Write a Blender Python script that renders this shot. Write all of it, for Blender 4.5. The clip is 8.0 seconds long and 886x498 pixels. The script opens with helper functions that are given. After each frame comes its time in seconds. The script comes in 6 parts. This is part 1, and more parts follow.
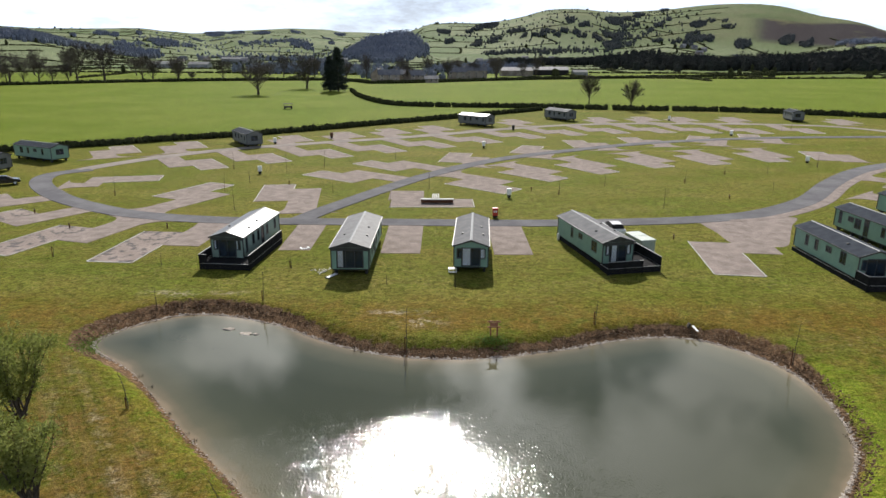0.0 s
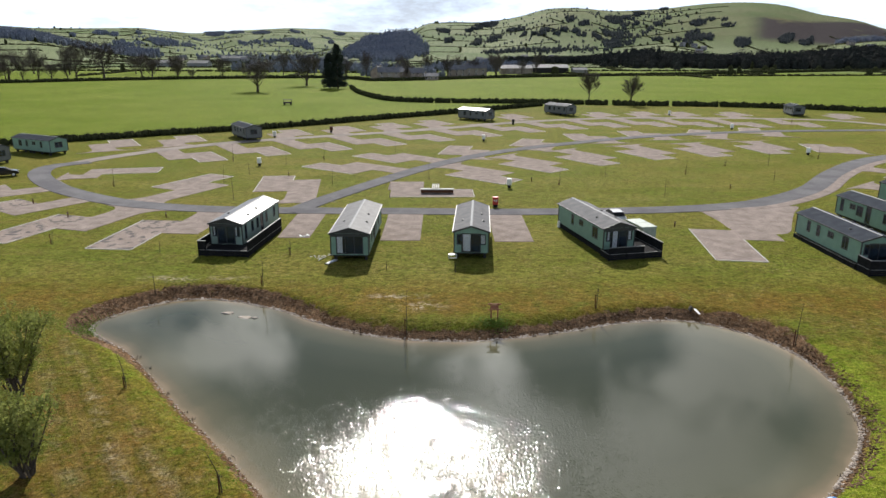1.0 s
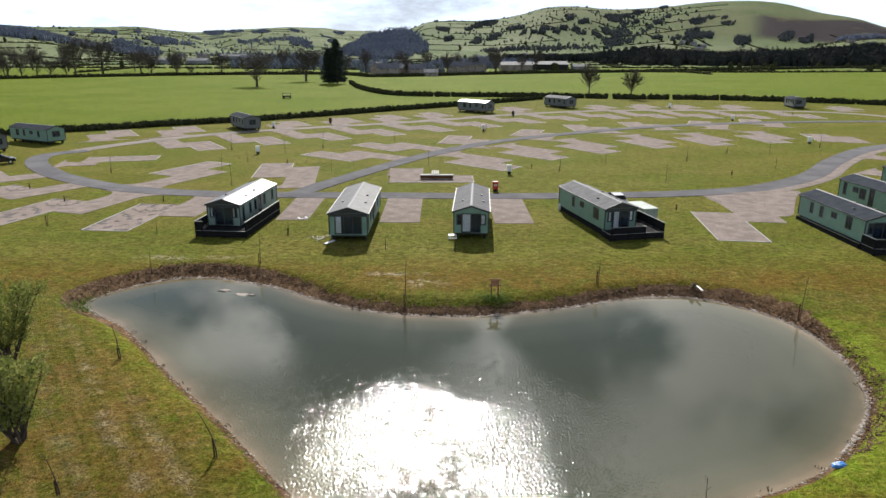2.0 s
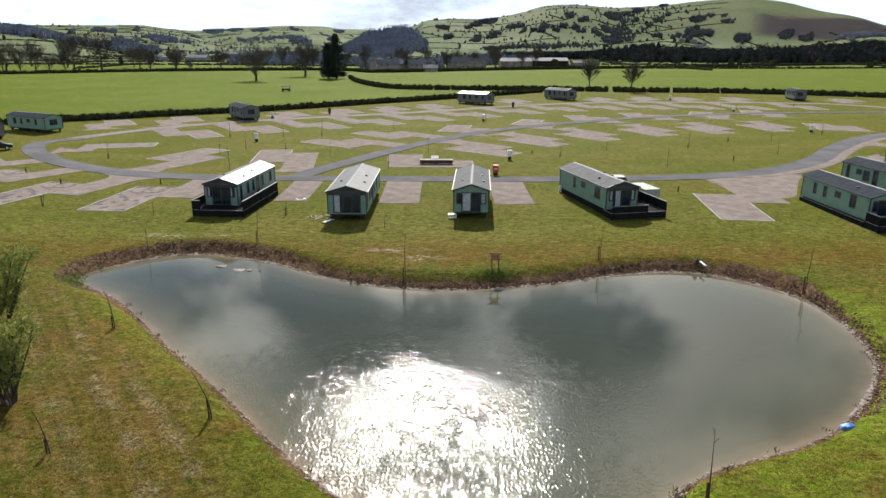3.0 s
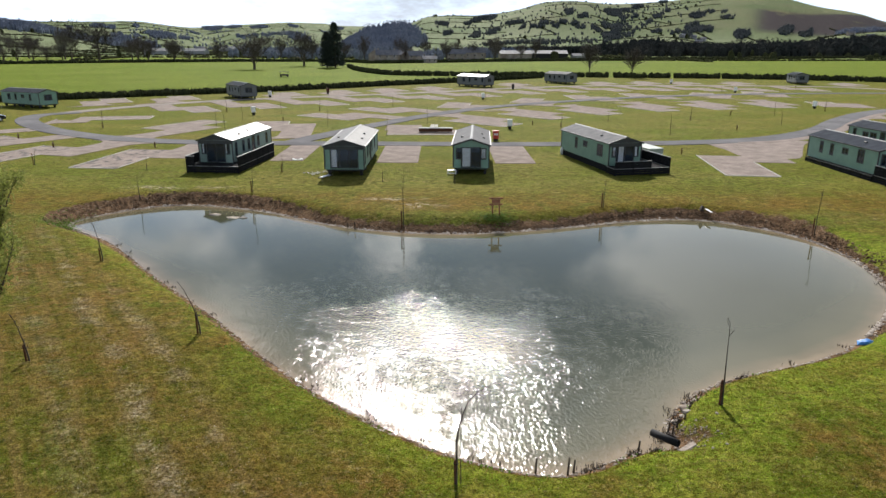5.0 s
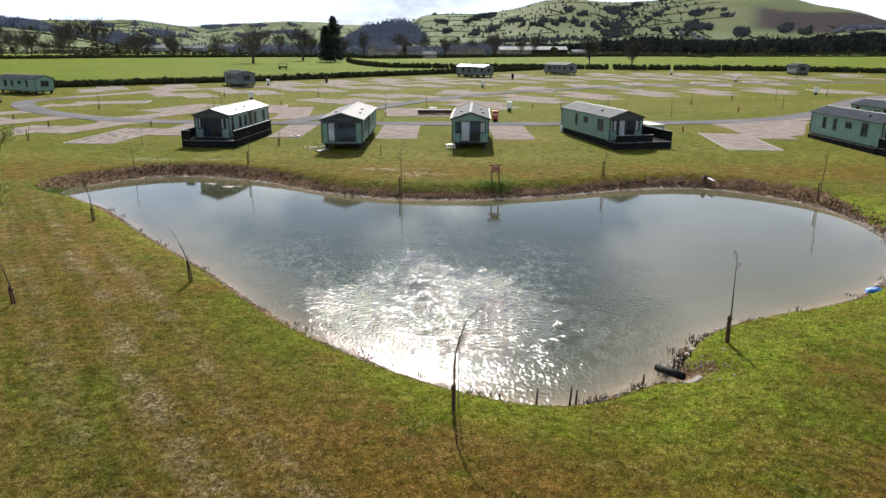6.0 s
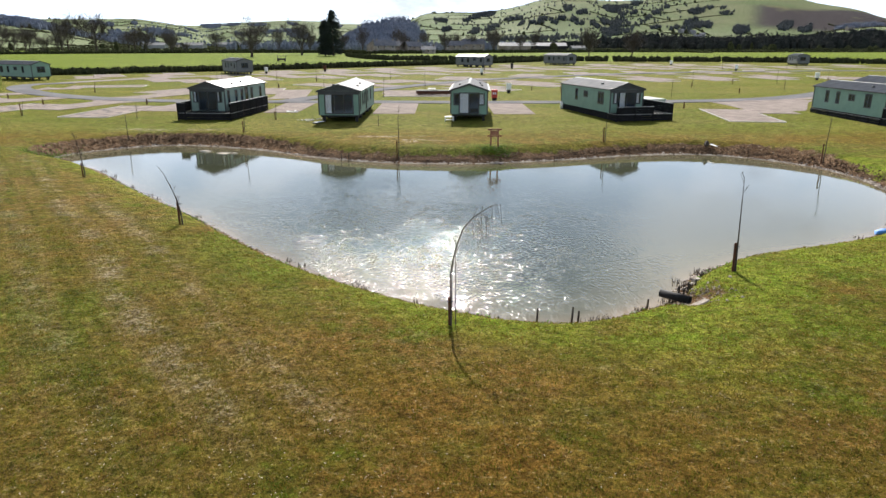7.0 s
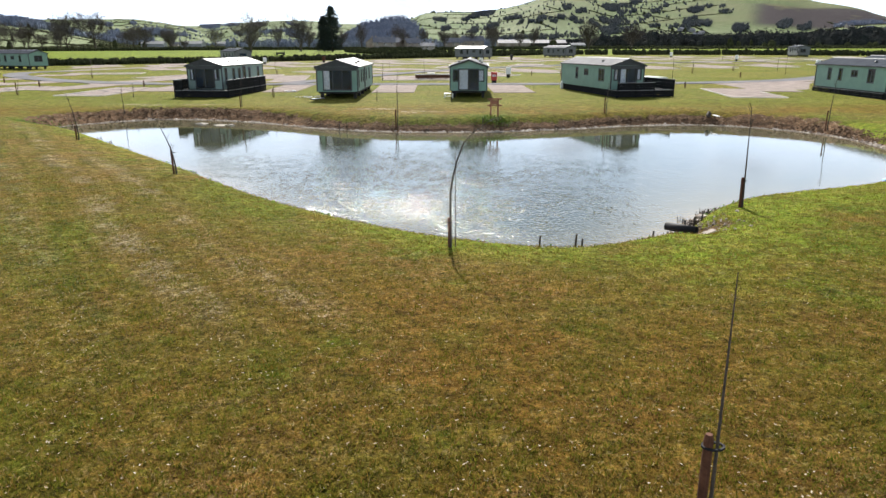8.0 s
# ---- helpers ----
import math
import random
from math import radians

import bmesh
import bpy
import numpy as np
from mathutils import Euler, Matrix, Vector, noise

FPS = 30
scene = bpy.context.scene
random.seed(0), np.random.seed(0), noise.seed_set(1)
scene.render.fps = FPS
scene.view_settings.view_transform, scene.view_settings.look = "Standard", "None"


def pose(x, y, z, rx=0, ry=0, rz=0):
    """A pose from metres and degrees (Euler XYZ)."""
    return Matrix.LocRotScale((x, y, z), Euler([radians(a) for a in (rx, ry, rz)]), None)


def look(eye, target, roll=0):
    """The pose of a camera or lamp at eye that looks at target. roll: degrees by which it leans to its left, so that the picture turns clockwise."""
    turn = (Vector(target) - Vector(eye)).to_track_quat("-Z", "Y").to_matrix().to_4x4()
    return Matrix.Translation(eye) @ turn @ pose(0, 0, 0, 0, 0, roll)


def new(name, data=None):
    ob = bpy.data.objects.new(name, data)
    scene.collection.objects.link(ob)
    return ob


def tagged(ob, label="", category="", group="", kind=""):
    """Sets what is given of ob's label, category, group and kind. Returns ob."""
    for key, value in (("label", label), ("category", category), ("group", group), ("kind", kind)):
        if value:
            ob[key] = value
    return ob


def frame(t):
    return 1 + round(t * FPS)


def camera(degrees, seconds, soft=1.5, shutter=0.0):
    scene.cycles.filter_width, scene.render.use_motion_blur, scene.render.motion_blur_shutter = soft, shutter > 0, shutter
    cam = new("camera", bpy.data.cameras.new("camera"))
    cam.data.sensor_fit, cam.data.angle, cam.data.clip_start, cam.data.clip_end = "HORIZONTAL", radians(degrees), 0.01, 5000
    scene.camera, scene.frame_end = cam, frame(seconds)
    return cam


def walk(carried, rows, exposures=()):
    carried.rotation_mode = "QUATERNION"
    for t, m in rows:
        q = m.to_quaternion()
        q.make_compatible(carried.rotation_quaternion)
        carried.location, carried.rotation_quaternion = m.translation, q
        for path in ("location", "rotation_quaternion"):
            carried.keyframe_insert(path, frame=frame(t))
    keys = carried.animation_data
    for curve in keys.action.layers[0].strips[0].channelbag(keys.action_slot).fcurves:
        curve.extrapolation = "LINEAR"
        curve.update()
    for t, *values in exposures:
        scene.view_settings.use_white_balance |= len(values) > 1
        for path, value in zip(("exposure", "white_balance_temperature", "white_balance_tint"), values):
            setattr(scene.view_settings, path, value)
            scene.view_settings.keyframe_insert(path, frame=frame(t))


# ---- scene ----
cam = camera(67.00, 8.0)
ROWS = [
    (0.0, 0.006, 0.014, 22.530, -0.018, -16.396, -0.295),
    (0.5, -0.008, -0.057, 21.945, -0.017, -16.405, -0.238),
    (1.0, -0.000, -0.052, 21.102, -0.020, -16.423, -0.198),
    (1.5, 0.014, -0.004, 20.126, -0.026, -16.450, -0.173),
    (3.0, 0.026, 0.192, 17.032, -0.061, -16.565, -0.156),
    (3.5, 0.020, 0.243, 16.013, -0.076, -16.609, -0.161),
    (4.0, 0.016, 0.283, 14.986, -0.092, -16.654, -0.167),
    (4.5, 0.019, 0.315, 13.929, -0.108, -16.698, -0.172),
    (6.0, 0.110, 0.389, 10.396, -0.157, -16.807, -0.146),
    (6.5, 0.164, 0.409, 9.106, -0.172, -16.831, -0.116),
    (7.0, 0.214, 0.421, 7.822, -0.185, -16.845, -0.070),
    (7.5, 0.243, 0.411, 6.632, -0.195, -16.849, -0.006),
    (8.0, 0.223, 0.361, 5.665, -0.204, -16.841, 0.079),
]
walk(cam, [(t, Matrix.Translation((x, y, z)) @ pose(0, 0, 0, 90 + pitch, 0, yaw) @ pose(0, 0, 0, 0, 0, -lean)) for t, x, y, z, yaw, pitch, lean in ROWS],
     exposures=[(0.0, 0.31), (3.0, 0.31), (4.5, 0.35), (6.5, 0.57), (8.0, 0.90)])

# ---- world, sun and exposure ----
world = bpy.data.worlds.new("sky")
scene.world = world
world.use_nodes = True
wn, wl = world.node_tree.nodes, world.node_tree.links
SUN_UP, SUN_AZ = 35.8, -1.5
sky = wn.new("ShaderNodeTexSky")
sky.sky_type, sky.sun_disc = "NISHITA", False
sky.sun_elevation, sky.sun_rotation = radians(SUN_UP), radians(SUN_AZ)
sky.air_density, sky.dust_density, sky.ozone_density = 1.0, 0.1, 3.0
wtc, wmap, wno = wn.new("ShaderNodeTexCoord"), wn.new("ShaderNodeMapping"), wn.new("ShaderNodeTexNoise")
wmap.inputs["Scale"].default_value = (1.6, 1.6, 2.6)
wmap.inputs["Location"].default_value = (13.329, -1.904, 0.231)
wno.inputs["Scale"].default_value, wno.inputs["Detail"].default_value, wno.inputs["Roughness"].default_value = 2.4, 7, 0.56
wr = wn.new("ShaderNodeValToRGB")
wr.color_ramp.elements[0].position, wr.color_ramp.elements[1].position = 0.48, 0.58
wmx = wn.new("ShaderNodeMix")
wmx.data_type = "RGBA"
# clouds scatter the sun's light forward, so they grow brighter towards it
wdot, wpw, wsc, wcl = wn.new("ShaderNodeVectorMath"), wn.new("ShaderNodeMath"), wn.new("ShaderNodeMath"), wn.new("ShaderNodeVectorMath")
wdot.operation, wpw.operation, wsc.operation, wcl.operation = "DOT_PRODUCT", "POWER", "MULTIPLY_ADD", "SCALE"
wdot.inputs[1].default_value = (math.sin(radians(SUN_AZ)) * math.cos(radians(SUN_UP)), math.cos(radians(SUN_AZ)) * math.cos(radians(SUN_UP)), math.sin(radians(SUN_UP)))
wpw.inputs[1].default_value = 14.0
wsc.inputs[1].default_value, wsc.inputs[2].default_value = 46.0, 8.0
wcl.inputs[0].default_value = (1.0, 1.01, 1.03)
wl.new(wtc.outputs["Generated"], wdot.inputs[0])
wl.new(wdot.outputs["Value"], wpw.inputs[0])
wl.new(wpw.outputs[0], wsc.inputs[0])
wl.new(wsc.outputs[0], wcl.inputs["Scale"])
wl.new(wcl.outputs["Vector"], wmx.inputs["B"])
wl.new(wtc.outputs["Generated"], wmap.inputs["Vector"])
wl.new(wmap.outputs["Vector"], wno.inputs["Vector"])
wl.new(wno.outputs["Fac"], wr.inputs["Fac"])
# pale haze towards the horizon
wsep, whz, wmax = wn.new("ShaderNodeSeparateXYZ"), wn.new("ShaderNodeMapRange"), wn.new("ShaderNodeMath")
whz.interpolation_type = "SMOOTHSTEP"
whz.inputs["From Min"].default_value, whz.inputs["From Max"].default_value = 0.07, 0.38
whz.inputs["To Min"].default_value, whz.inputs["To Max"].default_value = 1.0, 0.0
wmax.operation = "MAXIMUM"
wl.new(wtc.outputs["Generated"], wsep.inputs["Vector"])
wl.new(wsep.outputs["Z"], whz.inputs["Value"])
whm = wn.new("ShaderNodeMix")
whm.data_type = "RGBA"
# low lavender-grey cloud banks in the haze
wmap2, wno2, wbank, whc = wn.new("ShaderNodeMapping"), wn.new("ShaderNodeTexNoise"), wn.new("ShaderNodeMapRange"), wn.new("ShaderNodeMix")
wmap2.inputs["Scale"].default_value = (1.0, 1.0, 3.2)
wmap2.inputs["Location"].default_value = (0.7, 0.2, 0.4)
wno2.inputs["Scale"].default_value, wno2.inputs["Detail"].default_value, wno2.inputs["Roughness"].default_value = 5.5, 6, 0.6
wbank.inputs["From Min"].default_value, wbank.inputs["From Max"].default_value = 0.53, 0.68
wbank.inputs["To Min"].default_value, wbank.inputs["To Max"].default_value = 0.0, 1.0
whc.data_type = "RGBA"
whc.inputs["A"].default_value, whc.inputs["B"].default_value = (15.0, 17.8, 22.0, 1), (8.6, 9.5, 11.6, 1)
wl.new(wtc.outputs["Generated"], wmap2.inputs["Vector"])
wl.new(wmap2.outputs["Vector"], wno2.inputs["Vector"])
wl.new(wno2.outputs["Fac"], wbank.inputs["Value"])
wl.new(wbank.outputs["Result"], whc.inputs["Factor"])
wl.new(whc.outputs["Result"], whm.inputs["B"])
wmax.operation = "MULTIPLY"
wvar = wn.new("ShaderNodeMapRange")
wvar.inputs["From Min"].default_value, wvar.inputs["From Max"].default_value = 0.35, 0.6
wvar.inputs["To Min"].default_value, wvar.inputs["To Max"].default_value = 0.72, 1.0
wl.new(wno.outputs["Fac"], wvar.inputs["Value"])
wl.new(wvar.outputs["Result"], wmax.inputs[1])
wl.new(whz.outputs["Result"], wmax.inputs[0])
wl.new(wmax.outputs[0], whm.inputs["Factor"])
wl.new(wmx.outputs["Result"], whm.inputs["A"])
wl.new(wr.outputs["Color"], wmx.inputs["Factor"])
wl.new(sky.outputs["Color"], wmx.inputs["A"])
wbg = wn["Background"]
wl.new(whm.outputs["Result"], wbg.inputs["Color"])
wbg.inputs["Strength"].default_value = 0.060

sun = new("sun", bpy.data.lights.new("sun", "SUN"))
sun.data.energy, sun.data.angle, sun.data.color = 5.5, radians(0.53), (1.0, 0.95, 0.87)
SD = Vector((math.sin(radians(SUN_AZ)) * math.cos(radians(SUN_UP)), math.cos(radians(SUN_AZ)) * math.cos(radians(SUN_UP)), math.sin(radians(SUN_UP))))
sun.matrix_world = look(SD * 300, (0, 0, 0))
scene.view_settings.exposure = 0.0


# ---- mesh helpers ----
class Geo:
    """Gathers plain polygons for one mesh."""

    def __init__(self):
        self.v, self.f = [], []

    def add(self, verts, faces):
        n = len(self.v)
        self.v += [tuple(p) for p in verts]
        self.f += [tuple(i + n for i in q) for q in faces]
        return self

    def box(self, x0, x1, y0, y1, z0, z1):
        return self.add([(x0, y0, z0), (x1, y0, z0), (x1, y1, z0), (x0, y1, z0), (x0, y0, z1), (x1, y0, z1), (x1, y1, z1), (x0, y1, z1)],
                        [(3, 2, 1, 0), (4, 5, 6, 7), (0, 1, 5, 4), (1, 2, 6, 5), (2, 3, 7, 6), (3, 0, 4, 7)])

    def soft(self, x0, x1, y0, y1, z0, z1, b):
        """A box with chamfered edges."""
        b = min(b, (x1 - x0) / 3, (y1 - y0) / 3, (z1 - z0) / 3)
        rings = []
        for z, e in ((z0, b), (z0 + b, 0), (z1 - b, 0), (z1, b)):
            c = b
            rings.append([(x0 + c, y0 + e, z), (x1 - c, y0 + e, z), (x1 - e, y0 + c, z), (x1 - e, y1 - c, z),
                          (x1 - c, y1 - e, z), (x0 + c, y1 - e, z), (x0 + e, y1 - c, z), (x0 + e, y0 + c, z)])
        vs = [p for r in rings for p in r]
        fs = [tuple(range(7, -1, -1)), tuple(range(24, 32))]
        for k in range(3):
            for i in range(8):
                j = (i + 1) % 8
                fs.append((k * 8 + i, k * 8 + j, k * 8 + 8 + j, k * 8 + 8 + i))
        return self.add(vs, fs)

    def tube(self, a, b, ra, rb, n=5, cap=True):
        a, b = Vector(a), Vector(b)
        d = (b - a).normalized()
        s = d.orthogonal().normalized()
        t = d.cross(s)
        vs = []
        for p, r in ((a, ra), (b, rb)):
            for i in range(n):
                w = 2 * math.pi * i / n
                vs.append(p + s * (r * math.cos(w)) + t * (r * math.sin(w)))
        fs = [(i, (i + 1) % n, n + (i + 1) % n, n + i) for i in range(n)]
        if cap:
            fs += [tuple(range(n - 1, -1, -1)), tuple(range(n, 2 * n))]
        return self.add(vs, fs)

    def path(self, pts, radii, n=5):
        """One bent, tapering tube through the points."""
        pts = [Vector(p) for p in pts]
        side = (pts[1] - pts[0]).orthogonal().normalized()
        vs, m = [], len(pts)
        for k, (p, r) in enumerate(zip(pts, radii)):
            d = (pts[min(k + 1, m - 1)] - pts[max(k - 1, 0)]).normalized()
            side = (side - d * side.dot(d)).normalized()
            t = d.cross(side)
            vs += [p + side * (r * math.cos(2 * math.pi * i / n)) + t * (r * math.sin(2 * math.pi * i / n)) for i in range(n)]
        fs = [(k * n + i, k * n + (i + 1) % n, k * n + n + (i + 1) % n, k * n + n + i) for k in range(m - 1) for i in range(n)]
        return self.add(vs, fs + [tuple(range(n - 1, -1, -1)), tuple(range((m - 1) * n, m * n))])

    def lump(self, c, rx, ry, rz, rng, rough=0.25):
        """An uneven stone or clump."""
        t = (1 + 5 ** 0.5) / 2
        ico = [(-1, t, 0), (1, t, 0), (-1, -t, 0), (1, -t, 0), (0, -1, t), (0, 1, t), (0, -1, -t), (0, 1, -t), (t, 0, -1), (t, 0, 1), (-t, 0, -1), (-t, 0, 1)]
        tri = [(0, 11, 5), (0, 5, 1), (0, 1, 7), (0, 7, 10), (0, 10, 11), (1, 5, 9), (5, 11, 4), (11, 10, 2), (10, 7, 6), (7, 1, 8),
               (3, 9, 4), (3, 4, 2), (3, 2, 6), (3, 6, 8), (3, 8, 9), (4, 9, 5), (2, 4, 11), (6, 2, 10), (8, 6, 7), (9, 8, 1)]
        vs = []
        for x, y, z in ico:
            k = (1 + rng.uniform(-rough, rough)) / 1.9
            vs.append((c[0] + x * rx * k, c[1] + y * ry * k, c[2] + z * rz * k))
        return self.add(vs, tri)

    def mesh(self, name, smooth=False):
        me = bpy.data.meshes.new(name)
        me.from_pydata(self.v, [], self.f)
        if smooth:
            me.polygons.foreach_set("use_smooth", [True] * len(me.polygons))
        me.update()
        return me


def thing(name, m, label, category, group="", kind=""):
    ob = new(name)
    ob.empty_display_size = 0.2
    ob.matrix_world = m
    return tagged(ob, label, category, group, kind)


def part(name, geo, material, parent=None, label="", smooth=False, at=None):
    me = geo.mesh(name, smooth) if isinstance(geo, Geo) else geo
    if material and not me.materials:
        me.materials.append(material)
    ob = new(name, me)
    ob.parent = parent
    if at is not None:
        ob.matrix_local = at
    if label:
        ob["label"] = label
    return ob


# ---- materials ----
def stuff_mat(name, c1, c2, scale=4.0, rough=0.8, fine=40.0, dark=0.25, bump=0.2, metal=0.0, spec=0.5, vary=0.0, dist=0.02):
    """A surface of two mixed colours, with grain and fine relief."""
    m = bpy.data.materials.new(name)
    m.use_nodes = True
    n, l = m.node_tree.nodes, m.node_tree.links
    b = n["Principled BSDF"]
    tc = n.new("ShaderNodeTexCoord")
    n1, n2 = n.new("ShaderNodeTexNoise"), n.new("ShaderNodeTexNoise")
    n1.inputs["Scale"].default_value, n1.inputs["Detail"].default_value = scale, 6
    n2.inputs["Scale"].default_value, n2.inputs["Detail"].default_value = fine, 3
    l.new(tc.outputs["Object"], n1.inputs["Vector"])
    l.new(tc.outputs["Object"], n2.inputs["Vector"])
    r = n.new("ShaderNodeValToRGB")
    r.color_ramp.elements[0].position, r.color_ramp.elements[1].position = 0.35, 0.65
    r.color_ramp.elements[0].color, r.color_ramp.elements[1].color = (*c1, 1), (*c2, 1)
    l.new(n1.outputs["Fac"], r.inputs["Fac"])
    mr = n.new("ShaderNodeMapRange")
    mr.inputs["From Min"].default_value, mr.inputs["From Max"].default_value = 0.3, 0.7
    mr.inputs["To Min"].default_value, mr.inputs["To Max"].default_value = 1 - dark, 1 + dark * 0.6
    l.new(n2.outputs["Fac"], mr.inputs["Value"])
    mx = n.new("ShaderNodeVectorMath")
    mx.operation = "SCALE"
    l.new(r.outputs["Color"], mx.inputs[0])
    l.new(mr.outputs["Result"], mx.inputs["Scale"])
    last = mx
    if vary:
        oi, mr2, mx2 = n.new("ShaderNodeObjectInfo"), n.new("ShaderNodeMapRange"), n.new("ShaderNodeVectorMath")
        mr2.inputs["To Min"].default_value, mr2.inputs["To Max"].default_value = 1 - vary, 1 + vary
        mx2.operation = "SCALE"
        l.new(oi.outputs["Random"], mr2.inputs["Value"])
        l.new(mx.outputs["Vector"], mx2.inputs[0])
        l.new(mr2.outputs["Result"], mx2.inputs["Scale"])
        last = mx2
    l.new(last.outputs["Vector"], b.inputs["Base Color"])
    b.inputs["Roughness"].default_value, b.inputs["Metallic"].default_value = rough, metal
    b.inputs["Specular IOR Level"].default_value = spec
    if bump:
        bp = n.new("ShaderNodeBump")
        bp.inputs["Strength"].default_value, bp.inputs["Distance"].default_value = bump, dist
        l.new(n2.outputs["Fac"], bp.inputs["Height"])
        l.new(bp.outputs["Normal"], b.inputs["Normal"])
    return m


def boarded(name, c1, c2, pitch, axis="Z", rough=0.55, depth=0.012, spec=0.4):
    """Painted boards or ribbed sheet: stuff_mat with a saw-tooth relief across an axis."""
    m = stuff_mat(name, c1, c2, 1.2, rough, 30, 0.1, 0.0, spec=spec)
    n, l = m.node_tree.nodes, m.node_tree.links
    w, tc, bp = n.new("ShaderNodeTexWave"), n.new("ShaderNodeTexCoord"), n.new("ShaderNodeBump")
    w.bands_direction, w.wave_profile = axis, "SAW"
    w.inputs["Scale"].default_value = 0.314 / pitch
    bp.inputs["Distance"].default_value, bp.inputs["Strength"].default_value = depth, 0.8
    l.new(tc.outputs["Object"], w.inputs["Vector"])
    l.new(w.outputs["Fac"], bp.inputs["Height"])
    l.new(bp.outputs["Normal"], n["Principled BSDF"].inputs["Normal"])
    return m


GREEN_WALL = boarded("sage_green_boards", (0.175, 0.295, 0.235), (0.205, 0.335, 0.265), 0.16)
PALE_WALL = boarded("pale_green_boards", (0.25, 0.345, 0.295), (0.28, 0.375, 0.32), 0.16)
GREY_WALL = boarded("slate_grey_boards", (0.115, 0.125, 0.125), (0.14, 0.15, 0.148), 0.16)
ROOF = boarded("grey_roof_sheet", (0.12, 0.123, 0.132), (0.15, 0.152, 0.16), 0.35, "Y", 0.42, 0.012, 0.22)
ROOF_SATIN = boarded("satin_grey_roof_sheet", (0.17, 0.168, 0.17), (0.21, 0.208, 0.21), 0.35, "Y", 0.55, 0.012, 0.06)
ROOF_BLUE = boarded("blue_grey_roof_sheet", (0.040, 0.046, 0.058), (0.056, 0.063, 0.076), 0.35, "Y", 0.9, 0.02, 0.02)
ROOF_MID = boarded("mid_grey_roof_sheet", (0.150, 0.150, 0.155), (0.190, 0.190, 0.195), 0.35, "Y", 0.8, 0.012, 0.03)
RIDGE = stuff_mat("pale_ridge_metal", (0.55, 0.56, 0.57), (0.62, 0.62, 0.62), 3, 0.35, 30, 0.1, 0.05)
TRIM = stuff_mat("charcoal_trim", (0.025, 0.03, 0.03), (0.04, 0.042, 0.042), 3, 0.5, 40, 0.15, 0.05)
RIDGE_CAP = stuff_mat("grey_ridge_sheet", (0.26, 0.265, 0.27), (0.33, 0.335, 0.34), 3, 0.6, 30, 0.1, 0.05, spec=0.1)
DECK = stuff_mat("black_stained_timber", (0.012, 0.012, 0.013), (0.022, 0.022, 0.024), 3, 0.9, 25, 0.3, 0.15, spec=0.06)
UNDER = stuff_mat("dark_underframe", (0.012, 0.012, 0.012), (0.025, 0.022, 0.02), 2, 0.9, 20, 0.3, 0.1)
WHITE = stuff_mat("white_plastic", (0.72, 0.73, 0.72), (0.8, 0.8, 0.79), 4, 0.4, 40, 0.1, 0.05)
CURTAIN = stuff_mat("cream_curtain", (0.72, 0.74, 0.76), (0.80, 0.81, 0.82), 5, 0.9, 60, 0.15, 0.1)
# near-black lining: the gloom inside the rooms is put into its colour
INSIDE = stuff_mat("unlit_room_lining", (0.020, 0.024, 0.034), (0.032, 0.038, 0.050), 2, 0.8, 20, 0.1, 0.05)
KERB = stuff_mat("pale_concrete_edging", (0.40, 0.39, 0.37), (0.54, 0.53, 0.50), 2, 0.9, 25, 0.25, 0.2)
GRAVEL = stuff_mat("pinkish_gravel", (0.205, 0.170, 0.153), (0.295, 0.248, 0.224), 0.6, 1.0, 12, 0.4, 0.6, dist=0.03, spec=0.05)
SLABS = stuff_mat("stained_gravel", (0.235, 0.192, 0.170), (0.310, 0.257, 0.228), 0.35, 0.95, 14, 0.3, 0.5, dist=0.03, spec=0.05)
sn, sl = SLABS.node_tree.nodes, SLABS.node_tree.links
s_no, s_mr, s_mx = sn.new("ShaderNodeTexNoise"), sn.new("ShaderNodeMapRange"), sn.new("ShaderNodeMix")
s_no.inputs["Scale"].default_value, s_no.inputs["Detail"].default_value, s_no.inputs["Roughness"].default_value = 0.7, 6, 0.7
s_mr.inputs["From Min"].default_value, s_mr.inputs["From Max"].default_value = 0.51, 0.57
s_mr.inputs["To Max"].default_value = 0.8
s_mx.data_type = "RGBA"
s_mx.inputs["B"].default_value = (0.07, 0.068, 0.072, 1)
s_b = sn["Principled BSDF"]
sl.new(s_b.inputs["Base Color"].links[0].from_socket, s_mx.inputs["A"])
sl.new(sn["Texture Coordinate"].outputs["Object"], s_no.inputs["Vector"])
sl.new(s_no.outputs["Fac"], s_mr.inputs["Value"])
sl.new(s_mr.outputs["Result"], s_mx.inputs["Factor"])
sl.new(s_mx.outputs["Result"], s_b.inputs["Base Color"])
HANDRAIL = stuff_mat("grey_weathered_handrail", (0.20, 0.20, 0.20), (0.30, 0.30, 0.29), 3, 0.6, 25, 0.2, 0.1)
TARMAC = stuff_mat("grey_worn_tarmac", (0.100, 0.098, 0.108), (0.150, 0.146, 0.155), 0.3, 1.0, 20, 0.3, 0.3, spec=0.15)
BARK = stuff_mat("brown_bark", (0.045, 0.035, 0.025), (0.085, 0.065, 0.048), 3, 0.9, 18, 0.35, 0.4)
TWIG = stuff_mat("bare_twigs", (0.050, 0.040, 0.032), (0.085, 0.068, 0.055), 2, 0.9, 12, 0.3, 0.0, vary=0.15)
STAKE = stuff_mat("stained_round_timber", (0.080, 0.034, 0.020), (0.125, 0.056, 0.032), 4, 0.8, 22, 0.3, 0.3, spec=0.15)
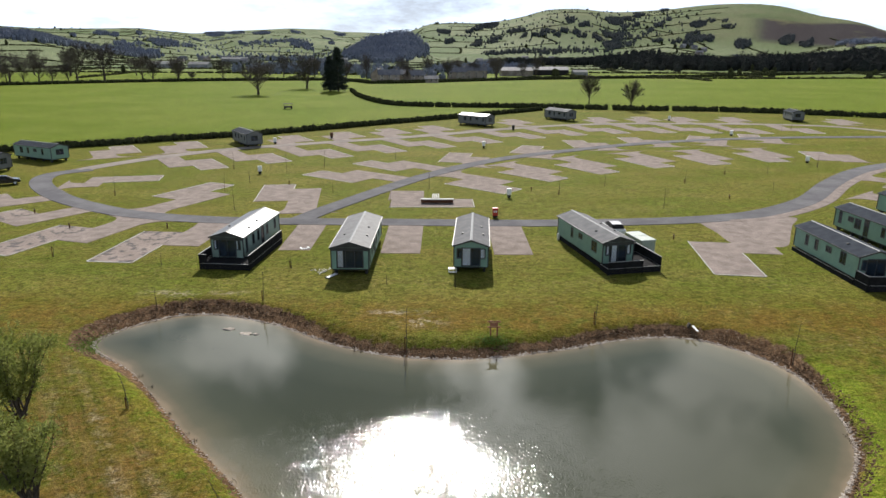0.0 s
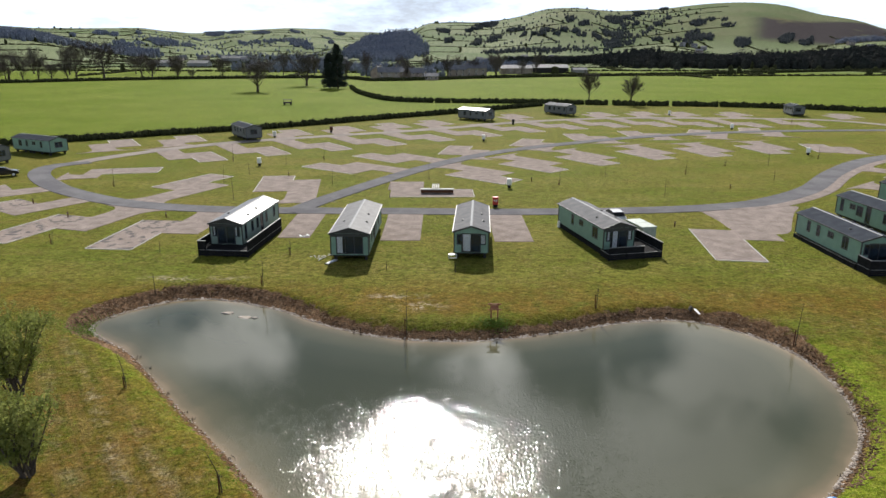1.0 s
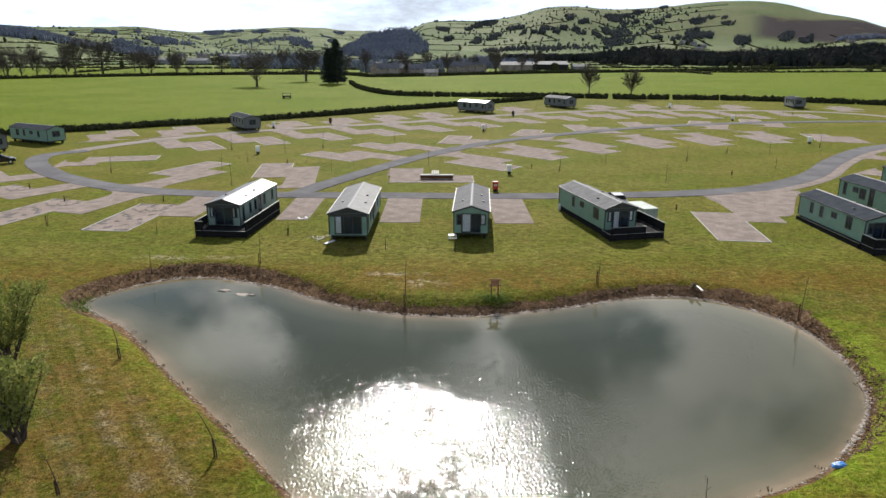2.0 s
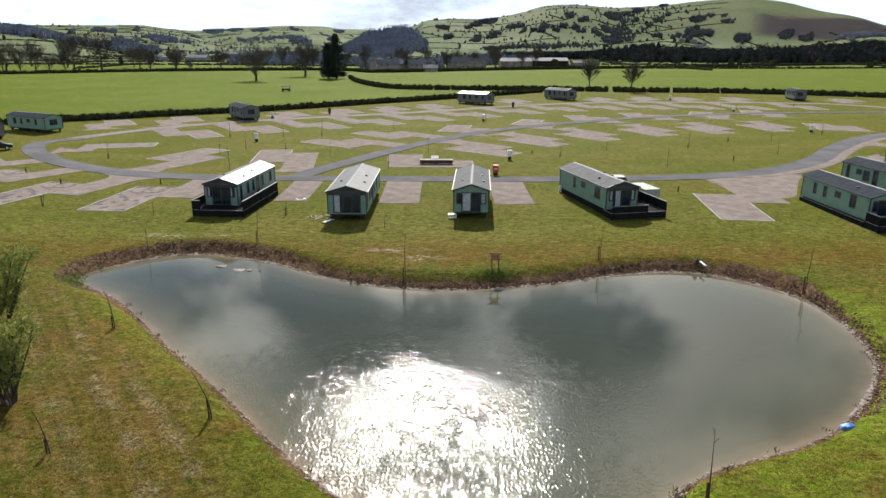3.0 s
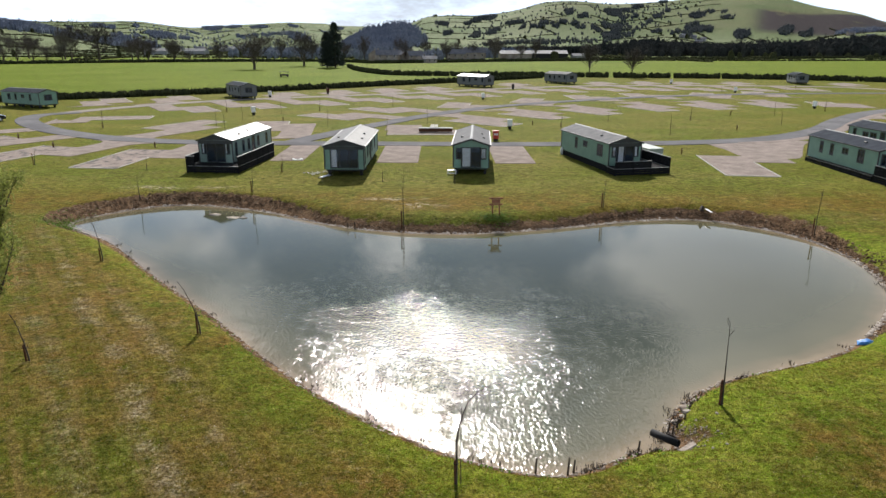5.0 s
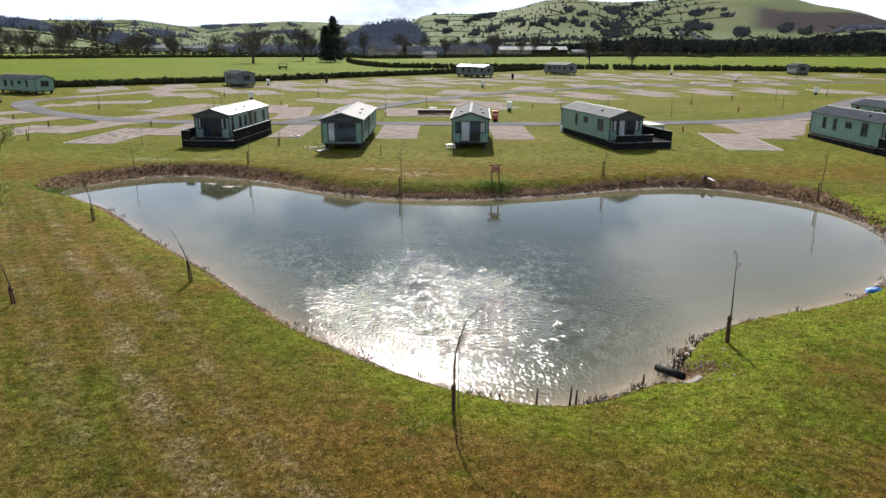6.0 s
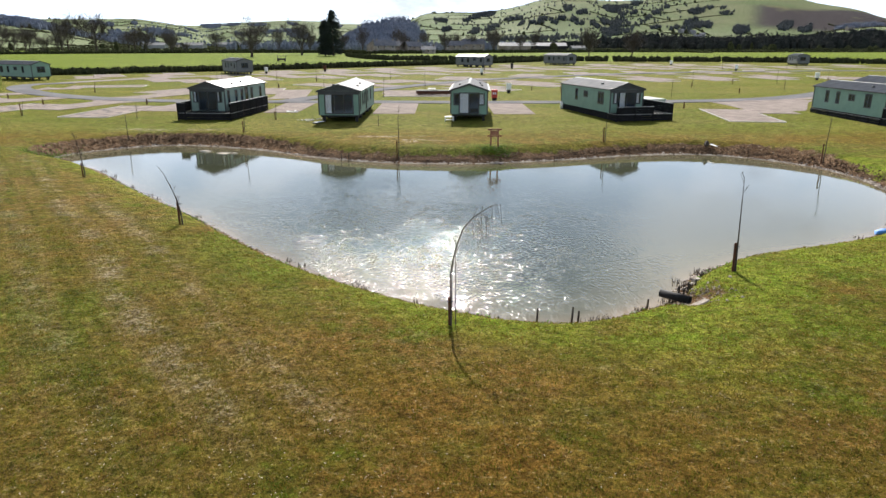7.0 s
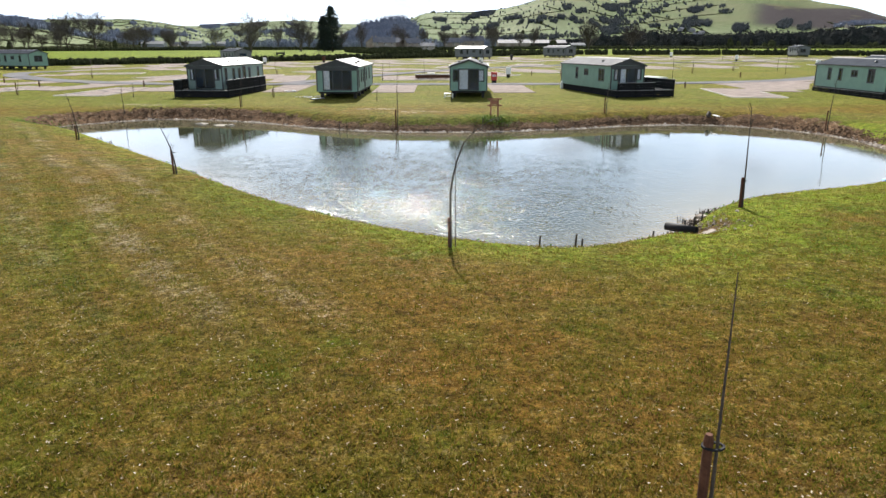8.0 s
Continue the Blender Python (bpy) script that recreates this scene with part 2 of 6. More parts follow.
def leafy(name, c1, c2, scale):
    """Thin leaves and blades that let light through."""
    m = stuff_mat(name, c1, c2, scale, 0.7, 9, 0.3, 0.0, spec=0.2)
    n, l = m.node_tree.nodes, m.node_tree.links
    b = n["Principled BSDF"]
    t, mx = n.new("ShaderNodeBsdfTranslucent"), n.new("ShaderNodeMixShader")
    mx.inputs[0].default_value = 0.45
    l.new(b.inputs["Base Color"].links[0].from_socket, t.inputs["Color"])
    l.new(b.outputs[0], mx.inputs[1])
    l.new(t.outputs[0], mx.inputs[2])
    l.new(mx.outputs[0], n["Material Output"].inputs["Surface"])
    return m


SHRUBLEAF = leafy("young_willow_leaf", (0.19, 0.225, 0.048), (0.30, 0.32, 0.10), 1.5)
HEDGE = stuff_mat("clipped_hedge", (0.030, 0.034, 0.018), (0.060, 0.064, 0.030), 0.8, 1.0, 6, 0.5, 0.0, spec=0.0)
WOOD_SLOPE = stuff_mat("hillside_copse", (0.060, 0.068, 0.072), (0.11, 0.115, 0.11), 0.02, 1.0, 0.4, 0.3, 0.0, spec=0.0)
# distance haze is put into this pale blue-grey base colour
WOOD_HAZED = stuff_mat("haze_blue_woodland", (0.145, 0.165, 0.215), (0.205, 0.222, 0.262), 0.02, 1.0, 0.4, 0.35, 0.0, spec=0.0)
# dense wood, its base colour darkened to carry a cloud's shadow
WOOD_CLOUDED = stuff_mat("cloud_shaded_wood", (0.026, 0.030, 0.028), (0.050, 0.050, 0.045), 0.02, 1.0, 0.4, 0.35, 0.0, spec=0.0)
CONIFER = stuff_mat("dark_conifer_needles", (0.008, 0.017, 0.01), (0.018, 0.03, 0.015), 0.6, 0.9, 5, 0.4, 0.0)
STONE = stuff_mat("bank_stone", (0.22, 0.175, 0.14), (0.52, 0.46, 0.40), 1.2, 0.9, 14, 0.3, 0.3, vary=0.2)
RED = stuff_mat("red_painted_metal", (0.45, 0.03, 0.02), (0.52, 0.05, 0.03), 4, 0.45, 30, 0.15, 0.05)
BLACK = stuff_mat("black_plastic", (0.012, 0.012, 0.013), (0.022, 0.022, 0.024), 4, 0.75, 30, 0.2, 0.05, spec=0.2)
BLUE = stuff_mat("blue_plastic_sheet", (0.03, 0.16, 0.5), (0.05, 0.24, 0.6), 5, 0.45, 20, 0.2, 0.2)
BRICK = stuff_mat("weathered_house_wall", (0.22, 0.17, 0.14), (0.36, 0.31, 0.27), 0.3, 0.9, 4, 0.2, 0.1)
SLATE = stuff_mat("slate_roof", (0.13, 0.13, 0.15), (0.2, 0.2, 0.22), 0.5, 0.7, 5, 0.2, 0.1, spec=0.2)
BARN = stuff_mat("barn_sheet", (0.20, 0.20, 0.205), (0.29, 0.29, 0.29), 0.1, 0.9, 3, 0.15, 0.0, spec=0.05)
RUBBER = stuff_mat("tyre_rubber", (0.015, 0.015, 0.015), (0.025, 0.025, 0.025), 8, 0.85, 40, 0.2, 0.1)
CARBLACK = stuff_mat("black_car_paint", (0.012, 0.012, 0.016), (0.016, 0.016, 0.02), 2, 0.15, 30, 0.05, 0.0)
CARWHITE = stuff_mat("white_car_paint", (0.7, 0.7, 0.7), (0.76, 0.76, 0.76), 2, 0.2, 30, 0.05, 0.0)
SHED = stuff_mat("pale_green_storage_box", (0.30, 0.35, 0.31), (0.38, 0.43, 0.38), 3, 0.5, 30, 0.12, 0.05)
LUSH = leafy("lush_weeds", (0.085, 0.175, 0.014), (0.14, 0.24, 0.026), 2.0)
BLADE = leafy("grass_blades", (0.075, 0.096, 0.008), (0.135, 0.084, 0.015), 0.9)
# each blade its own tone, from dark green to bleached straw
bn, bl = BLADE.node_tree.nodes, BLADE.node_tree.links
b_geo, b_ramp, b_mix = bn.new("ShaderNodeNewGeometry"), bn.new("ShaderNodeValToRGB"), bn.new("ShaderNodeMix")
for pos, col in ((0.0, (0.034, 0.045, 0.008)), (0.3, (0.115, 0.140, 0.015)), (0.6, (0.20, 0.155, 0.026)), (0.88, (0.25, 0.14, 0.034)), (1.0, (0.42, 0.32, 0.16))):
    el = b_ramp.color_ramp.elements.new(pos) if 0 < pos < 1 else b_ramp.color_ramp.elements[-1 if pos else 0]
    el.color = (*col, 1)
b_mix.data_type = "RGBA"
bn["Principled BSDF"].inputs["Specular IOR Level"].default_value = 0.0
bn["Principled BSDF"].inputs["Roughness"].default_value = 1.0
b_mix.inputs["Factor"].default_value = 0.7
b_src = bn["Principled BSDF"].inputs["Base Color"].links[0].from_socket
bl.new(b_geo.outputs["Random Per Island"], b_ramp.inputs["Fac"])
bl.new(b_src, b_mix.inputs["A"])
bl.new(b_ramp.outputs["Color"], b_mix.inputs["B"])
for b_in in (bn["Principled BSDF"].inputs["Base Color"], bn["Translucent BSDF"].inputs["Color"]):
    bl.new(b_mix.outputs["Result"], b_in)

GLASS = bpy.data.materials.new("window_glass")
GLASS.use_nodes = True
gb = GLASS.node_tree.nodes["Principled BSDF"]
# the dark blue tint deepens the gloom of the rooms behind
gb.inputs["Base Color"].default_value = (0.035, 0.055, 0.080, 1)
gb.inputs["Roughness"].default_value, gb.inputs["IOR"].default_value = 0.02, 1.45
gb.inputs["Transmission Weight"].default_value = 0.5
gb.inputs["Specular IOR Level"].default_value = 0.45
CLEAR = GLASS.copy()
CLEAR.name = "clear_glass"
CLEAR.node_tree.nodes["Principled BSDF"].inputs["Transmission Weight"].default_value = 1.0
CLEAR.node_tree.nodes["Principled BSDF"].inputs["Base Color"].default_value = (0.9, 0.93, 0.95, 1)


# ---- the lie of the land ----
def smooth(t):
    t = np.clip(t, 0, 1)
    return t * t * (3 - 2 * t)


def spline(ctrl, closed, n):
    """A Catmull-Rom curve through control points."""
    c = np.array(ctrl, float)
    k = len(c)
    out = []
    for i in range(k if closed else k - 1):
        p = [c[(i + j) % k] if closed else c[min(max(i + j, 0), k - 1)] for j in (-1, 0, 1, 2)]
        for s in range(n):
            t = s / n
            out.append(0.5 * (2 * p[1] + (p[2] - p[0]) * t + (2 * p[0] - 5 * p[1] + 4 * p[2] - p[3]) * t * t + (3 * p[1] - 3 * p[2] + p[3] - p[0]) * t ** 3))
    if not closed:
        out.append(c[-1])
    return np.array(out)


SHORE = spline([(-27.8, 49.2), (-25.0, 54.0), (-20.8, 55.5), (-14.5, 53.3), (-8.4, 49.1), (-3.0, 47.0), (3.0, 46.8), (9.5, 48.5), (15.0, 50.5), (20.3, 50.7),
                (24.6, 47.1), (26.1, 42.0), (24.8, 35.3), (21.3, 30.4), (17.0, 26.9), (11.5, 24.6), (9.0, 22.7), (7.2, 20.3), (4.0, 18.4), (1.0, 19.1),
                (-2.4, 21.4), (-6.2, 25.0), (-11.5, 31.4), (-17.0, 37.6), (-22.5, 44.2)], True, 8)


def shore_distance(x, y):
    """Metres from the water's edge: positive on land, negative in the water."""
    a, b = SHORE, np.roll(SHORE, -1, 0)
    best = np.full(x.shape, 1e9)
    inside = np.zeros(x.shape, bool)
    for (ax, ay), (bx, by) in zip(a, b):
        dx, dy = bx - ax, by - ay
        t = np.clip(((x - ax) * dx + (y - ay) * dy) / (dx * dx + dy * dy), 0, 1)
        best = np.minimum(best, np.hypot(x - ax - t * dx, y - ay - t * dy))
        cross = ((ay > y) != (by > y)) & (x < dx * (y - ay) / (dy if abs(dy) > 1e-9 else 1e-9) + ax)
        inside ^= cross
    return np.where(inside, -best, best)


def plain_z(y):
    return 0.85 + 0.15 * np.clip((y - 20) / 40, 0, 1) + 0.0095 * np.clip(y - 60, 0, 190) + 0.003 * np.maximum(y - 250, 0)


# each range: the angle from straight ahead (tangent), and the slope up to its crest
MAIN_HILL = (1250, 2500,
    [-0.2, -0.117, -0.069, -0.033, -0.021, 0.011, 0.059, 0.091, 0.115, 0.131, 0.147, 0.17, 0.202, 0.234, 0.258, 0.29, 0.321, 0.345, 0.376, 0.408, 0.44, 0.472, 0.496, 0.521, 0.538, 0.57, 0.595, 0.627, 0.695, 1.4],
    [0, 0.014, 0.028, 0.0407, 0.0461, 0.0474, 0.0465, 0.0507, 0.0556, 0.0604, 0.0641, 0.0658, 0.0649, 0.0618, 0.0623, 0.0638, 0.0653, 0.0678, 0.0695, 0.0696, 0.0684, 0.0651, 0.0606, 0.0542, 0.0513, 0.0476, 0.0434, 0.0347, 0.028, 0.025])
FAR_DOWNS = (2700, 4200,
    [-1.6, -0.551, -0.43, -0.39, -0.358, -0.318, -0.294, -0.253, -0.221, -0.181, -0.165, -0.149, -0.117, -0.101, -0.069, 0.05],
    [0.025, 0.0252, 0.0288, 0.0279, 0.0261, 0.0273, 0.0298, 0.031, 0.0328, 0.0325, 0.0326, 0.0297, 0.0292, 0.0286, 0.0265, 0.015])
MIDDLE_RISE = (1900, 2700,
    [-0.4, -0.368, -0.352, -0.327, -0.294, -0.254, -0.214, -0.182, -0.15, -0.117, -0.085, -0.05],
    [0, 0.0078, 0.0137, 0.0197, 0.0244, 0.0263, 0.0266, 0.0239, 0.0196, 0.0175, 0.01, 0])
LEFT_SLOPES = (1450, 2600,
    [-1.6, -0.79, -0.63, -0.582, -0.526, -0.47, -0.43, -0.39, -0.359, -0.328, -0.296, -0.25],
    [0.03, 0.0341, 0.0336, 0.0317, 0.0325, 0.0333, 0.0339, 0.0295, 0.0226, 0.0127, 0.0054, 0])
LEFT_SPUR = (800, 1500,
    [-1.8, -0.868, -0.63, -0.583, -0.552, -0.513, -0.474, -0.442, -0.41],
    [0.03, 0.037, 0.0301, 0.0269, 0.0206, 0.0127, 0.006, 0.0019, 0])
WOODED_KNOLL = (1000, 1500,
    [-0.165, -0.15, -0.133, -0.117, -0.093, -0.069, -0.045, -0.033, -0.021, -0.008, 0.01],
    [0, 0.003, 0.0135, 0.0205, 0.0268, 0.0312, 0.0305, 0.0215, 0.0098, 0.0023, 0])
RIGHT_FOOTHILLS = (900, 1500,
    [0.2, 0.27, 0.31, 0.36, 0.4, 0.5, 0.56, 0.62, 0.7, 1.5],
    [0, 0.012, 0.022, 0.018, 0.006, 0.01, 0.022, 0.026, 0.022, 0.02])
RIDGES = [MAIN_HILL, FAR_DOWNS, MIDDLE_RISE, LEFT_SLOPES, LEFT_SPUR, WOODED_KNOLL, RIGHT_FOOTHILLS]


def hills(x, y):
    r = np.hypot(x, y)
    a = np.where(y > 1, x / np.maximum(y, 1), np.sign(x) * 1.9)
    h = np.zeros(np.shape(x))
    for r0, r1, ta, te in RIDGES:
        e = sum(np.interp(a + o, ta, te) for o in (-.006, 0, .006)) / 3
        up = smooth((r - r0) / (r1 - r0))
        fall = 1 - 0.5 * smooth((r - r1) / 900)
        h = np.maximum(h, e * r1 * 0.955 * up * fall)
    h = h + 5 * np.sin(x / 170 + y / 310) * np.sin(y / 230 - x / 410) * smooth((r - 1300) / 900) * smooth(h / 60)
    return np.where(y > 0, h, 0.0)


def land_z(x, y):
    x, y = np.asarray(x, float), np.asarray(y, float)
    z = plain_z(y) + hills(x, y)
    near = (np.abs(x) < 45) & (y > 8) & (y < 75)
    d = np.full(x.shape, 99.0)
    if near.any():
        d[near] = shore_distance(x[near], y[near])
    far_bank = smooth((y - 38) / 10)
    bank = (0.70 + 0.2 * far_bank) * smooth(d / (1.15 + 1.1 * far_bank)) + (0.30 - 0.2 * far_bank) * smooth(d / 6)
    land = z * np.where(d < 6, bank, 1.0)
    bed = np.maximum(0.22 * d, -1.6) - 0.02
    # the washed-out pocket round the culvert
    land = land - 0.42 * np.exp(-((x - 7.75) ** 2 + (y - 19.75) ** 2) / 0.75)
    return np.where(d < 0, bed, land)


def steps(lo, hi, fine_lo, fine_hi, fine, grow, cap):
    up, down = [], []
    s, p = fine, fine_hi
    while p < hi:
        s = min(s * grow, cap)
        p += s
        up.append(p)
    s, p = fine, fine_lo
    while p > lo:
        s = min(s * grow, cap)
        p -= s
        down.append(p)
    return np.array(down[::-1] + list(np.arange(fine_lo, fine_hi + fine / 2, fine)) + up)


# farm fields: a wavy brickwork of closes, shared by the turf's colour and the hedges
def close_uv(x, y):
    return (x + 60 * np.sin(y / 270) + 25 * np.sin(y / 97)) / 150, (y + 45 * np.sin(x / 310 + 1) + 20 * np.sin(x / 120)) / 120


gx = steps(-4600, 4600, -31, 31, 0.42, 1.035, 34)
gy = steps(-900, 4900, 10, 60, 0.42, 1.022, 26)
GX, GY = np.meshgrid(gx, gy)
GZ = land_z(GX, GY)
GD = np.full(GX.shape, 99.0)
nr = (np.abs(GX) < 45) & (GY > 8) & (GY < 75)
GD[nr] = shore_distance(GX[nr], GY[nr])
nx, ny = len(gx), len(gy)


def gz(x, y):
    """The height of the ground sheet at a place."""
    i = min(max(int(np.searchsorted(gx, x)) - 1, 0), nx - 2)
    j = min(max(int(np.searchsorted(gy, y)) - 1, 0), ny - 2)
    a, b = (x - gx[i]) / (gx[i + 1] - gx[i]), (y - gy[j]) / (gy[j + 1] - gy[j])
    return float((GZ[j, i] * (1 - a) + GZ[j, i + 1] * a) * (1 - b) + (GZ[j + 1, i] * (1 - a) + GZ[j + 1, i + 1] * a) * b)


idx = np.arange(nx * ny).reshape(ny, nx)
quads = np.stack([idx[:-1, :-1], idx[:-1, 1:], idx[1:, 1:], idx[1:, :-1]], -1).reshape(-1, 4)
gm = bpy.data.meshes.new("ground")
gm.vertices.add(nx * ny)
gm.vertices.foreach_set("co", np.stack([GX, GY, GZ], -1).astype(np.float32).ravel())
gm.loops.add(quads.size)
gm.loops.foreach_set("vertex_index", quads.ravel().astype(np.int32))
gm.polygons.add(len(quads))
gm.polygons.foreach_set("loop_start", np.arange(0, quads.size, 4, dtype=np.int32))
gm.polygons.foreach_set("use_smooth", np.ones(len(quads), bool))
gm.update(calc_edges=True)
far_side = smooth((GY - 40) / 8)
wide = far_side * (0.45 + 0.65 * smooth((-9 - GX) / 6) + 0.25 * smooth((GX - 9) / 4) + 0.5 * smooth((GX - 21) / 3))
earth = (1 - smooth((GD - 0.25 - wide) / (0.4 + 0.6 * far_side))) * (GD > -3)
earth = np.maximum(earth, np.exp(-((GX - 7.95) ** 2 + (GY - 19.9) ** 2) / 1.3) * (GD > -1))
lush = smooth((GD - 0.3) / 0.5) * (1 - smooth((GD - 1.0) / 3.0)) * (1 - 0.8 * far_side) + 0.9 * smooth((GX - 3) / 4) * smooth((GD - 0.3) / 0.5) * (1 - smooth((GD - 2) / 6)) * (1 - far_side)
lush = np.clip(lush, 0, 1) * (0.5 + 0.5 * smooth((GX + 4) / 5))
sere = 0.8 * np.exp(-((GX - 2.0) / 6.5) ** 2 - ((GY - 10.5) / 4.5) ** 2) + 0.4 * np.exp(-((GX + 0.7 * GY - 6.5) / 2.6) ** 2) * smooth((GD - 1.5) / 3) * smooth((45 - GY) / 15) + 0.65 * smooth((GY - 49) / 2) * smooth((61 - GY) / 9)
scuff = sum(np.exp(-((GX - cx_) / wx_) ** 2 - ((GY - cy_) / wy_) ** 2) for cx_, cy_, wx_, wy_ in ((-25.0, 58.3, 2.2, 0.7), (-1.7, 51.6, 1.6, 0.8), (-4.2, 53.8, 2.5, 0.5), (-20.0, 58.6, 1.5, 0.4)))
wheel = smooth((GX + 0.7 * GY + 3) / 3) * smooth((9 - GX - 0.7 * GY) / 2) * smooth((GY - 8) / 6) * smooth((52 - GY) / 14) * smooth((GD - 1) / 2)
track = sum(k * np.exp(-((GX + 0.70 * GY - o + 0.25 * np.sin(GY * 0.45)) / 0.42) ** 2) for o, k in ((1.6, 0.45), (4.2, 1.0), (6.3, 0.8))) * smooth((GY - 9) / 6) * (1 - smooth((GY - 44) / 10)) * smooth((GD - 2) / 2)
dry = 1 - 0.45 * smooth((GY - 30) / 18) - 0.4 * smooth((GY - 50) / 9)
dry = dry * (1 - 0.35 * smooth((-1.5 - GX) / 6) * smooth((34 - GY) / 14))
for nm, arr in (("earth", earth), ("sere", np.clip(sere, 0, 1)), ("wheel", wheel), ("scuff", np.clip(scuff, 0, 1)), ("lush", lush), ("track", track), ("dry", dry)):
    at = gm.attributes.new(nm, "FLOAT", "POINT")
    at.data.foreach_set("value", np.broadcast_to(arr, GX.shape).astype(np.float32).ravel())
cu, cv = close_uv(GX, GY)
at = gm.attributes.new("closes", "FLOAT_VECTOR", "POINT")
at.data.foreach_set("vector", np.stack([cu, cv, np.zeros_like(cu)], -1).astype(np.float32).ravel())
at = gm.attributes.new("moor", "FLOAT", "POINT")
hh = hills(GX, GY)
aa = np.where(GY > 1, GX / np.maximum(GY, 1), 0)
rel = hh / np.maximum(np.interp(aa, RIDGES[0][2], RIDGES[0][3]) * RIDGES[0][1], 20)
at.data.foreach_set("value", (smooth((0.64 + 2.5 * np.clip(aa - 0.5, 0, 0.1) - rel) / 0.06) * smooth((rel - 0.20) / 0.10) * smooth((aa - 0.43) / 0.03) * smooth((0.70 - aa) / 0.06) * (GY > 1200)).astype(np.float32).ravel())
# mask of the right-hand slopes that are painted darker, as under cloud
at = gm.attributes.new("rough", "FLOAT", "POINT")
at.data.foreach_set("value", (smooth((hh - 15) / 40) * smooth((aa - 0.06) / 0.12)).astype(np.float32).ravel())
at = gm.attributes.new("farmed", "FLOAT", "POINT")
at.data.foreach_set("value", smooth((np.hypot(GX, GY) - 620) / 260).astype(np.float32).ravel())
at = gm.attributes.new("meadow", "FLOAT", "POINT")
hedge_line = np.interp(GX, [-200, -81, -65, -44, -14, 6, 35, 64, 102, 144, 300], [110, 147, 159, 172, 198, 215, 243, 245, 240, 221, 160])
at.data.foreach_set("value", smooth((GY - hedge_line) / 3).astype(np.float32).ravel())


def turf():
    m = bpy.data.materials.new("turf")
    m.use_nodes = True
    n, l = m.node_tree.nodes, m.node_tree.links
    b = n["Principled BSDF"]
    tc = n.new("ShaderNodeTexCoord")

    def nz(scale, detail=5, rough=0.6, stretch=None):
        t = n.new("ShaderNodeTexNoise")
        t.inputs["Scale"].default_value, t.inputs["Detail"].default_value, t.inputs["Roughness"].default_value = scale, detail, rough
        if stretch:
            mp = n.new("ShaderNodeMapping")
            mp.inputs["Scale"].default_value = stretch
            l.new(tc.outputs["Object"], mp.inputs["Vector"])
            l.new(mp.outputs["Vector"], t.inputs["Vector"])
        else:
            l.new(tc.outputs["Object"], t.inputs["Vector"])
        return t.outputs["Fac"]

    def rng(sock, a, c, lo=0.0, hi=1.0):
        t = n.new("ShaderNodeMapRange")
        t.inputs["From Min"].default_value, t.inputs["From Max"].default_value = a, c
        t.inputs["To Min"].default_value, t.inputs["To Max"].default_value = lo, hi
        l.new(sock, t.inputs["Value"])
        return t.outputs["Result"]

    def mix(fac, a, c):
        t = n.new("ShaderNodeMix")
        t.data_type = "RGBA"
        for sock, val in ((t.inputs["Factor"], fac), (t.inputs["A"], a), (t.inputs["B"], c)):
            if isinstance(val, (tuple, float)):
                sock.default_value = (*val, 1) if isinstance(val, tuple) else val
            else:
                l.new(val, sock)
        return t.outputs["Result"]

    def attr(nm, out="Fac"):
        t = n.new("ShaderNodeAttribute")
        t.attribute_name = nm
        return t.outputs[out]

    def mul(a, c):
        t = n.new("ShaderNodeMath")
        t.operation = "MULTIPLY"
        for s, val in zip(t.inputs, (a, c)):
            if isinstance(val, float):
                s.default_value = val
            else:
                l.new(val, s)
        return t.outputs[0]

    # rough lawn: green, olive and straw, in patches and mown streaks
    lawn = mix(mul(rng(nz(0.09, 4), 0.42, 0.60), attr("dry")), mix(attr("dry"), mix(rng(nz(0.05, 5, 0.6, (1, 2.2, 1)), 0.42, 0.62), (0.126, 0.160, 0.020), (0.196, 0.184, 0.040)), (0.092, 0.103, 0.011)), (0.152, 0.105, 0.019))
    lawn = mix(mul(rng(nz(0.40, 6, 0.72), 0.46, 0.58), attr("dry")), lawn, (0.175, 0.098, 0.026))
    lawn = mix(mul(rng(nz(0.25, 5, 0.65, (0.35, 2.6, 1)), 0.46, 0.68), 0.5), lawn, (0.165, 0.145, 0.032))
    lawn = mix(mul(rng(nz(1.7, 6, 0.75), 0.5, 0.64), 0.8), lawn, (0.058, 0.082, 0.008))
    lawn = mix(mul(rng(nz(3.6, 5, 0.75), 0.545, 0.66), mul(rng(nz(0.2, 4), 0.4, 0.62), 0.8)), lawn, (0.30, 0.235, 0.115))
    lawn = mix(mul(rng(nz(0.6, 7, 0.78), 0.53, 0.60), mul(attr("dry"), 0.75)), lawn, (0.080, 0.125, 0.010))
    lawn = mix(mul(rng(nz(1.1, 7, 0.8), 0.58, 0.66), mul(attr("dry"), 0.5)), lawn, (0.30, 0.225, 0.115))
    lawn = mix(mul(rng(nz(0.5, 6, 0.75), 0.36, 0.56), attr("sere")), lawn, (0.175, 0.098, 0.020))
    lawn = mix(mul(attr("lush"), mul(rng(nz(0.35, 4), 0.30, 0.55), 0.8)), lawn, mix(rng(nz(1.6, 5), 0.4, 0.65), (0.150, 0.225, 0.016), (0.215, 0.250, 0.030)))
    # long wheel and mower lines towards the far corner of the pond
    mp = n.new("ShaderNodeMapping")
    mp.vector_type = "TEXTURE"
    mp.inputs["Rotation"].default_value = (0, 0, radians(125))
    mp.inputs["Scale"].default_value = (9.0, 0.55, 1.0)
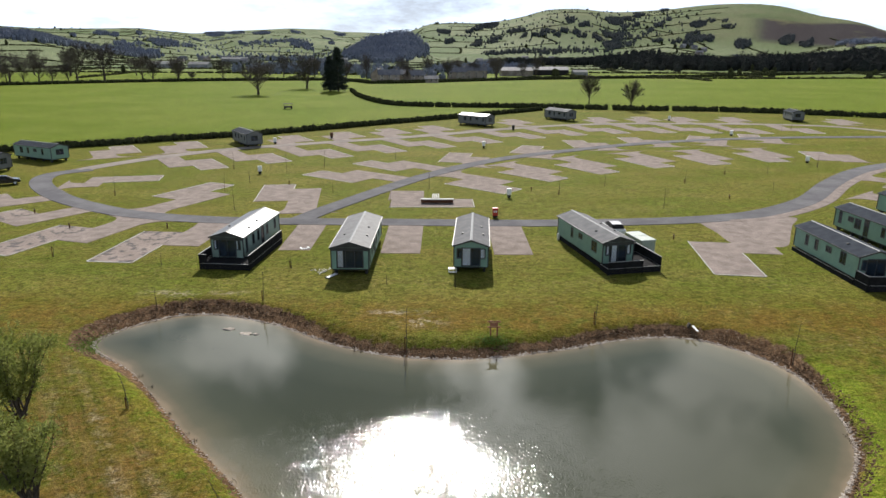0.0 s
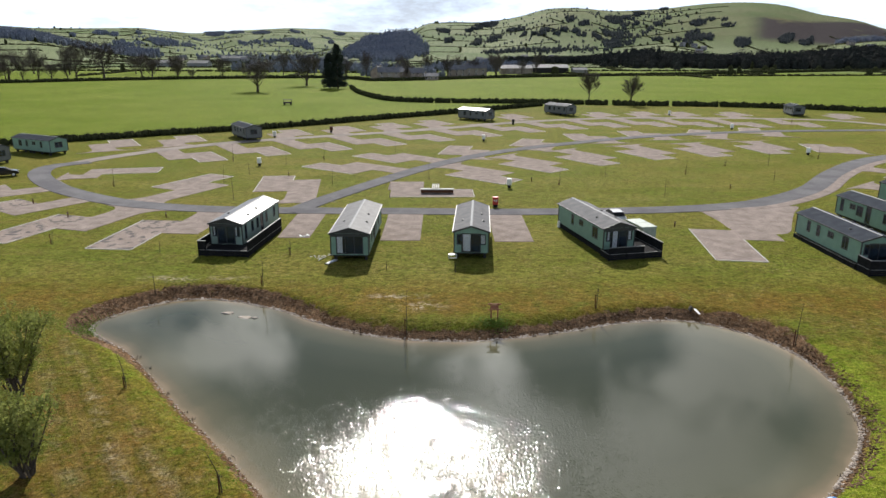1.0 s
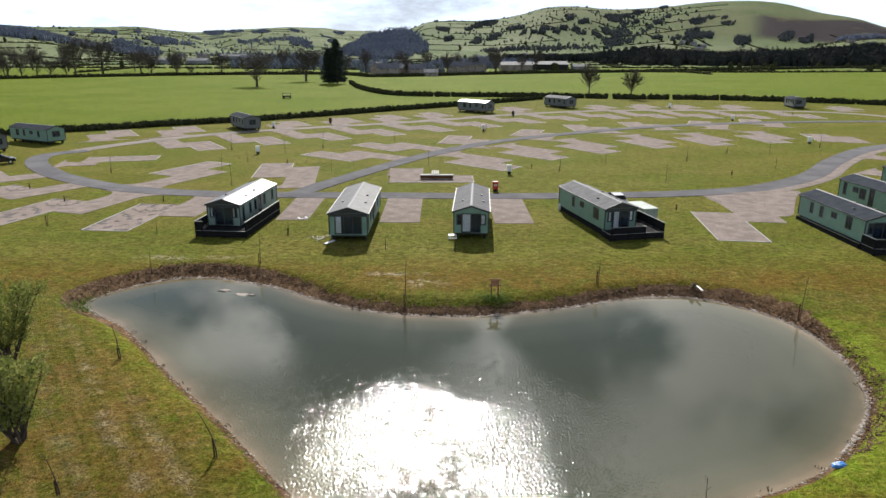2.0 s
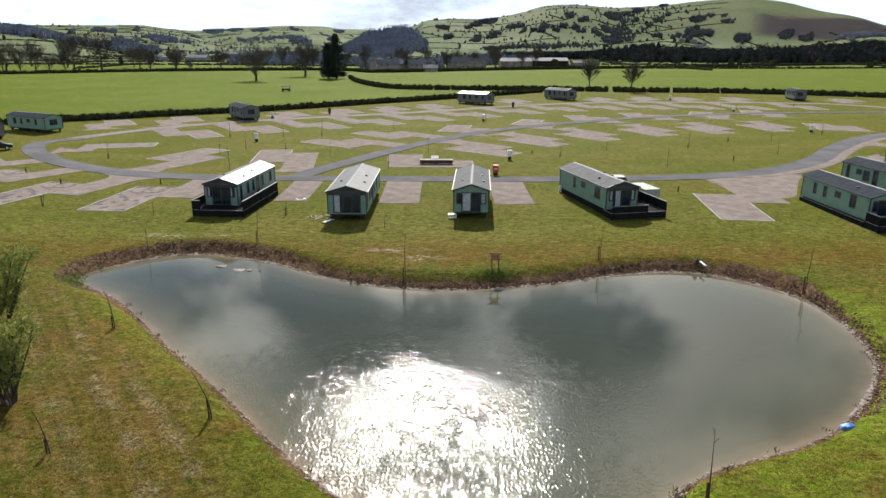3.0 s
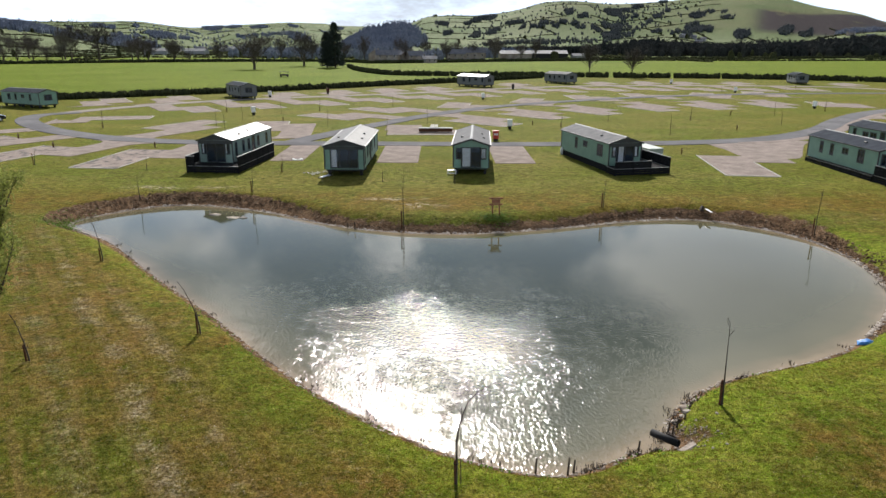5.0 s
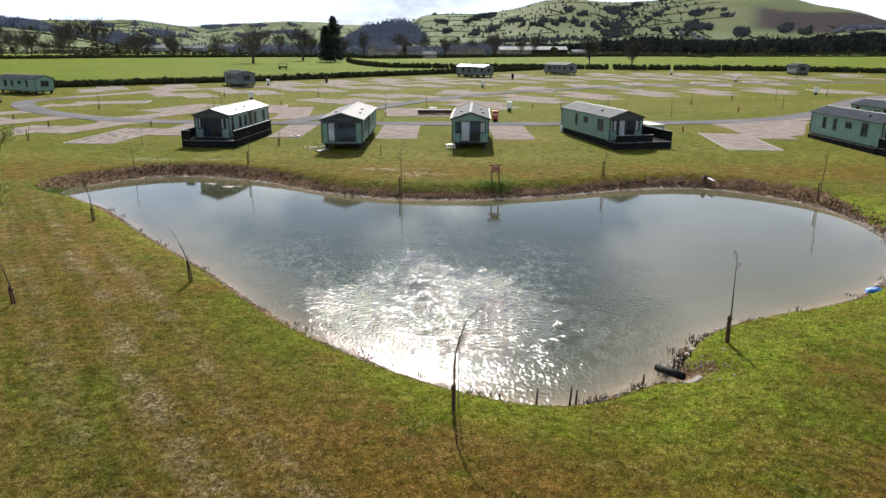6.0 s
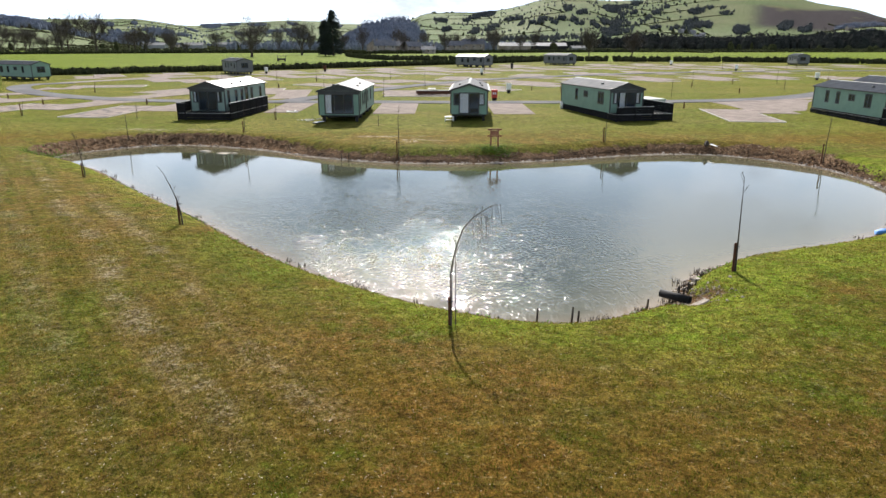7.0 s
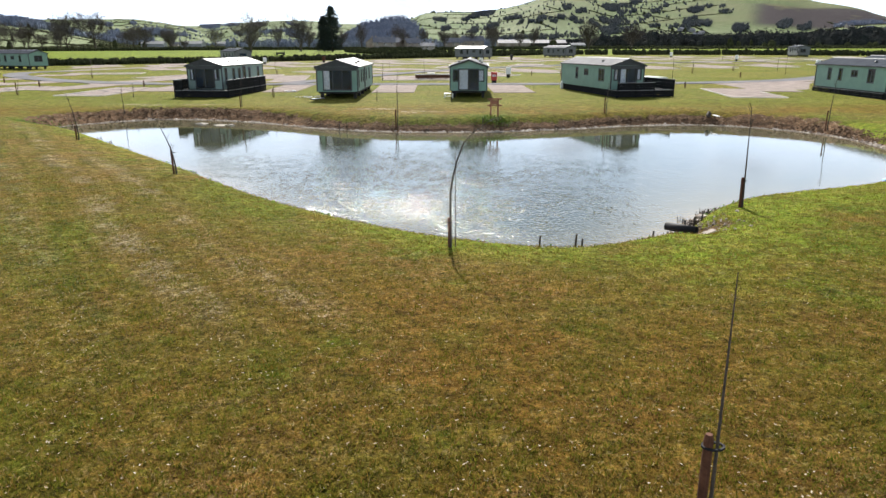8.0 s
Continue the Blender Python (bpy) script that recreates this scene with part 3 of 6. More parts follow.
    ln = n.new("ShaderNodeTexNoise")
    ln.inputs["Scale"].default_value, ln.inputs["Detail"].default_value, ln.inputs["Roughness"].default_value = 1.0, 6, 0.7
    l.new(tc.outputs["Object"], mp.inputs["Vector"])
    l.new(mp.outputs["Vector"], ln.inputs["Vector"])
    lawn = mix(mul(rng(ln.outputs["Fac"], 0.50, 0.62), mul(attr("wheel"), 0.7)), lawn, (0.195, 0.135, 0.045))
    lawn = mix(mul(rng(ln.outputs["Fac"], 0.48, 0.36), mul(attr("wheel"), 0.6)), lawn, (0.060, 0.062, 0.010))
    lawn = mix(mul(attr("scuff"), rng(nz(1.6, 6, 0.8), 0.48, 0.58)), lawn, (0.42, 0.36, 0.27))
    lawn = mix(mul(attr("track"), rng(nz(0.5, 7, 0.8), 0.46, 0.60)), lawn, mix(rng(nz(9, 4, 0.7), 0.45, 0.6), (0.16, 0.12, 0.065), (0.42, 0.36, 0.26)))
    lawn = mix(mul(rng(nz(1.5, 5, 0.7, (0.3, 1.6, 1)), 0.52, 0.66), mul(rng(nz(0.13, 3), 0.42, 0.6), 0.55)), lawn, (0.180, 0.135, 0.034))
    lawn = mix(mul(rng(nz(11, 3, 0.6), 0.62, 0.72), 0.35), lawn, (0.30, 0.240, 0.115))
    lawn = mix(mul(rng(nz(6, 3, 0.7), 0.58, 0.66), mul(attr("dry"), 0.65)), lawn, (0.036, 0.038, 0.009))
    lawn = mix(mul(rng(nz(8, 3, 0.7, (0.8, 1.4, 1)), 0.60, 0.67), mul(attr("dry"), 0.6)), lawn, (0.30, 0.235, 0.105))
    # meadow beyond the boundary hedge
    mead = mix(rng(nz(0.03, 5), 0.4, 0.62), (0.118, 0.165, 0.017), (0.150, 0.184, 0.026))
    mead = mix(mul(rng(nz(0.25, 5, 0.7), 0.5, 0.7), 0.4), mead, (0.092, 0.128, 0.016))
    # closes on the valley floor and the hills, greens greyed for distance haze
    br = n.new("ShaderNodeTexBrick")
    br.offset, br.squash = 0.5, 1.0
    br.inputs["Scale"].default_value, br.inputs["Mortar Size"].default_value = 1.0, 0.0
    br.inputs["Brick Width"].default_value, br.inputs["Row Height"].default_value = 1.0, 1.0
    br.inputs["Color1"].default_value, br.inputs["Color2"].default_value = (0.108, 0.150, 0.066, 1), (0.192, 0.220, 0.122, 1)
    br.inputs["Bias"].default_value = -0.1
    l.new(attr("closes", "Vector"), br.inputs["Vector"])
    farm = mix(mul(rng(nz(0.012, 5), 0.45, 0.65), 0.5), br.outputs["Color"], (0.150, 0.165, 0.100))
    moor = mix(rng(nz(0.0045, 6, 0.62), 0.40, 0.47), (0.125, 0.120, 0.060), (0.045, 0.038, 0.040))
    # darker olive on the right-hand slopes: cloud shadow put into the colour
    farm = mix(mul(attr("rough"), 0.65), farm, mix(rng(nz(0.006, 5), 0.42, 0.6), (0.085, 0.115, 0.045), (0.130, 0.135, 0.065)))
    farm = mix(attr("moor"), farm, moor)
    col = mix(attr("meadow"), lawn, mead)
    col = mix(attr("farmed"), col, farm)
    # bare bank
    soil = mix(rng(nz(0.7, 6, 0.7), 0.4, 0.62), (0.095, 0.056, 0.031), (0.21, 0.130, 0.075))
    soil = mix(mul(rng(nz(4, 5, 0.7), 0.54, 0.68), 0.8), soil, (0.29, 0.23, 0.17))
    edge = n.new("ShaderNodeMath")
    edge.operation = "ADD"
    l.new(attr("earth"), edge.inputs[0])
    l.new(rng(nz(1.1, 5, 0.7), 0.3, 0.7, -0.45, 0.35), edge.inputs[1])
    cover = mul(rng(edge.outputs[0], 0.4, 0.65), rng(attr("earth"), 0.02, 0.1))
    col = mix(cover, col, soil)
    grain = n.new("ShaderNodeVectorMath")
    grain.operation = "SCALE"
    l.new(col, grain.inputs[0])
    l.new(mul(mul(rng(nz(17, 5, 0.8), 0.3, 0.7, 0.10, 1.7), rng(nz(4.5, 4, 0.7), 0.36, 0.56, 0.55, 1.15)), rng(nz(1.3, 6, 0.75, (1, 1.6, 1)), 0.35, 0.65, 0.70, 1.36)), grain.inputs["Scale"])
    l.new(grain.outputs["Vector"], b.inputs["Base Color"])
    b.inputs["Roughness"].default_value, b.inputs["Specular IOR Level"].default_value = 0.8, 0.012
    bp = n.new("ShaderNodeBump")
    bp.inputs["Strength"].default_value, bp.inputs["Distance"].default_value = 1.0, 0.11
    l.new(nz(7, 7, 0.82), bp.inputs["Height"])
    l.new(bp.outputs["Normal"], b.inputs["Normal"])
    return m


TURF = turf()
gm.materials.append(TURF)
ground = tagged(new("ground", gm), "rough mown grass around a pond, fields and hills beyond", "ground", kind="structure")

# ---- water ----
def pond_water():
    m = bpy.data.materials.new("muddy_pond_water")
    m.use_nodes = True
    n, l = m.node_tree.nodes, m.node_tree.links
    b = n["Principled BSDF"]
    tc = n.new("ShaderNodeTexCoord")
    mp = n.new("ShaderNodeMapping")
    mp.inputs["Scale"].default_value = (1.6, 1.0, 1)
    mp.inputs["Rotation"].default_value = (0, 0, 0.12)
    l.new(tc.outputs["Object"], mp.inputs["Vector"])

    def nz(scale, detail, rough=0.5, plain=False):
        t = n.new("ShaderNodeTexNoise")
        t.inputs["Scale"].default_value, t.inputs["Detail"].default_value, t.inputs["Roughness"].default_value = scale, detail, rough
        l.new((tc.outputs["Object"] if plain else mp.outputs["Vector"]), t.inputs["Vector"])
        return t.outputs["Fac"]

    def op(kind, a, c):
        t = n.new("ShaderNodeMath")
        t.operation = kind
        for s, val in zip(t.inputs, (a, c)):
            if isinstance(val, float):
                s.default_value = val
            else:
                l.new(val, s)
        return t.outputs[0]

    def rng(sock, a, c, lo=0.0, hi=1.0):
        t = n.new("ShaderNodeMapRange")
        t.inputs["From Min"].default_value, t.inputs["From Max"].default_value = a, c
        t.inputs["To Min"].default_value, t.inputs["To Max"].default_value = lo, hi
        l.new(sock, t.inputs["Value"])
        return t.outputs["Result"]

    def attr(nm):
        t = n.new("ShaderNodeAttribute")
        t.attribute_name = nm
        return t.outputs["Fac"]

    # silt: pale in the shallows, olive over the deep
    r = n.new("ShaderNodeValToRGB")
    e = r.color_ramp.elements
    e[0].position, e[0].color = 0.0, (0.21, 0.162, 0.105, 1)
    e[1].position, e[1].color = 1.0, (0.041, 0.045, 0.024, 1)
    for pos, col in ((0.055, (0.145, 0.120, 0.075, 1)), (0.16, (0.098, 0.092, 0.056, 1)), (0.5, (0.056, 0.060, 0.035, 1))):
        k = e.new(pos)
        k.color = col
    l.new(op("DIVIDE", op("ADD", attr("depth"), rng(nz(0.25, 5, plain=True), 0.0, 1.0, -0.8, 0.8)), 6.0), r.inputs["Fac"])
    l.new(r.outputs["Color"], b.inputs["Base Color"])
    # the finest wrinkles are too small to see singly: they roughen the wind-ruffled part
    l.new(rng(attr("ruffled"), 0.05, 0.6, 0.03, 0.075), b.inputs["Roughness"])
    b.inputs["IOR"].default_value = 1.33
    b.inputs["Specular IOR Level"].default_value = 0.5
    # ripples under gusts of different strength
    gust = op("MULTIPLY", rng(nz(0.16, 3), 0.35, 0.65, 0.55, 1.15), rng(nz(1.1, 4, 0.6), 0.34, 0.68, 0.4, 1.55))
    calm = rng(attr("ruffled"), 0.0, 1.0, CALM, 1.0)
    bp = n.new("ShaderNodeBump")
    bp.inputs["Strength"].default_value, bp.inputs["Distance"].default_value = 1.0, WAVE
    l.new(op("MULTIPLY", op("SUBTRACT", nz(5.4, 1, 0.5), 0.5), op("MULTIPLY", gust, calm)), bp.inputs["Height"])
    l.new(bp.outputs["Normal"], b.inputs["Normal"])
    return m


WAVE, CALM = 0.076, 0.02
wx, wy = np.arange(-30, 29, 0.6), np.arange(16.5, 58, 0.6)
WX, WY = np.meshgrid(wx, wy)
WD = -shore_distance(WX, WY)
keep = WD > -1.0
wid = -np.ones(WX.shape, int)
wid[keep] = np.arange(keep.sum())
wv = np.stack([WX[keep], WY[keep], np.zeros(keep.sum())], -1)
wf = [(wid[j, i], wid[j, i + 1], wid[j + 1, i + 1], wid[j + 1, i]) for j in range(len(wy) - 1) for i in range(len(wx) - 1)
      if keep[j, i] and keep[j, i + 1] and keep[j + 1, i + 1] and keep[j + 1, i]]
wm = bpy.data.meshes.new("water")
wm.from_pydata(wv.tolist(), [], [tuple(int(k) for k in q) for q in wf])
at = wm.attributes.new("depth", "FLOAT", "POINT")
at.data.foreach_set("value", WD[keep].astype(np.float32))
# the far bank shelters the water below it from the breeze
at = wm.attributes.new("ruffled", "FLOAT", "POINT")
at.data.foreach_set("value", (smooth((44 - WY) / 22) * (0.45 + 0.55 * smooth((WY - 17) / 9)) * np.exp(-((WX + 1.6 - 0.17 * (33 - WY)) / (6.8 + 2.4 * smooth((WY - 26) / 6))) ** 2))[keep].astype(np.float32))
wm.materials.append(pond_water())
water = tagged(new("water", wm), "muddy green pond with small ripples", "pond", kind="structure")


# ---- roads ----
def strip(name, ctrl, width, lift, material, label, n=8, closed=False):
    c = spline(ctrl, closed, n)
    g = Geo()
    t = np.gradient(c, axis=0)
    t /= np.linalg.norm(t, axis=1)[:, None]
    for k, (off, dz) in enumerate(((-width / 2 - 0.05, -0.12), (-width / 2, 0), (0, 0.04), (width / 2, 0), (width / 2 + 0.05, -0.12))):
        g.v += [(x - ty * off, y + tx * off, gz(x - ty * off, y + tx * off) + lift + dz) for (x, y), (tx, ty) in zip(c, t)]
    m = len(c)
    g.f = [(k * m + i + 1, k * m + i, k * m + m + i, k * m + m + i + 1) for k in range(4) for i in range(m - 1)]
    ob = part(name, g, material, smooth=False)
    return tagged(ob, label, "road", kind="structure")


TRACK = stuff_mat("pale_worn_track", (0.22, 0.195, 0.18), (0.29, 0.255, 0.235), 0.25, 1.0, 14, 0.3, 0.4, spec=0.05)
strip("road", [(-64.5, 121.5), (-68.7, 116.4), (-66.2, 108.6), (-57.0, 98.0), (-45.3, 89.8), (-36.4, 86.5), (-27.0, 85.0), (-18.0, 84.7), (-6.2, 84.6), (8.6, 84.4),
               (23.5, 85.2), (35.3, 87.1), (44.4, 90.6), (55.0, 99.0), (65.7, 112.0), (77.6, 124.1), (90.0, 132.0), (112.0, 141.0), (140.0, 150.0)], 3.3, 0.06, TARMAC,
      "grey worn tarmac loop road through the park")
strip("road", [(-19.5, 83.6), (-17.0, 90.0), (-14.3, 95.6), (-9.4, 105.5), (-2.4, 117.9), (7.3, 131.0), (16.0, 139.2), (26.7, 146.9), (41.6, 156.4), (57.2, 163.6),
               (73.0, 168.6), (88.5, 171.6), (114.0, 173.6), (150.0, 174.0)], 3.1, 0.075, TARMAC, "grey worn tarmac road crossing the park")
strip("road", [(-66.5, 119.5), (-64.6, 124.5), (-60.6, 131.3), (-53.8, 140.1), (-45.6, 147.8), (-36.7, 153.3), (-24.8, 160.1), (-11.8, 167.0), (2.3, 176.2), (18.1, 187.6),
               (35.4, 196.8), (53.5, 201.8), (69.7, 202.4), (86.8, 202.2), (102.5, 200.3), (113.8, 196.2), (121.7, 186.0), (124.0, 174.0)], 3.4, 0.045, TRACK,
      "pale gravelled road along the back pitches")


# ---- pitches ----
def pad_quad(g, pts, lift):
    n = len(g.v)
    for dz in (lift, -0.15):
        g.v += [(x, y, gz(x, y) + dz) for x, y in pts]
    g.f += [(n, n + 1, n + 2, n + 3)] + [(n + i, n + 4 + i, n + 4 + (i + 1) % 4, n + (i + 1) % 4) for i in range(4)]


def pitch(x, y, ang, side, d=5.0, u1=7.5, length=12.0, width=4.9, dw=4.4, material=None, kerbs=True):
    """A hardstanding: a pitch that leads away from the road at ang degrees from its road-side corner, and a drive beside it (side 1: to its left)."""
    a = radians(ang)
    ux, uy = math.cos(a), math.sin(a)
    vx, vy = -math.sin(a) * side, math.cos(a) * side

    def at(u, v):
        return (x + ux * u + vx * v, y + uy * u + vy * v)

    def ordered(p):
        return p if side > 0 else p[::-1]

    root = thing("caravan_pitch", pose(*at(0, 0), gz(*at(0, 0))), "empty caravan pitch of pale pinkish gravel with concrete edging", "pitch", "caravan pitches", "structure")
    inv = root.matrix_world.inverted()
    g = Geo()
    pad_quad(g, ordered([at(0, 0), at(length, 0), at(length, width), at(0, width)]), 0.03)
    g.v = [tuple(inv @ Vector(p)) for p in g.v]
    part("base", g, material or GRAVEL, root)
    g = Geo()
    pad_quad(g, ordered([at(-d, width), at(u1, width), at(u1, width + dw), at(-d, width + dw)]), 0.032)
    # rounded flares where the drive meets the road
    R = min(3.2, d)
    for q in range(6 if d > 0 else 0):
        s0, s1 = R * q / 6, R * (q + 1) / 6
        o0, o1 = R - math.sqrt(R * R - (R - s0) ** 2), R - math.sqrt(R * R - (R - s1) ** 2)
        pad_quad(g, ordered([at(s0 - d, width - o0), at(s1 - d, width - o1), at(s1 - d, width), at(s0 - d, width)]), 0.031)
        pad_quad(g, ordered([at(s0 - d, width + dw), at(s1 - d, width + dw), at(s1 - d, width + dw + o1), at(s0 - d, width + dw + o0)]), 0.031)
    g.v = [tuple(inv @ Vector(p)) for p in g.v]
    part("drive", g, GRAVEL, root)
    if kerbs:
        for (ua, va), (ub, vb) in (((0, -.08), (length, -.08)), ((length + .08, 0), (length + .08, width)), ((u1, width + .06), (length, width + .06))):
            g = Geo()
            e = 0.045
            p, q = at(ua, va), at(ub, vb)
            dx, dy = q[0] - p[0], q[1] - p[1]
            m = math.hypot(dx, dy)
            nxx, nyy = -dy / m * e, dx / m * e
            pad_quad(g, [(p[0] - nxx, p[1] - nyy), (q[0] - nxx, q[1] - nyy), (q[0] + nxx, q[1] + nyy), (p[0] + nxx, p[1] + nyy)], 0.05)
            g.v = [tuple(inv @ Vector(c)) for c in g.v]
            part("kerb", g, KERB, root)
    return root


# below the crossing road
for px, py, pa in ((0.3, 110.2, -41), (10.0, 121.0, -47), (21.6, 129.3, -56), (35.2, 137.0, -66), (48.6, 141.3, -73), (63.0, 145.4, -80)):
    pitch(px, py, pa, 1, 6.0)
pitch(76.4, 136.2, 80, -1, 1.0, 9.0)
pitch(-15.0, 110.5, 145, -1, 7.0)
pitch(-7.6, 93.1, 1, 1, 0.5, 4.8, 12.0, 5.0, 6.0)
pitch(-27.7, 96.2, 97, -1, 8.0, 8.5)
pitch(-43.9, 99.3, 64, -1, 8.0, 6.5)
pitch(-60.3, 113.8, 12, -1, 3.0, 3.0, 11.5, 4.9, 3.4)
# above the crossing road
pitch(-8.6, 121.3, 138, -1, 7.0)
for px, py, pa in ((-0.9, 131.9, 79), (14.3, 143.9, 70), (29.9, 152.0, 94), (44.3, 158.0, 92), (58.6, 163.0, 66), (74.0, 167.0, 72)):
    pitch(px, py, pa, -1, 4.5)
# below the back road: far right corner of each pitch, and its heading
for dx, dy, pa in ((-40.2, 124.3, -57), (-29.9, 131.6, -57), (-18.6, 138.2, -56), (-7.9, 145.5, -56), (2.9, 152.7, -57), (14.2, 160.6, -58), (25.7, 169.0, -62), (37.4, 175.0, -68),
                   (49.6, 179.2, -73), (62.4, 180.6, -77), (74.8, 180.3, -80), (88.0, 179.6, -84), (102.0, 180.0, -95)):
    a = radians(pa)
    pitch(dx - 12 * math.cos(a), dy - 12 * math.sin(a), pa, -1, 10.0, 6.5)
# above the back road
for px, py, pa in ((-64.1, 142.0, 122), (-52.4, 149.2, 121), (-31.0, 161.0, 121), (-19.3, 168.6, 121), (-8.1, 176.6, 121), (3.1, 184.0, 120), (27.0, 201.6, 115), (53.8, 208.0, 105),
                   (67.6, 210.5, 100), (79.6, 209.6, 98), (95.6, 209.6, 96), (127.0, 205.0, 90)):
    pitch(px, py, pa, 1, 5.0, 7.0)
# the near row
pitch(-36.6, 79.6, -95, 1, 6.5, 5.5, material=SLABS)
pitch(-48.4, 82.3, -107, 1, 6.0, 5.5, material=SLABS)
pitch(-58.6, 90.9, -124, 1, 8.0, 5.0, material=SLABS)
pitch(-66.6, 100.5, -138, 1, 7.0, 4.0)
pitch(29.1, 76.3, -97, 1, 9.5, 4.0)
for px, py, pa in ((62.5, 94.5, -52), (72.5, 109.0, -45), (85.0, 121.0, -40)):
    pitch(px, py, pa, 1, 5.0, 6.0)
# the wide apron between the road and the lodge with the dark roof
def apron(pts, lift, label):
    g = Geo()
    c = spline(pts, True, 5)
    g.v = [(x, y, gz(x, y) + lift) for x, y in c]
    g.f = [tuple(range(len(c)))]
    ob = part("drive", g, GRAVEL)
    tagged(ob, label, "drive", kind="structure")


apron([(34.2, 87.0), (34.0, 80.0), (34.2, 75.2), (38.0, 74.2), (40.1, 74.8), (42.6, 79.2), (45.1, 83.8), (47.6, 88.2), (41.0, 87.4)], 0.024, "wide pinkish gravel apron between road and pitches")
strip("road", [(38.0, 86.4), (45.9, 88.9), (56.7, 97.4), (67.4, 110.5), (79.2, 122.4), (91.0, 130.2)], 1.7, 0.035, GRAVEL, "gravel verge beside the loop road")
# drives beside the near lodges
for x0, x1, y0 in ((-18.5, -14.9, 72.0), (-6.9, -2.5, 71.0), (5.7, 10.0, 70.7)):
    pitch(x0, 83.5, -90, 1, 0.0, 0.1, 83.5 - y0, x1 - x0, 0.1, kerbs=False)


# ---- lodges ----
def cells(g, along, height, holes, place):
    """A panel with rectangular openings, 9 cm thick, in one skin. place maps (along, depth, up) to the lodge."""
    xs = sorted({0.0, along, *[h[0] for h in holes], *[h[1] for h in holes]})
    zs = sorted({0.0, height, *[h[2] for h in holes], *[h[3] for h in holes]})
    m, k = len(xs), len(zs)

    def solid(i, j):
        if not (0 <= i < m - 1 and 0 <= j < k - 1):
            return False
        mx, mz = (xs[i] + xs[i + 1]) / 2, (zs[j] + zs[j + 1]) / 2
        return not any(h[0] < mx < h[1] and h[2] < mz < h[3] for h in holes)

    def v(i, j, back):
        return (m * k if back else 0) + j * m + i

    vs = [place(x, d, z) for d in (0, 0.09) for z in zs for x in xs]
    fs = []
    for i in range(m - 1):
        for j in range(k - 1):
            if not solid(i, j):
                continue
            fs.append((v(i, j, 0), v(i + 1, j, 0), v(i + 1, j + 1, 0), v(i, j + 1, 0)))
            fs.append((v(i, j + 1, 1), v(i + 1, j + 1, 1), v(i + 1, j, 1), v(i, j, 1)))
            for di, dj, a, b in ((-1, 0, (i, j), (i, j + 1)), (1, 0, (i + 1, j + 1), (i + 1, j)), (0, -1, (i + 1, j), (i, j)), (0, 1, (i, j + 1), (i + 1, j + 1))):
                if not solid(i + di, j + dj):
                    fs.append((v(*a, 0), v(*b, 0), v(*b, 1), v(*a, 1)))
    g.add(vs, fs)


def window_parts(root, hole, place, name, door=False, curtain=True, bars=1, blind=None):
    x0, x1, z0, z1 = hole
    g = Geo()
    t = 0.07
    vs = []
    for dd in (-0.025, 0.06):
        for e in (-.03, t):
            vs += [place(a, dd, b) for a, b in ((x0 + e, z0 + e), (x1 - e, z0 + e), (x1 - e, z1 - e), (x0 + e, z1 - e))]
    fs = []
    for k in range(4):
        j = (k + 1) % 4
        fs += [(k, j, 4 + j, 4 + k), (8 + j, 8 + k, 12 + k, 12 + j), (j, k, 8 + k, 8 + j), (4 + k, 4 + j, 12 + j, 12 + k)]
    w = part(name, g.add(vs, fs), TRIM, root, "charcoal framed")
    for k in range(1, bars + 1):
        c = x0 + (x1 - x0) * k / (bars + 1)
        b = Geo().box(c - .035, c + .035, -0.015, 0.05, z0 + t, z1 - t)
        part("mullion", Geo().add([place(*p) for p in b.v], b.f), TRIM, w)
    # clear glass over a drawn blind, tinted glass over the rest
    spans = [(x0 + t - .01, x1 - t + .01, GLASS)]
    if blind:
        ba, bb = x0 + t + blind[0] * (x1 - x0 - 2 * t), x0 + t + blind[1] * (x1 - x0 - 2 * t)
        spans = [(a, c, m) for a, c, m in ((x0 + t - .01, ba, GLASS), (ba, bb, CLEAR), (bb, x1 - t + .01, GLASS)) if c - a > .03]
    for a, c, m in spans:
        b = Geo().box(a, c, 0.012, 0.02, z0 + t - .01, z1 - t + .01)
        part("pane", Geo().add([place(*p) for p in b.v], b.f), m, w).visible_shadow = False
    if blind:
        ba, bb = x0 + t + blind[0] * (x1 - x0 - 2 * t), x0 + t + blind[1] * (x1 - x0 - 2 * t)
        vs = [place(ba + (bb - ba) * k / 12, 0.06 + .012 * math.cos(k * 2.1), zz) for k in range(13) for zz in (z0 + .08, z1 - .07)]
        part("blind", Geo().add(vs, [(2 * k, 2 * k + 2, 2 * k + 3, 2 * k + 1) for k in range(12)]), CURTAIN, w, "drawn pale blind")
    if curtain:
        for s in (0, 1):
            g = Geo()
            wd = (x1 - x0) * (0.17 if not door else 0.1)
            vs = []
            for k in range(9):
                q = k / 8 * wd
                cx = x0 + t + q if s == 0 else x1 - t - q
                for zz in (z0 + .08, z1 - .06):
                    vs.append(place(cx, 0.16 + 0.03 * math.sin(k * 2.4), zz))
            g.add(vs, [(2 * k, 2 * k + 2, 2 * k + 3, 2 * k + 1) for k in range(8)])
            part("curtain", g, CURTAIN, w, "cream curtain")
    return w


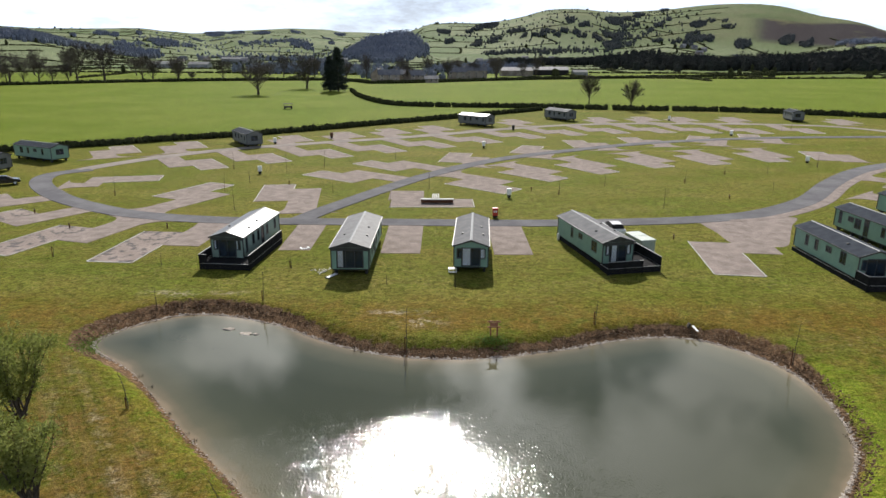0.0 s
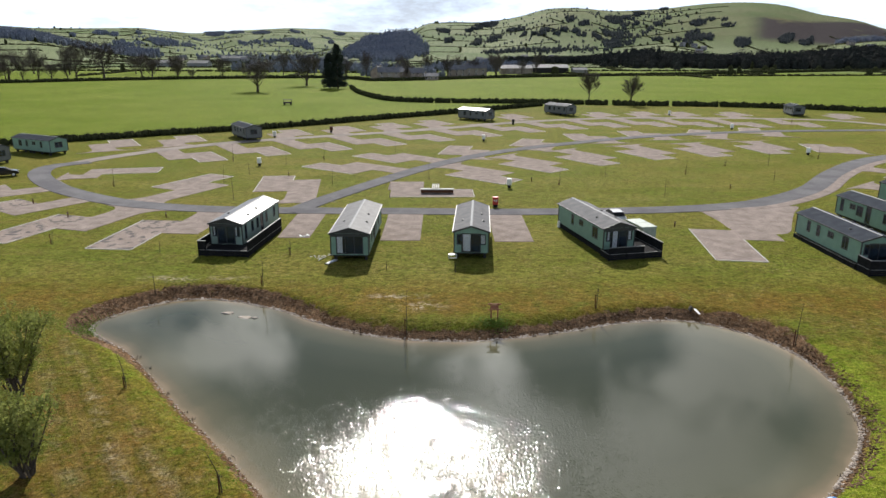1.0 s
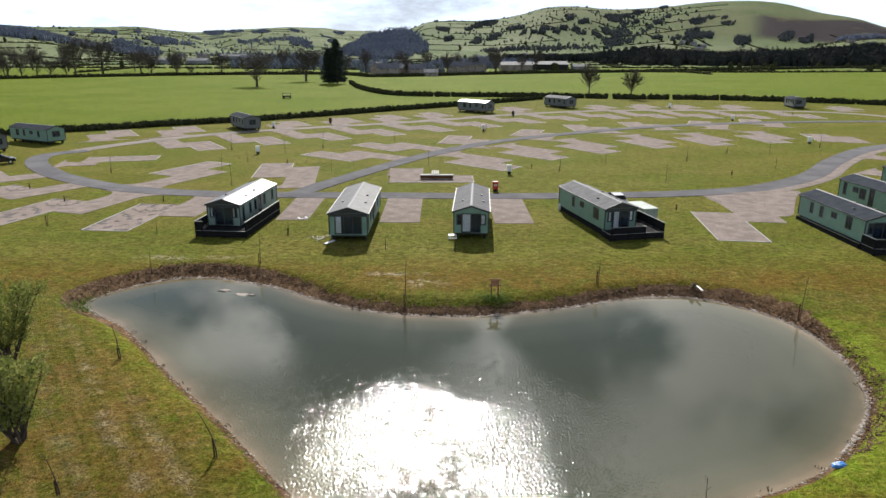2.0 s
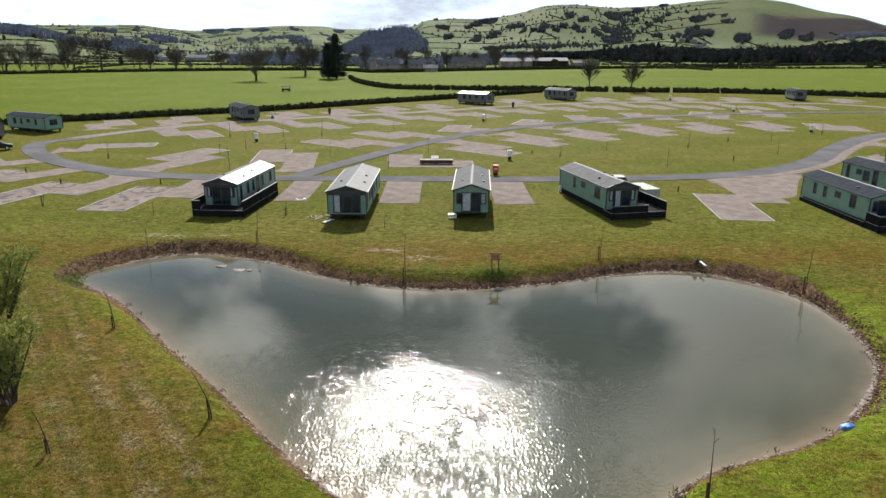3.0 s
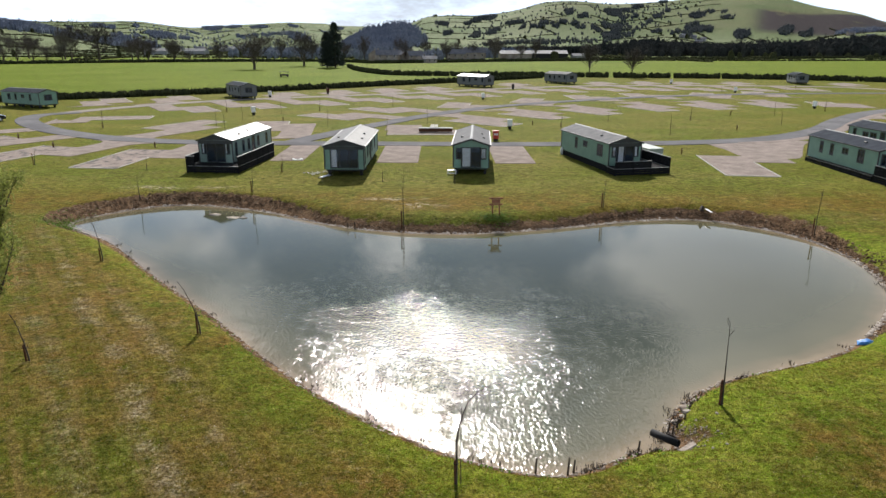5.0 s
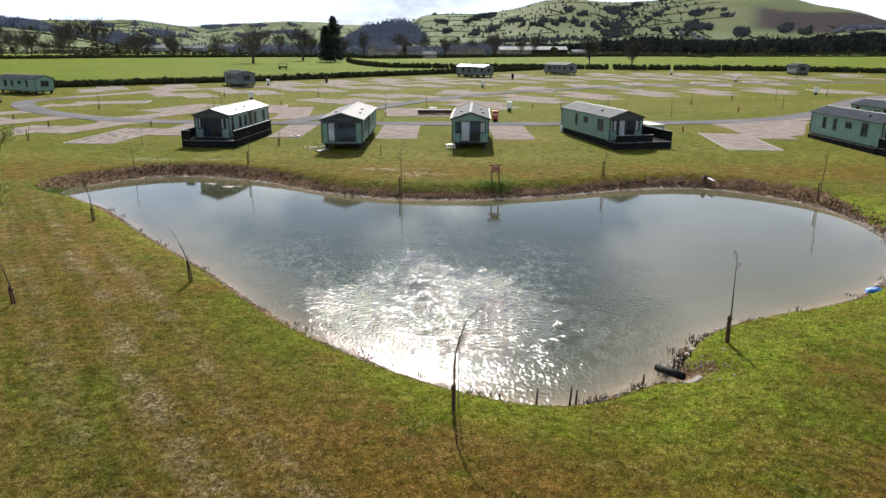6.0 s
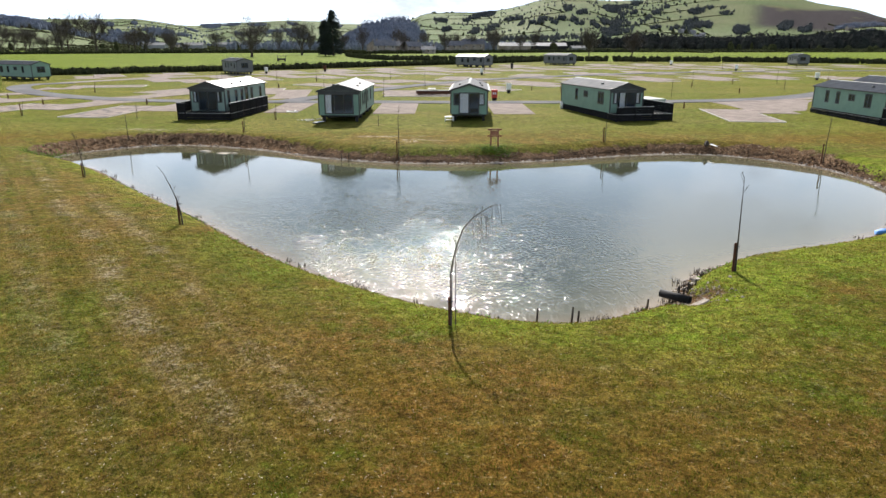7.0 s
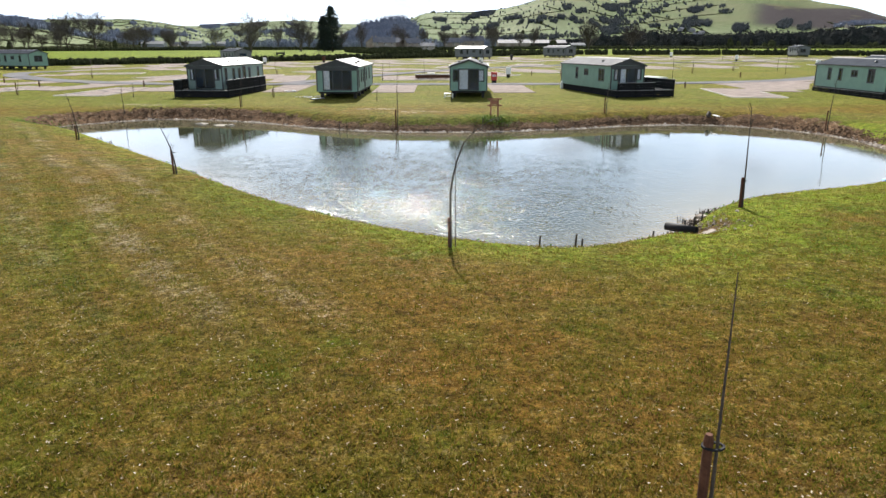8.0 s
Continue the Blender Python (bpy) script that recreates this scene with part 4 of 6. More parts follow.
def lodge(x, y, yaw, W, L, wall, roof, label, floor=0.62, eave=2.85, rise=0.6, front="patio", left=(), right=(), back=(), vents=True, skirt=False, blinds=(), gable=None):
    """A static caravan lodge. x, y: the middle of its front; its length runs back from there."""
    root = thing("lodge", pose(x, y, gz(x, y + 3), 0, 0, yaw), label, "lodge", "lodges")
    W, L = W - 0.24, L - 0.3
    h = W / 2
    H = eave - floor - 0.02
    y0, y1 = 0.15, 0.15 + L

    def pf(a, dpt, up):
        return (-h + a, y0 + dpt, floor + up)

    def pb(a, dpt, up):
        return (h - a, y1 - dpt, floor + up)

    def pl(a, dpt, up):
        return (-h + dpt, y1 - a, floor + up)

    def pr(a, dpt, up):
        return (h - dpt, y0 + a, floor + up)

    if front == "patio":
        fholes = [(W / 2 - 0.95, W / 2 + 0.95, 0.06, 1.98), (0.28, 0.80, 0.85, 1.9), (W - 0.80, W - 0.28, 0.85, 1.9)]
    elif front == "bay":
        fholes = [(0.55, W - 0.55, 0.12, 1.98)]
    else:
        fholes = [(W / 2 - 0.75, W / 2 + 0.75, 0.75, 1.8)]
    lh = [(a, a + w, z, z + hh) for a, w, z, hh in left]
    rh = [(a, a + w, z, z + hh) for a, w, z, hh in right]
    bh = [(W / 2 - 0.5, W / 2 + 0.5, 0.9, 1.8)]
    tanr = rise / (h + 0.12)
    for nm, pfun, ln, holes in (("front_wall", pf, W, fholes), ("back_wall", pb, W, bh), ("left_wall", pl, L, lh), ("right_wall", pr, L, rh)):
        g = Geo()
        if nm in ("left_wall", "right_wall"):
            cells(g, ln - 0.18, H, [(a - .09, b - .09, c, d) for a, b, c, d in holes], lambda a, dd, u, q=pfun: q(a + 0.09, dd, u))
        else:
            cells(g, ln, H, holes, pfun)
            top = tanr * h
            vs = [pfun(0, 0, H), pfun(ln, 0, H), pfun(ln / 2, 0, H + top), pfun(0, .09, H), pfun(ln, .09, H), pfun(ln / 2, .09, H + top)]
            part("gable", Geo().add(vs, [(0, 1, 2), (5, 4, 3), (0, 2, 5, 3), (2, 1, 4, 5), (1, 0, 3, 4)]), (gable or wall) if nm == "front_wall" else wall, root)
        part(nm, g, wall, root)
    for k, hl in enumerate(fholes):
        window_parts(root, hl, pf, "patio_door" if (k == 0 and front != "plain") else "window", k == 0, True, (2 if front == "bay" else 1) if k == 0 else 0, dict(blinds).get(k))
    for hl in bh:
        window_parts(root, hl, pb, "window", bars=0)
    for hs, pfun in ((lh, pl), (rh, pr)):
        for hl in hs:
            window_parts(root, hl, pfun, "door" if hl[2] < 0.2 else "window", hl[2] < 0.2, hl[2] > 0.2, 1 if hl[1] - hl[0] > 0.95 else 0)
    if gable:
        part("fascia", Geo().box(-h + .06, h - .06, y0 - .035, y0 - .003, eave - .36, eave - .03), gable, root)
    # corner posts
    for sx in (-1, 1):
        for yy in (y0, y1):
            part("corner_post", Geo().box(sx * h - .05, sx * h + .05, yy - .05, yy + .05, floor, eave - .05), TRIM, root)
    # floor, partition and ceiling are coloured near black to look unlit
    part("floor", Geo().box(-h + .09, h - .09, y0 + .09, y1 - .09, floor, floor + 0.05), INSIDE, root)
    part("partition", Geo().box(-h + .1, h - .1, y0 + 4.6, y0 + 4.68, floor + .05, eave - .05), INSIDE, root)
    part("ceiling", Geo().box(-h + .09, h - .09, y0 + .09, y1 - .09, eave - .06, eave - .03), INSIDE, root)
    # roof
    for sx in (-1, 1):
        e = h + 0.12
        th = 0.055
        zt = eave + rise
        xs = ((0, zt), (sx * e, eave), (sx * e, eave - th), (0, zt - th))
        g = Geo().add([(a, yy, b) for yy in (0, L + 0.3) for a, b in xs], [(0, 1, 2, 3), (7, 6, 5, 4), (0, 4, 5, 1), (1, 5, 6, 2), (2, 6, 7, 3)])
        part("roof_slope", g, roof, root, "ribbed sheet roof slope")
        part("gutter", Geo().box(min(sx * e, sx * (e + .09)), max(sx * e, sx * (e + .09)), 0, L + .3, eave - .1, eave - .015), TRIM, root)
        for yy in (-0.03, L + 0.3):
            g = Geo().add([(a, yy + dy, b + dz) for dy in (0, .03) for a, b, dz in ((0, zt, .02), (sx * (e + .05), eave - tanr * .05, .02), (sx * (e + .05), eave - tanr * .05, -.15), (0, zt, -.15))],
                          [(0, 1, 2, 3), (7, 6, 5, 4), (0, 4, 5, 1), (1, 5, 6, 2), (2, 6, 7, 3), (3, 7, 4, 0)])
            part("barge_board", g, TRIM, root)
    g = Geo().add([(a, yy, eave + rise + b) for yy in (-.02, L + .32) for a, b in ((-.13, -.015), (0, .035), (.13, -.015))], [(0, 1, 4, 3), (1, 2, 5, 4)])
    part("ridge_cap", g, RIDGE_CAP, root)
    if vents:
        for a, b in ((-0.55, .3), (.6, .55), (.7, .3)):
            px, py = a * h, L * b
            pz = eave + rise - tanr * abs(px)
            g = Geo().soft(px - .12, px + .12, py - .12, py + .12, pz - .03, pz + .12, .03)
            part("roof_vent", g, TRIM, root)
    # chassis, axle stands and skirt shadow board
    part("chassis", Geo().box(-h + .12, h - .12, y0 + .15, y1 - .15, floor - .18, floor - .002), UNDER, root)
    for sx in (-h + .35, h - .35):
        for k in range(5):
            yy = y0 + 0.6 + k * (L - 1.2) / 4
            part("support", Geo().box(sx - .13, sx + .13, yy - .2, yy + .2, -0.05, floor - .17), UNDER, root)
    if skirt:
        for nm, a in (("skirt", (-h + .02, h - .02, y0 + .02, y0 + .06)), ("skirt", (-h + .02, -h + .06, y0 + .06, y1 - .06)), ("skirt", (h - .06, h - .02, y0 + .06, y1 - .06)), ("skirt", (-h + .02, h - .02, y1 - .06, y1 - .02))):
            part(nm, Geo().box(*a, -.1, floor - .005), DECK, root, "black skirting panel")
    for k in (0, 1):
        yy = y0 + L * 0.5 + k * 1.1
        part("wheel", Geo().tube((-h + .3, yy, .3), (-h + .5, yy, .3), .3, .3, 12), RUBBER, root)
    return root


def deck(x, y, yaw, x0, x1, y0, y1, hole, floor=0.6, rails=(), label="black stained timber deck with boarded sides"):
    """A raised deck in the lodge's own axes; hole is the lodge's footprint edge, left free of boards."""
    root = thing("deck", pose(x, y, gz(x, y + 3), 0, 0, yaw), label, "deck", "lodge decks")
    n = 0
    bx = x0
    while bx < x1 - 0.05:
        be = min(bx + 0.36, x1)
        ya, yb = y0, y1
        if hole and bx < hole[1] and be > hole[0]:
            yb = min(yb, hole[2])
        part("floor_board", Geo().box(bx, be - .012, ya, yb, floor - .05, floor), DECK, root)
        bx = be
        n += 1
    for ax, ay, cx, cy, top in rails:
        ln = math.hypot(cx - ax, cy - ay)
        ux, uy = (cx - ax) / ln, (cy - ay) / ln
        px, py = -uy * .03, ux * .03

        def slab(a, b, z0, z1, w=1.0):
            p, q = (ax + ux * a, ay + uy * a), (ax + ux * b, ay + uy * b)
            e, f = px * w, py * w
            vs = [(p[0] - e, p[1] - f), (q[0] - e, q[1] - f), (q[0] + e, q[1] + f), (p[0] + e, p[1] + f)]
            return Geo().add([(*v, z0) for v in vs] + [(*v, z1) for v in vs], [(3, 2, 1, 0), (4, 5, 6, 7), (0, 1, 5, 4), (1, 2, 6, 5), (2, 3, 7, 6), (3, 0, 4, 7)])
        for z0, z1 in ((0.02, 0.2), (0.22, 0.4), (0.42, 0.58)):
            part("skirt_board", slab(0, ln, z0, z1, 0.7), DECK, root)
        part("edge_strip", slab(0, ln, floor + .003, floor + .045, 0.9), HANDRAIL, root, "grey edge strip")
        posts = max(2, int(ln / 1.6) + 1)
        for k in range(posts):
            s = k * (ln - .1) / (posts - 1)
            part("post", slab(s, s + .1, -0.1, floor + top, 1.7), DECK, root)
        if top > 0.3:
            part("handrail", slab(-.03, ln + .03, floor + top, floor + top + .05, 2.0), HANDRAIL, root, "grey weathered handrail")
            for k in range(3):
                z = 0.05 + k * (top - .06) / 3
                part("rail_board", slab(0, ln, floor + z, floor + z + (top - .06) / 3 - .008, 0.6), DECK, root)
    return root


TALL, LOW, DOOR = (0.62, 0.72, 1.15), (1.0, 1.15, 0.6), (0.85, 0.08, 1.95)
def wins(*spec):
    return [(a, k[0], k[1], k[2]) for a, k in spec]


side_a = wins((0.7, (0.55, 0.35, 1.6)), (2.6, TALL), (4.1, TALL), (5.3, DOOR), (6.9, TALL), (9.5, TALL))
side_b = wins((2.0, (0.95, 0.7, 1.15)), (4.3, TALL), (6.4, LOW), (8.9, TALL))
LABEL = "sage green static lodge with grey sheet roof"
lodge(-22.56, 67.09, -5.4, 3.69, 11.6, PALE_WALL, ROOF, LABEL + ", black deck", skirt=True, gable=TRIM, blinds=((1, (0, .45)), (2, (.0, .4))), right=side_a, left=side_b)
deck(-22.56, 67.09, -5.4, -2.1, 3.1, -2.1, 8.2, (-1.75, 1.75, 0.1), rails=((-1.3, -2.1, 3.1, -2.1, 0.0), (-2.1, -2.1, -1.3, -2.1, 0.95), (-2.1, -2.1, -2.1, 3.0, 0.95), (3.1, -2.1, 3.1, 8.2, 0.95)))
lodge(-9.23, 63.48, -0.3, 3.98, 13.3, GREEN_WALL, ROOF_SATIN, LABEL + " and wide glazed front", gable=TRIM, blinds=((0, (0, .22)),), front="bay", right=side_a, left=side_b)
lodge(2.84, 64.39, -3.2, 3.67, 12.0, GREEN_WALL, ROOF_MID, LABEL + " and front patio doors", blinds=((0, (.02, .46)), (2, (.05, .95))), right=side_a, left=side_b)
lodge(18.1, 65.96, 12.7, 3.64, 12.3, GREEN_WALL, ROOF_MID, LABEL + " and front deck", skirt=True, gable=TRIM, blinds=((0, (.1, .42)), (1, (.2, .8)), (2, (.2, .9))), left=wins((3.8, TALL), (5.9, LOW), (9.3, (1.25, 0.7, 1.15))), right=side_a)
deck(18.1, 65.96, 12.7, -1.9, 3.9, -1.7, 3.6, (-1.72, 1.72, 0.1), rails=((1.9, -1.7, 3.9, -1.7, 0.0), (-1.9, -1.7, 1.9, -1.7, 0.7), (3.9, -1.7, 3.9, 3.6, 0.95), (2.0, 3.6, 3.9, 3.6, 0.95), (-1.9, -1.7, -1.9, 0.1, 0.0)))
lodge(41.8, 61.3, 0.5, 3.7, 12.2, GREEN_WALL, ROOF_BLUE, LABEL + " and dark timber deck", left=wins((2.2, TALL), (4.1, TALL), (6.2, LOW), (8.8, (1.0, 0.7, 1.25))), right=side_a)
deck(41.8, 61.3, 0.5, -1.9, 2.2, -1.9, 0.1, None, rails=((-1.9, -1.9, 2.2, -1.9, 0.9), (-1.9, -1.9, -1.9, 0.1, 0.9)))
deck(41.8, 61.3, 0.5, -2.0, -1.75, 0.2, 11.8, None, 0.5, rails=((-1.98, 0.2, -1.98, 11.8, 0.0),), label="low black skirting boards along the lodge")
lodge(52.0, 70.6, 3.0, 3.7, 12.2, GREEN_WALL, ROOF_BLUE, LABEL, left=wins((0.8, (0.6, 0.5, 1.5)), (2.6, LOW), (3.9, (1.1, 0.6, 1.2)), (5.6, DOOR), (8.6, TALL)), right=side_a)
lodge(63.5, 79.5, 6.0, 3.7, 12.2, GREEN_WALL, ROOF_BLUE, LABEL, left=side_b, right=side_a)
lodge(-74.3, 129.8, 62.0, 3.8, 12.2, GREEN_WALL, ROOF_BLUE, LABEL + " by the hedge", front="plain", left=side_b, right=side_a)
lodge(-78.4, 119.0, 80.0, 3.8, 11.0, GREY_WALL, ROOF_BLUE, "slate grey static lodge beside the loop road", front="plain", left=side_b, right=side_a)
lodge(-42.2, 150.6, 33.0, 3.8, 11.0, GREY_WALL, ROOF_BLUE, "slate grey static lodge near the boundary hedge", front="plain", left=side_b, right=side_a)
lodge(13.4, 192.6, 48.0, 4.2, 10.5, GREY_WALL, ROOF, "slate grey static lodge with a bright roof near the boundary hedge", front="plain", left=side_b, right=side_a)
lodge(39.2, 208.0, 32.0, 4.2, 10.5, GREY_WALL, ROOF_MID, "slate grey static lodge near the boundary hedge", front="plain", left=side_b, right=side_a)
lodge(109.0, 209.0, -10.0, 4.0, 8.6, GREY_WALL, ROOF_BLUE, "slate grey static lodge near the boundary hedge", front="plain", left=side_b, right=side_a)


# ---- small fittings of the park ----
def service_post(x, y, tone=None):
    root = thing("service_post", pose(x, y, gz(x, y)), "white electric service cabinet on a black plinth", "utility box", "service cabinets")
    part("plinth", Geo().soft(-.22, .22, -.16, .16, -.1, .45, .02), BLACK, root)
    b = part("cabinet", Geo().soft(-.34, .34, -.22, .22, .45, 1.35, .03), tone or WHITE, root)
    part("door", Geo().soft(-.29, .29, -.235, -.222, .5, 1.28, .004), tone or WHITE, b)
    part("lid", Geo().soft(-.38, .38, -.26, .26, 1.35, 1.42, .02), tone or WHITE, root)
    return root


for px, py in ((-32.6, 118.2), (-39.0, 155.9), (9.1, 151.2), (10.0, 99.7), (72.4, 132.7), (70.0, 210.6), (74.4, 174.3)):
    service_post(px, py)
service_post(19.0, 184.0, BLACK)
service_post(-27.5, 166.0, STAKE)["label"] = "brown service cabinet on a black plinth"

fire = thing("fire_point", pose(7.0, 87.4, gz(7.0, 87.4)), "red fire point cabinet on a black stand by the road", "fire point")
part("stand", Geo().box(-.28, .28, -.2, .2, -.1, .3), BLACK, fire)
part("cabinet", Geo().soft(-.36, .36, -.26, .26, .3, 1.25, .04), RED, fire)
part("lid", Geo().soft(-.4, .4, -.3, .3, 1.25, 1.33, .03), RED, fire)
part("notice", Geo().box(-.22, -.04, -.268, -.262, .75, 1.0), WHITE, fire, "white notice")
part("notice", Geo().box(.04, .22, -.268, -.262, .75, 1.0), WHITE, fire, "white notice")

# stacked chassis boards on the slab pitch
pile = thing("timber_stack", pose(-0.9, 95.6, gz(-0.9, 95.6) + .03), "stack of long pale wrapped boards on bearers", "timber stack")
for k in range(3):
    part("bearer", Geo().box(-2 + k * 1.9, -1.85 + k * 1.9, -.3, .35, 0, .12), UNDER, pile)
part("wrapped_bundle", Geo().soft(-2.3, 2.4, -.35, .4, .12, .55, .05), STAKE, pile, "dark banded bundle")
part("top_board", Geo().soft(-2.35, 2.45, -.4, .45, .55, .66, .02), KERB, pile)
for k in range(4):
    part("loose_board", Geo().soft(-.7 + k * .28, -.5 + k * .28, .1, 3.2, .665, .76, .02), KERB, pile)
part("short_board", Geo().soft(-1.9, -.8, .8, 1.6, .02, .35, .03), WHITE, pile)

# storage box behind the lodge with the deck
box = thing("storage_shed", pose(22.5, 73.6, gz(22.5, 73.6), 0, 0, 12.7), "pale green low storage shed with flat lid", "shed")
part("body", Geo().soft(-.85, .85, -1.9, 1.9, 0, 1.35, .03), SHED, box)
for k in (0, 1):
    part("lid", Geo().soft(-.92, .92, -1.95 + 1.97 * k, 0.0 + 1.95 * k, 1.35, 1.45, .03), SHED, box)


def car(x, y, yaw, paint, label):
    root = thing("car", pose(x, y, gz(x, y) + .03, 0, 0, yaw), label, "car", "parked cars")
    prof = [(-2.1, .45), (-2.12, .75), (-1.95, .92), (-1.2, 1.0), (1.35, .98), (1.95, .86), (2.15, .66), (2.12, .35), (-2.0, .3)]
    g = Geo()
    n = len(prof)
    for yy, sc in ((-.86, .97), (-.8, 1.0), (.8, 1.0), (.86, .97)):
        g.v += [(a * sc, yy, b) for a, b in prof]
    g.f = [tuple(range(n)), tuple(range(4 * n - 1, 3 * n - 1, -1))] + [(k * n + i, k * n + n + i, k * n + n + (i + 1) % n, k * n + (i + 1) % n) for k in range(3) for i in range(n)]
    part("body", g, paint, root, smooth=False)
    cab = [(-1.75, .97), (-1.35, 1.40), (-.4, 1.5), (.4, 1.42), (1.2, .97)]
    g = Geo()
    for yy, top in ((-.78, 0), (.78, 0)):
        g.v += [(a, yy * (1 - .22 * (b - .97) / .5), b) for a, b in cab]
    g.f = [(0, 1, 2, 3, 4), (9, 8, 7, 6, 5)] + [(i, i + 5, i + 6, i + 1) for i in range(4)]
    part("cabin", g, BLACK, root, "dark glazed cabin")
    g = Geo()
    g.v = [(-1.35, s * .62, 1.415) for s in (-1, 1)] + [(-.4, s * .61, 1.515) for s in (-1, 1)] + [(.4, s * .62, 1.435) for s in (-1, 1)]
    g.f = [(0, 2, 3, 1), (2, 4, 5, 3)]
    part("roof", g, paint, root)
    for a in (-1.3, 1.35):
        for s in (-1, 1):
            w = part("wheel", Geo().tube((a, s * .7, .32), (a, s * .88, .32), .32, .32, 16), RUBBER, root)
            part("rim", Geo().tube((a, s * .86, .32), (a, s * .89, .32), .19, .19, 12), RIDGE, w)
    for s in (-1, 1):
        part("headlight", Geo().soft(2.0, 2.12, s * .62 - .15, s * .62 + .15, .66, .8, .03), WHITE, root)
    return root


car(-71.2, 107.4, 32, CARBLACK, "black hatchback car parked on a gravel drive")
car(21.0, 79.9, 95, CARWHITE, "white car parked behind a lodge")


# ---- saplings ----
def sapling(x, y, h, lean=0.0, stake=True, seed=0, thick=1.0, stake_h=1.0, twigs=8, label="", sx=0.12, bend=None, straight=False):
    rg = random.Random(seed * 7 + 3)
    root = thing("sapling", pose(x, y, gz(x, y), 0, 0, rg.uniform(-20, 20)), label or ("leafless young tree tied to a short timber stake" if stake else "thin leafless young tree in the grass"),
                 "young tree", "planted saplings")
    root.rotation_euler = (0, 0, 0)
    pts = []
    for k in range(8):
        s = k / 7
        pts.append((lean * h * s * s + rg.uniform(-.02, .02) * h * .3, rg.uniform(-.02, .02) * h * .3, -0.05 + h * s))
        if straight:
            pts[-1] = (lean * h * s, 0, -0.05 + h * s)
    if bend:
        pts = [(a, 0.02 * math.sin(3 * b), b) for a, b in bend]
    rad = [0.032 * thick * (1 - 0.82 * k / 7) for k in range(8)]
    part("stem", Geo().path(pts, rad, 6), BARK, root)
    g = Geo()
    for k in range(twigs):
        s = rg.uniform(.35, .98)
        i = min(int(s * 7), 6)
        p = Vector(pts[i]).lerp(Vector(pts[i + 1]), s * 7 - i)
        w = rg.uniform(0, 6.28)
        ln = h * rg.uniform(.05, .12)
        q = p + Vector((math.cos(w) * ln * .5, math.sin(w) * ln * .5, ln * .85))
        g.tube(p, q, .010 * thick, .004, 4)
        for _ in range(3):
            a = p.lerp(q, rg.uniform(.4, 1))
            g.tube(a, a + Vector((rg.uniform(-.5, .5), rg.uniform(-.5, .5), rg.uniform(.2, .8))) * ln * .5, .005, .002, 3)
    if g.v:
        tagged(part("branches", g, TWIG, root), kind="stuff")
    if stake:
        part("stake", Geo().tube((-sx, .02, -.2), (-sx - .02, 0.02, stake_h - .05), .044, .042, 10).tube((-sx - .02, .02, stake_h - .05), (-sx - .02, .02, stake_h), .042, .030, 10), STAKE, root, "round stained timber stake")
        b = Geo()
        for k in range(12):
            w0, w1 = 2 * math.pi * k / 12, 2 * math.pi * (k + 1) / 12
            ex = sx / 2 + .06
            b.tube((-sx / 2 - .01 + ex * math.cos(w0), .02 + .062 * math.sin(w0), stake_h - .12), (-sx / 2 - .01 + ex * math.cos(w1), .02 + .062 * math.sin(w1), stake_h - .12), .013, .013, 4, False)
        part("tie", b, BLACK, root, "black rubber tie")
    return root


for k, (px, py, ph) in enumerate(((-49.6, 99.5, 2.6), (-29.0, 90.9, 3.4), (-34.1, 102.8, 2.6), (-38.5, 122.5, 3.0), (-28.2, 119.9, 3.2), (-17.1, 102.3, 2.6), (-22.2, 124.8, 3.2),
                                  (-32.0, 109.5, 2.2), (-2.2, 105.7, 2.6), (18.0, 101.9, 2.2), (26.6, 108.7, 1.6), (31.6, 93.6, 2.6), (40.8, 111.4, 2.4), (58.4, 119.6, 2.4), (52.9, 105.7, 1.9),
                                  (50.7, 119.4, 1.2), (9.5, 148.6, 2.6), (-9.6, 134.2, 2.0), (71.7, 127.5, 2.6), (71.3, 175.3, 2.4), (-29.3, 66.4, 1.3), (-15.6, 65.7, 1.6), (-7.5, 92.7, 2.4),
                                  (92.0, 184.0, 2.5), (97.5, 189.5, 2.5), (1.2, 60.2, 1.0), (-5.4, 61.0, 1.0))):
    sapling(px, py, ph * 1.05, random.Random(k).uniform(-.05, .05), k % 3 == 0, k, 1.2, 0.8)
for k, (px, py, ph, ln, st, sh) in enumerate(((-2.75, 47.6, 3.7, 0.0, True, 1.3), (26.2, 45.6, 3.4, 0.04, True, 1.3), (12.75, 51.7, 2.2, 0.03, True, 1.2), (-16.1, 56.6, 2.9, 0.03, True, 1.0),
                                             (-25.3, 55.4, 2.0, -0.02, False, 0), (-10.6, 27.6, 2.5, -0.30, True, 1.0),
                                             (-19.9, 37.9, 2.6, -0.14, True, 0.8), (-16.3, 24.5, 2.0, -0.2, True, 0.7), (-14.6, 18.9, 1.9, -0.1, True, 1.0), (-42.0, 69.1, 1.6, 0.2, True, 1.2))):
    sapling(px, py, ph, ln, st, 40 + k, 1.15, sh, 7)
sapling(10.05, 21.6, 3.25, -0.03, True, 47, 1.1, 0.98, 3, "straight leafless whip tied to a stained stake on the shore", 0.07, straight=True)
bent = sapling(0.48, 17.0, 3.4, 0, True, 46, 1.15, 0.80, 4, "leafless young tree with its top bent over, tied to a stake", 0.02,
               bend=((0, -.05), (.0, .75), (-.01, 1.42), (.06, 1.88), (.16, 2.28), (.32, 2.70), (.57, 2.98), (1.0, 3.28)))
rgb = random.Random(12)
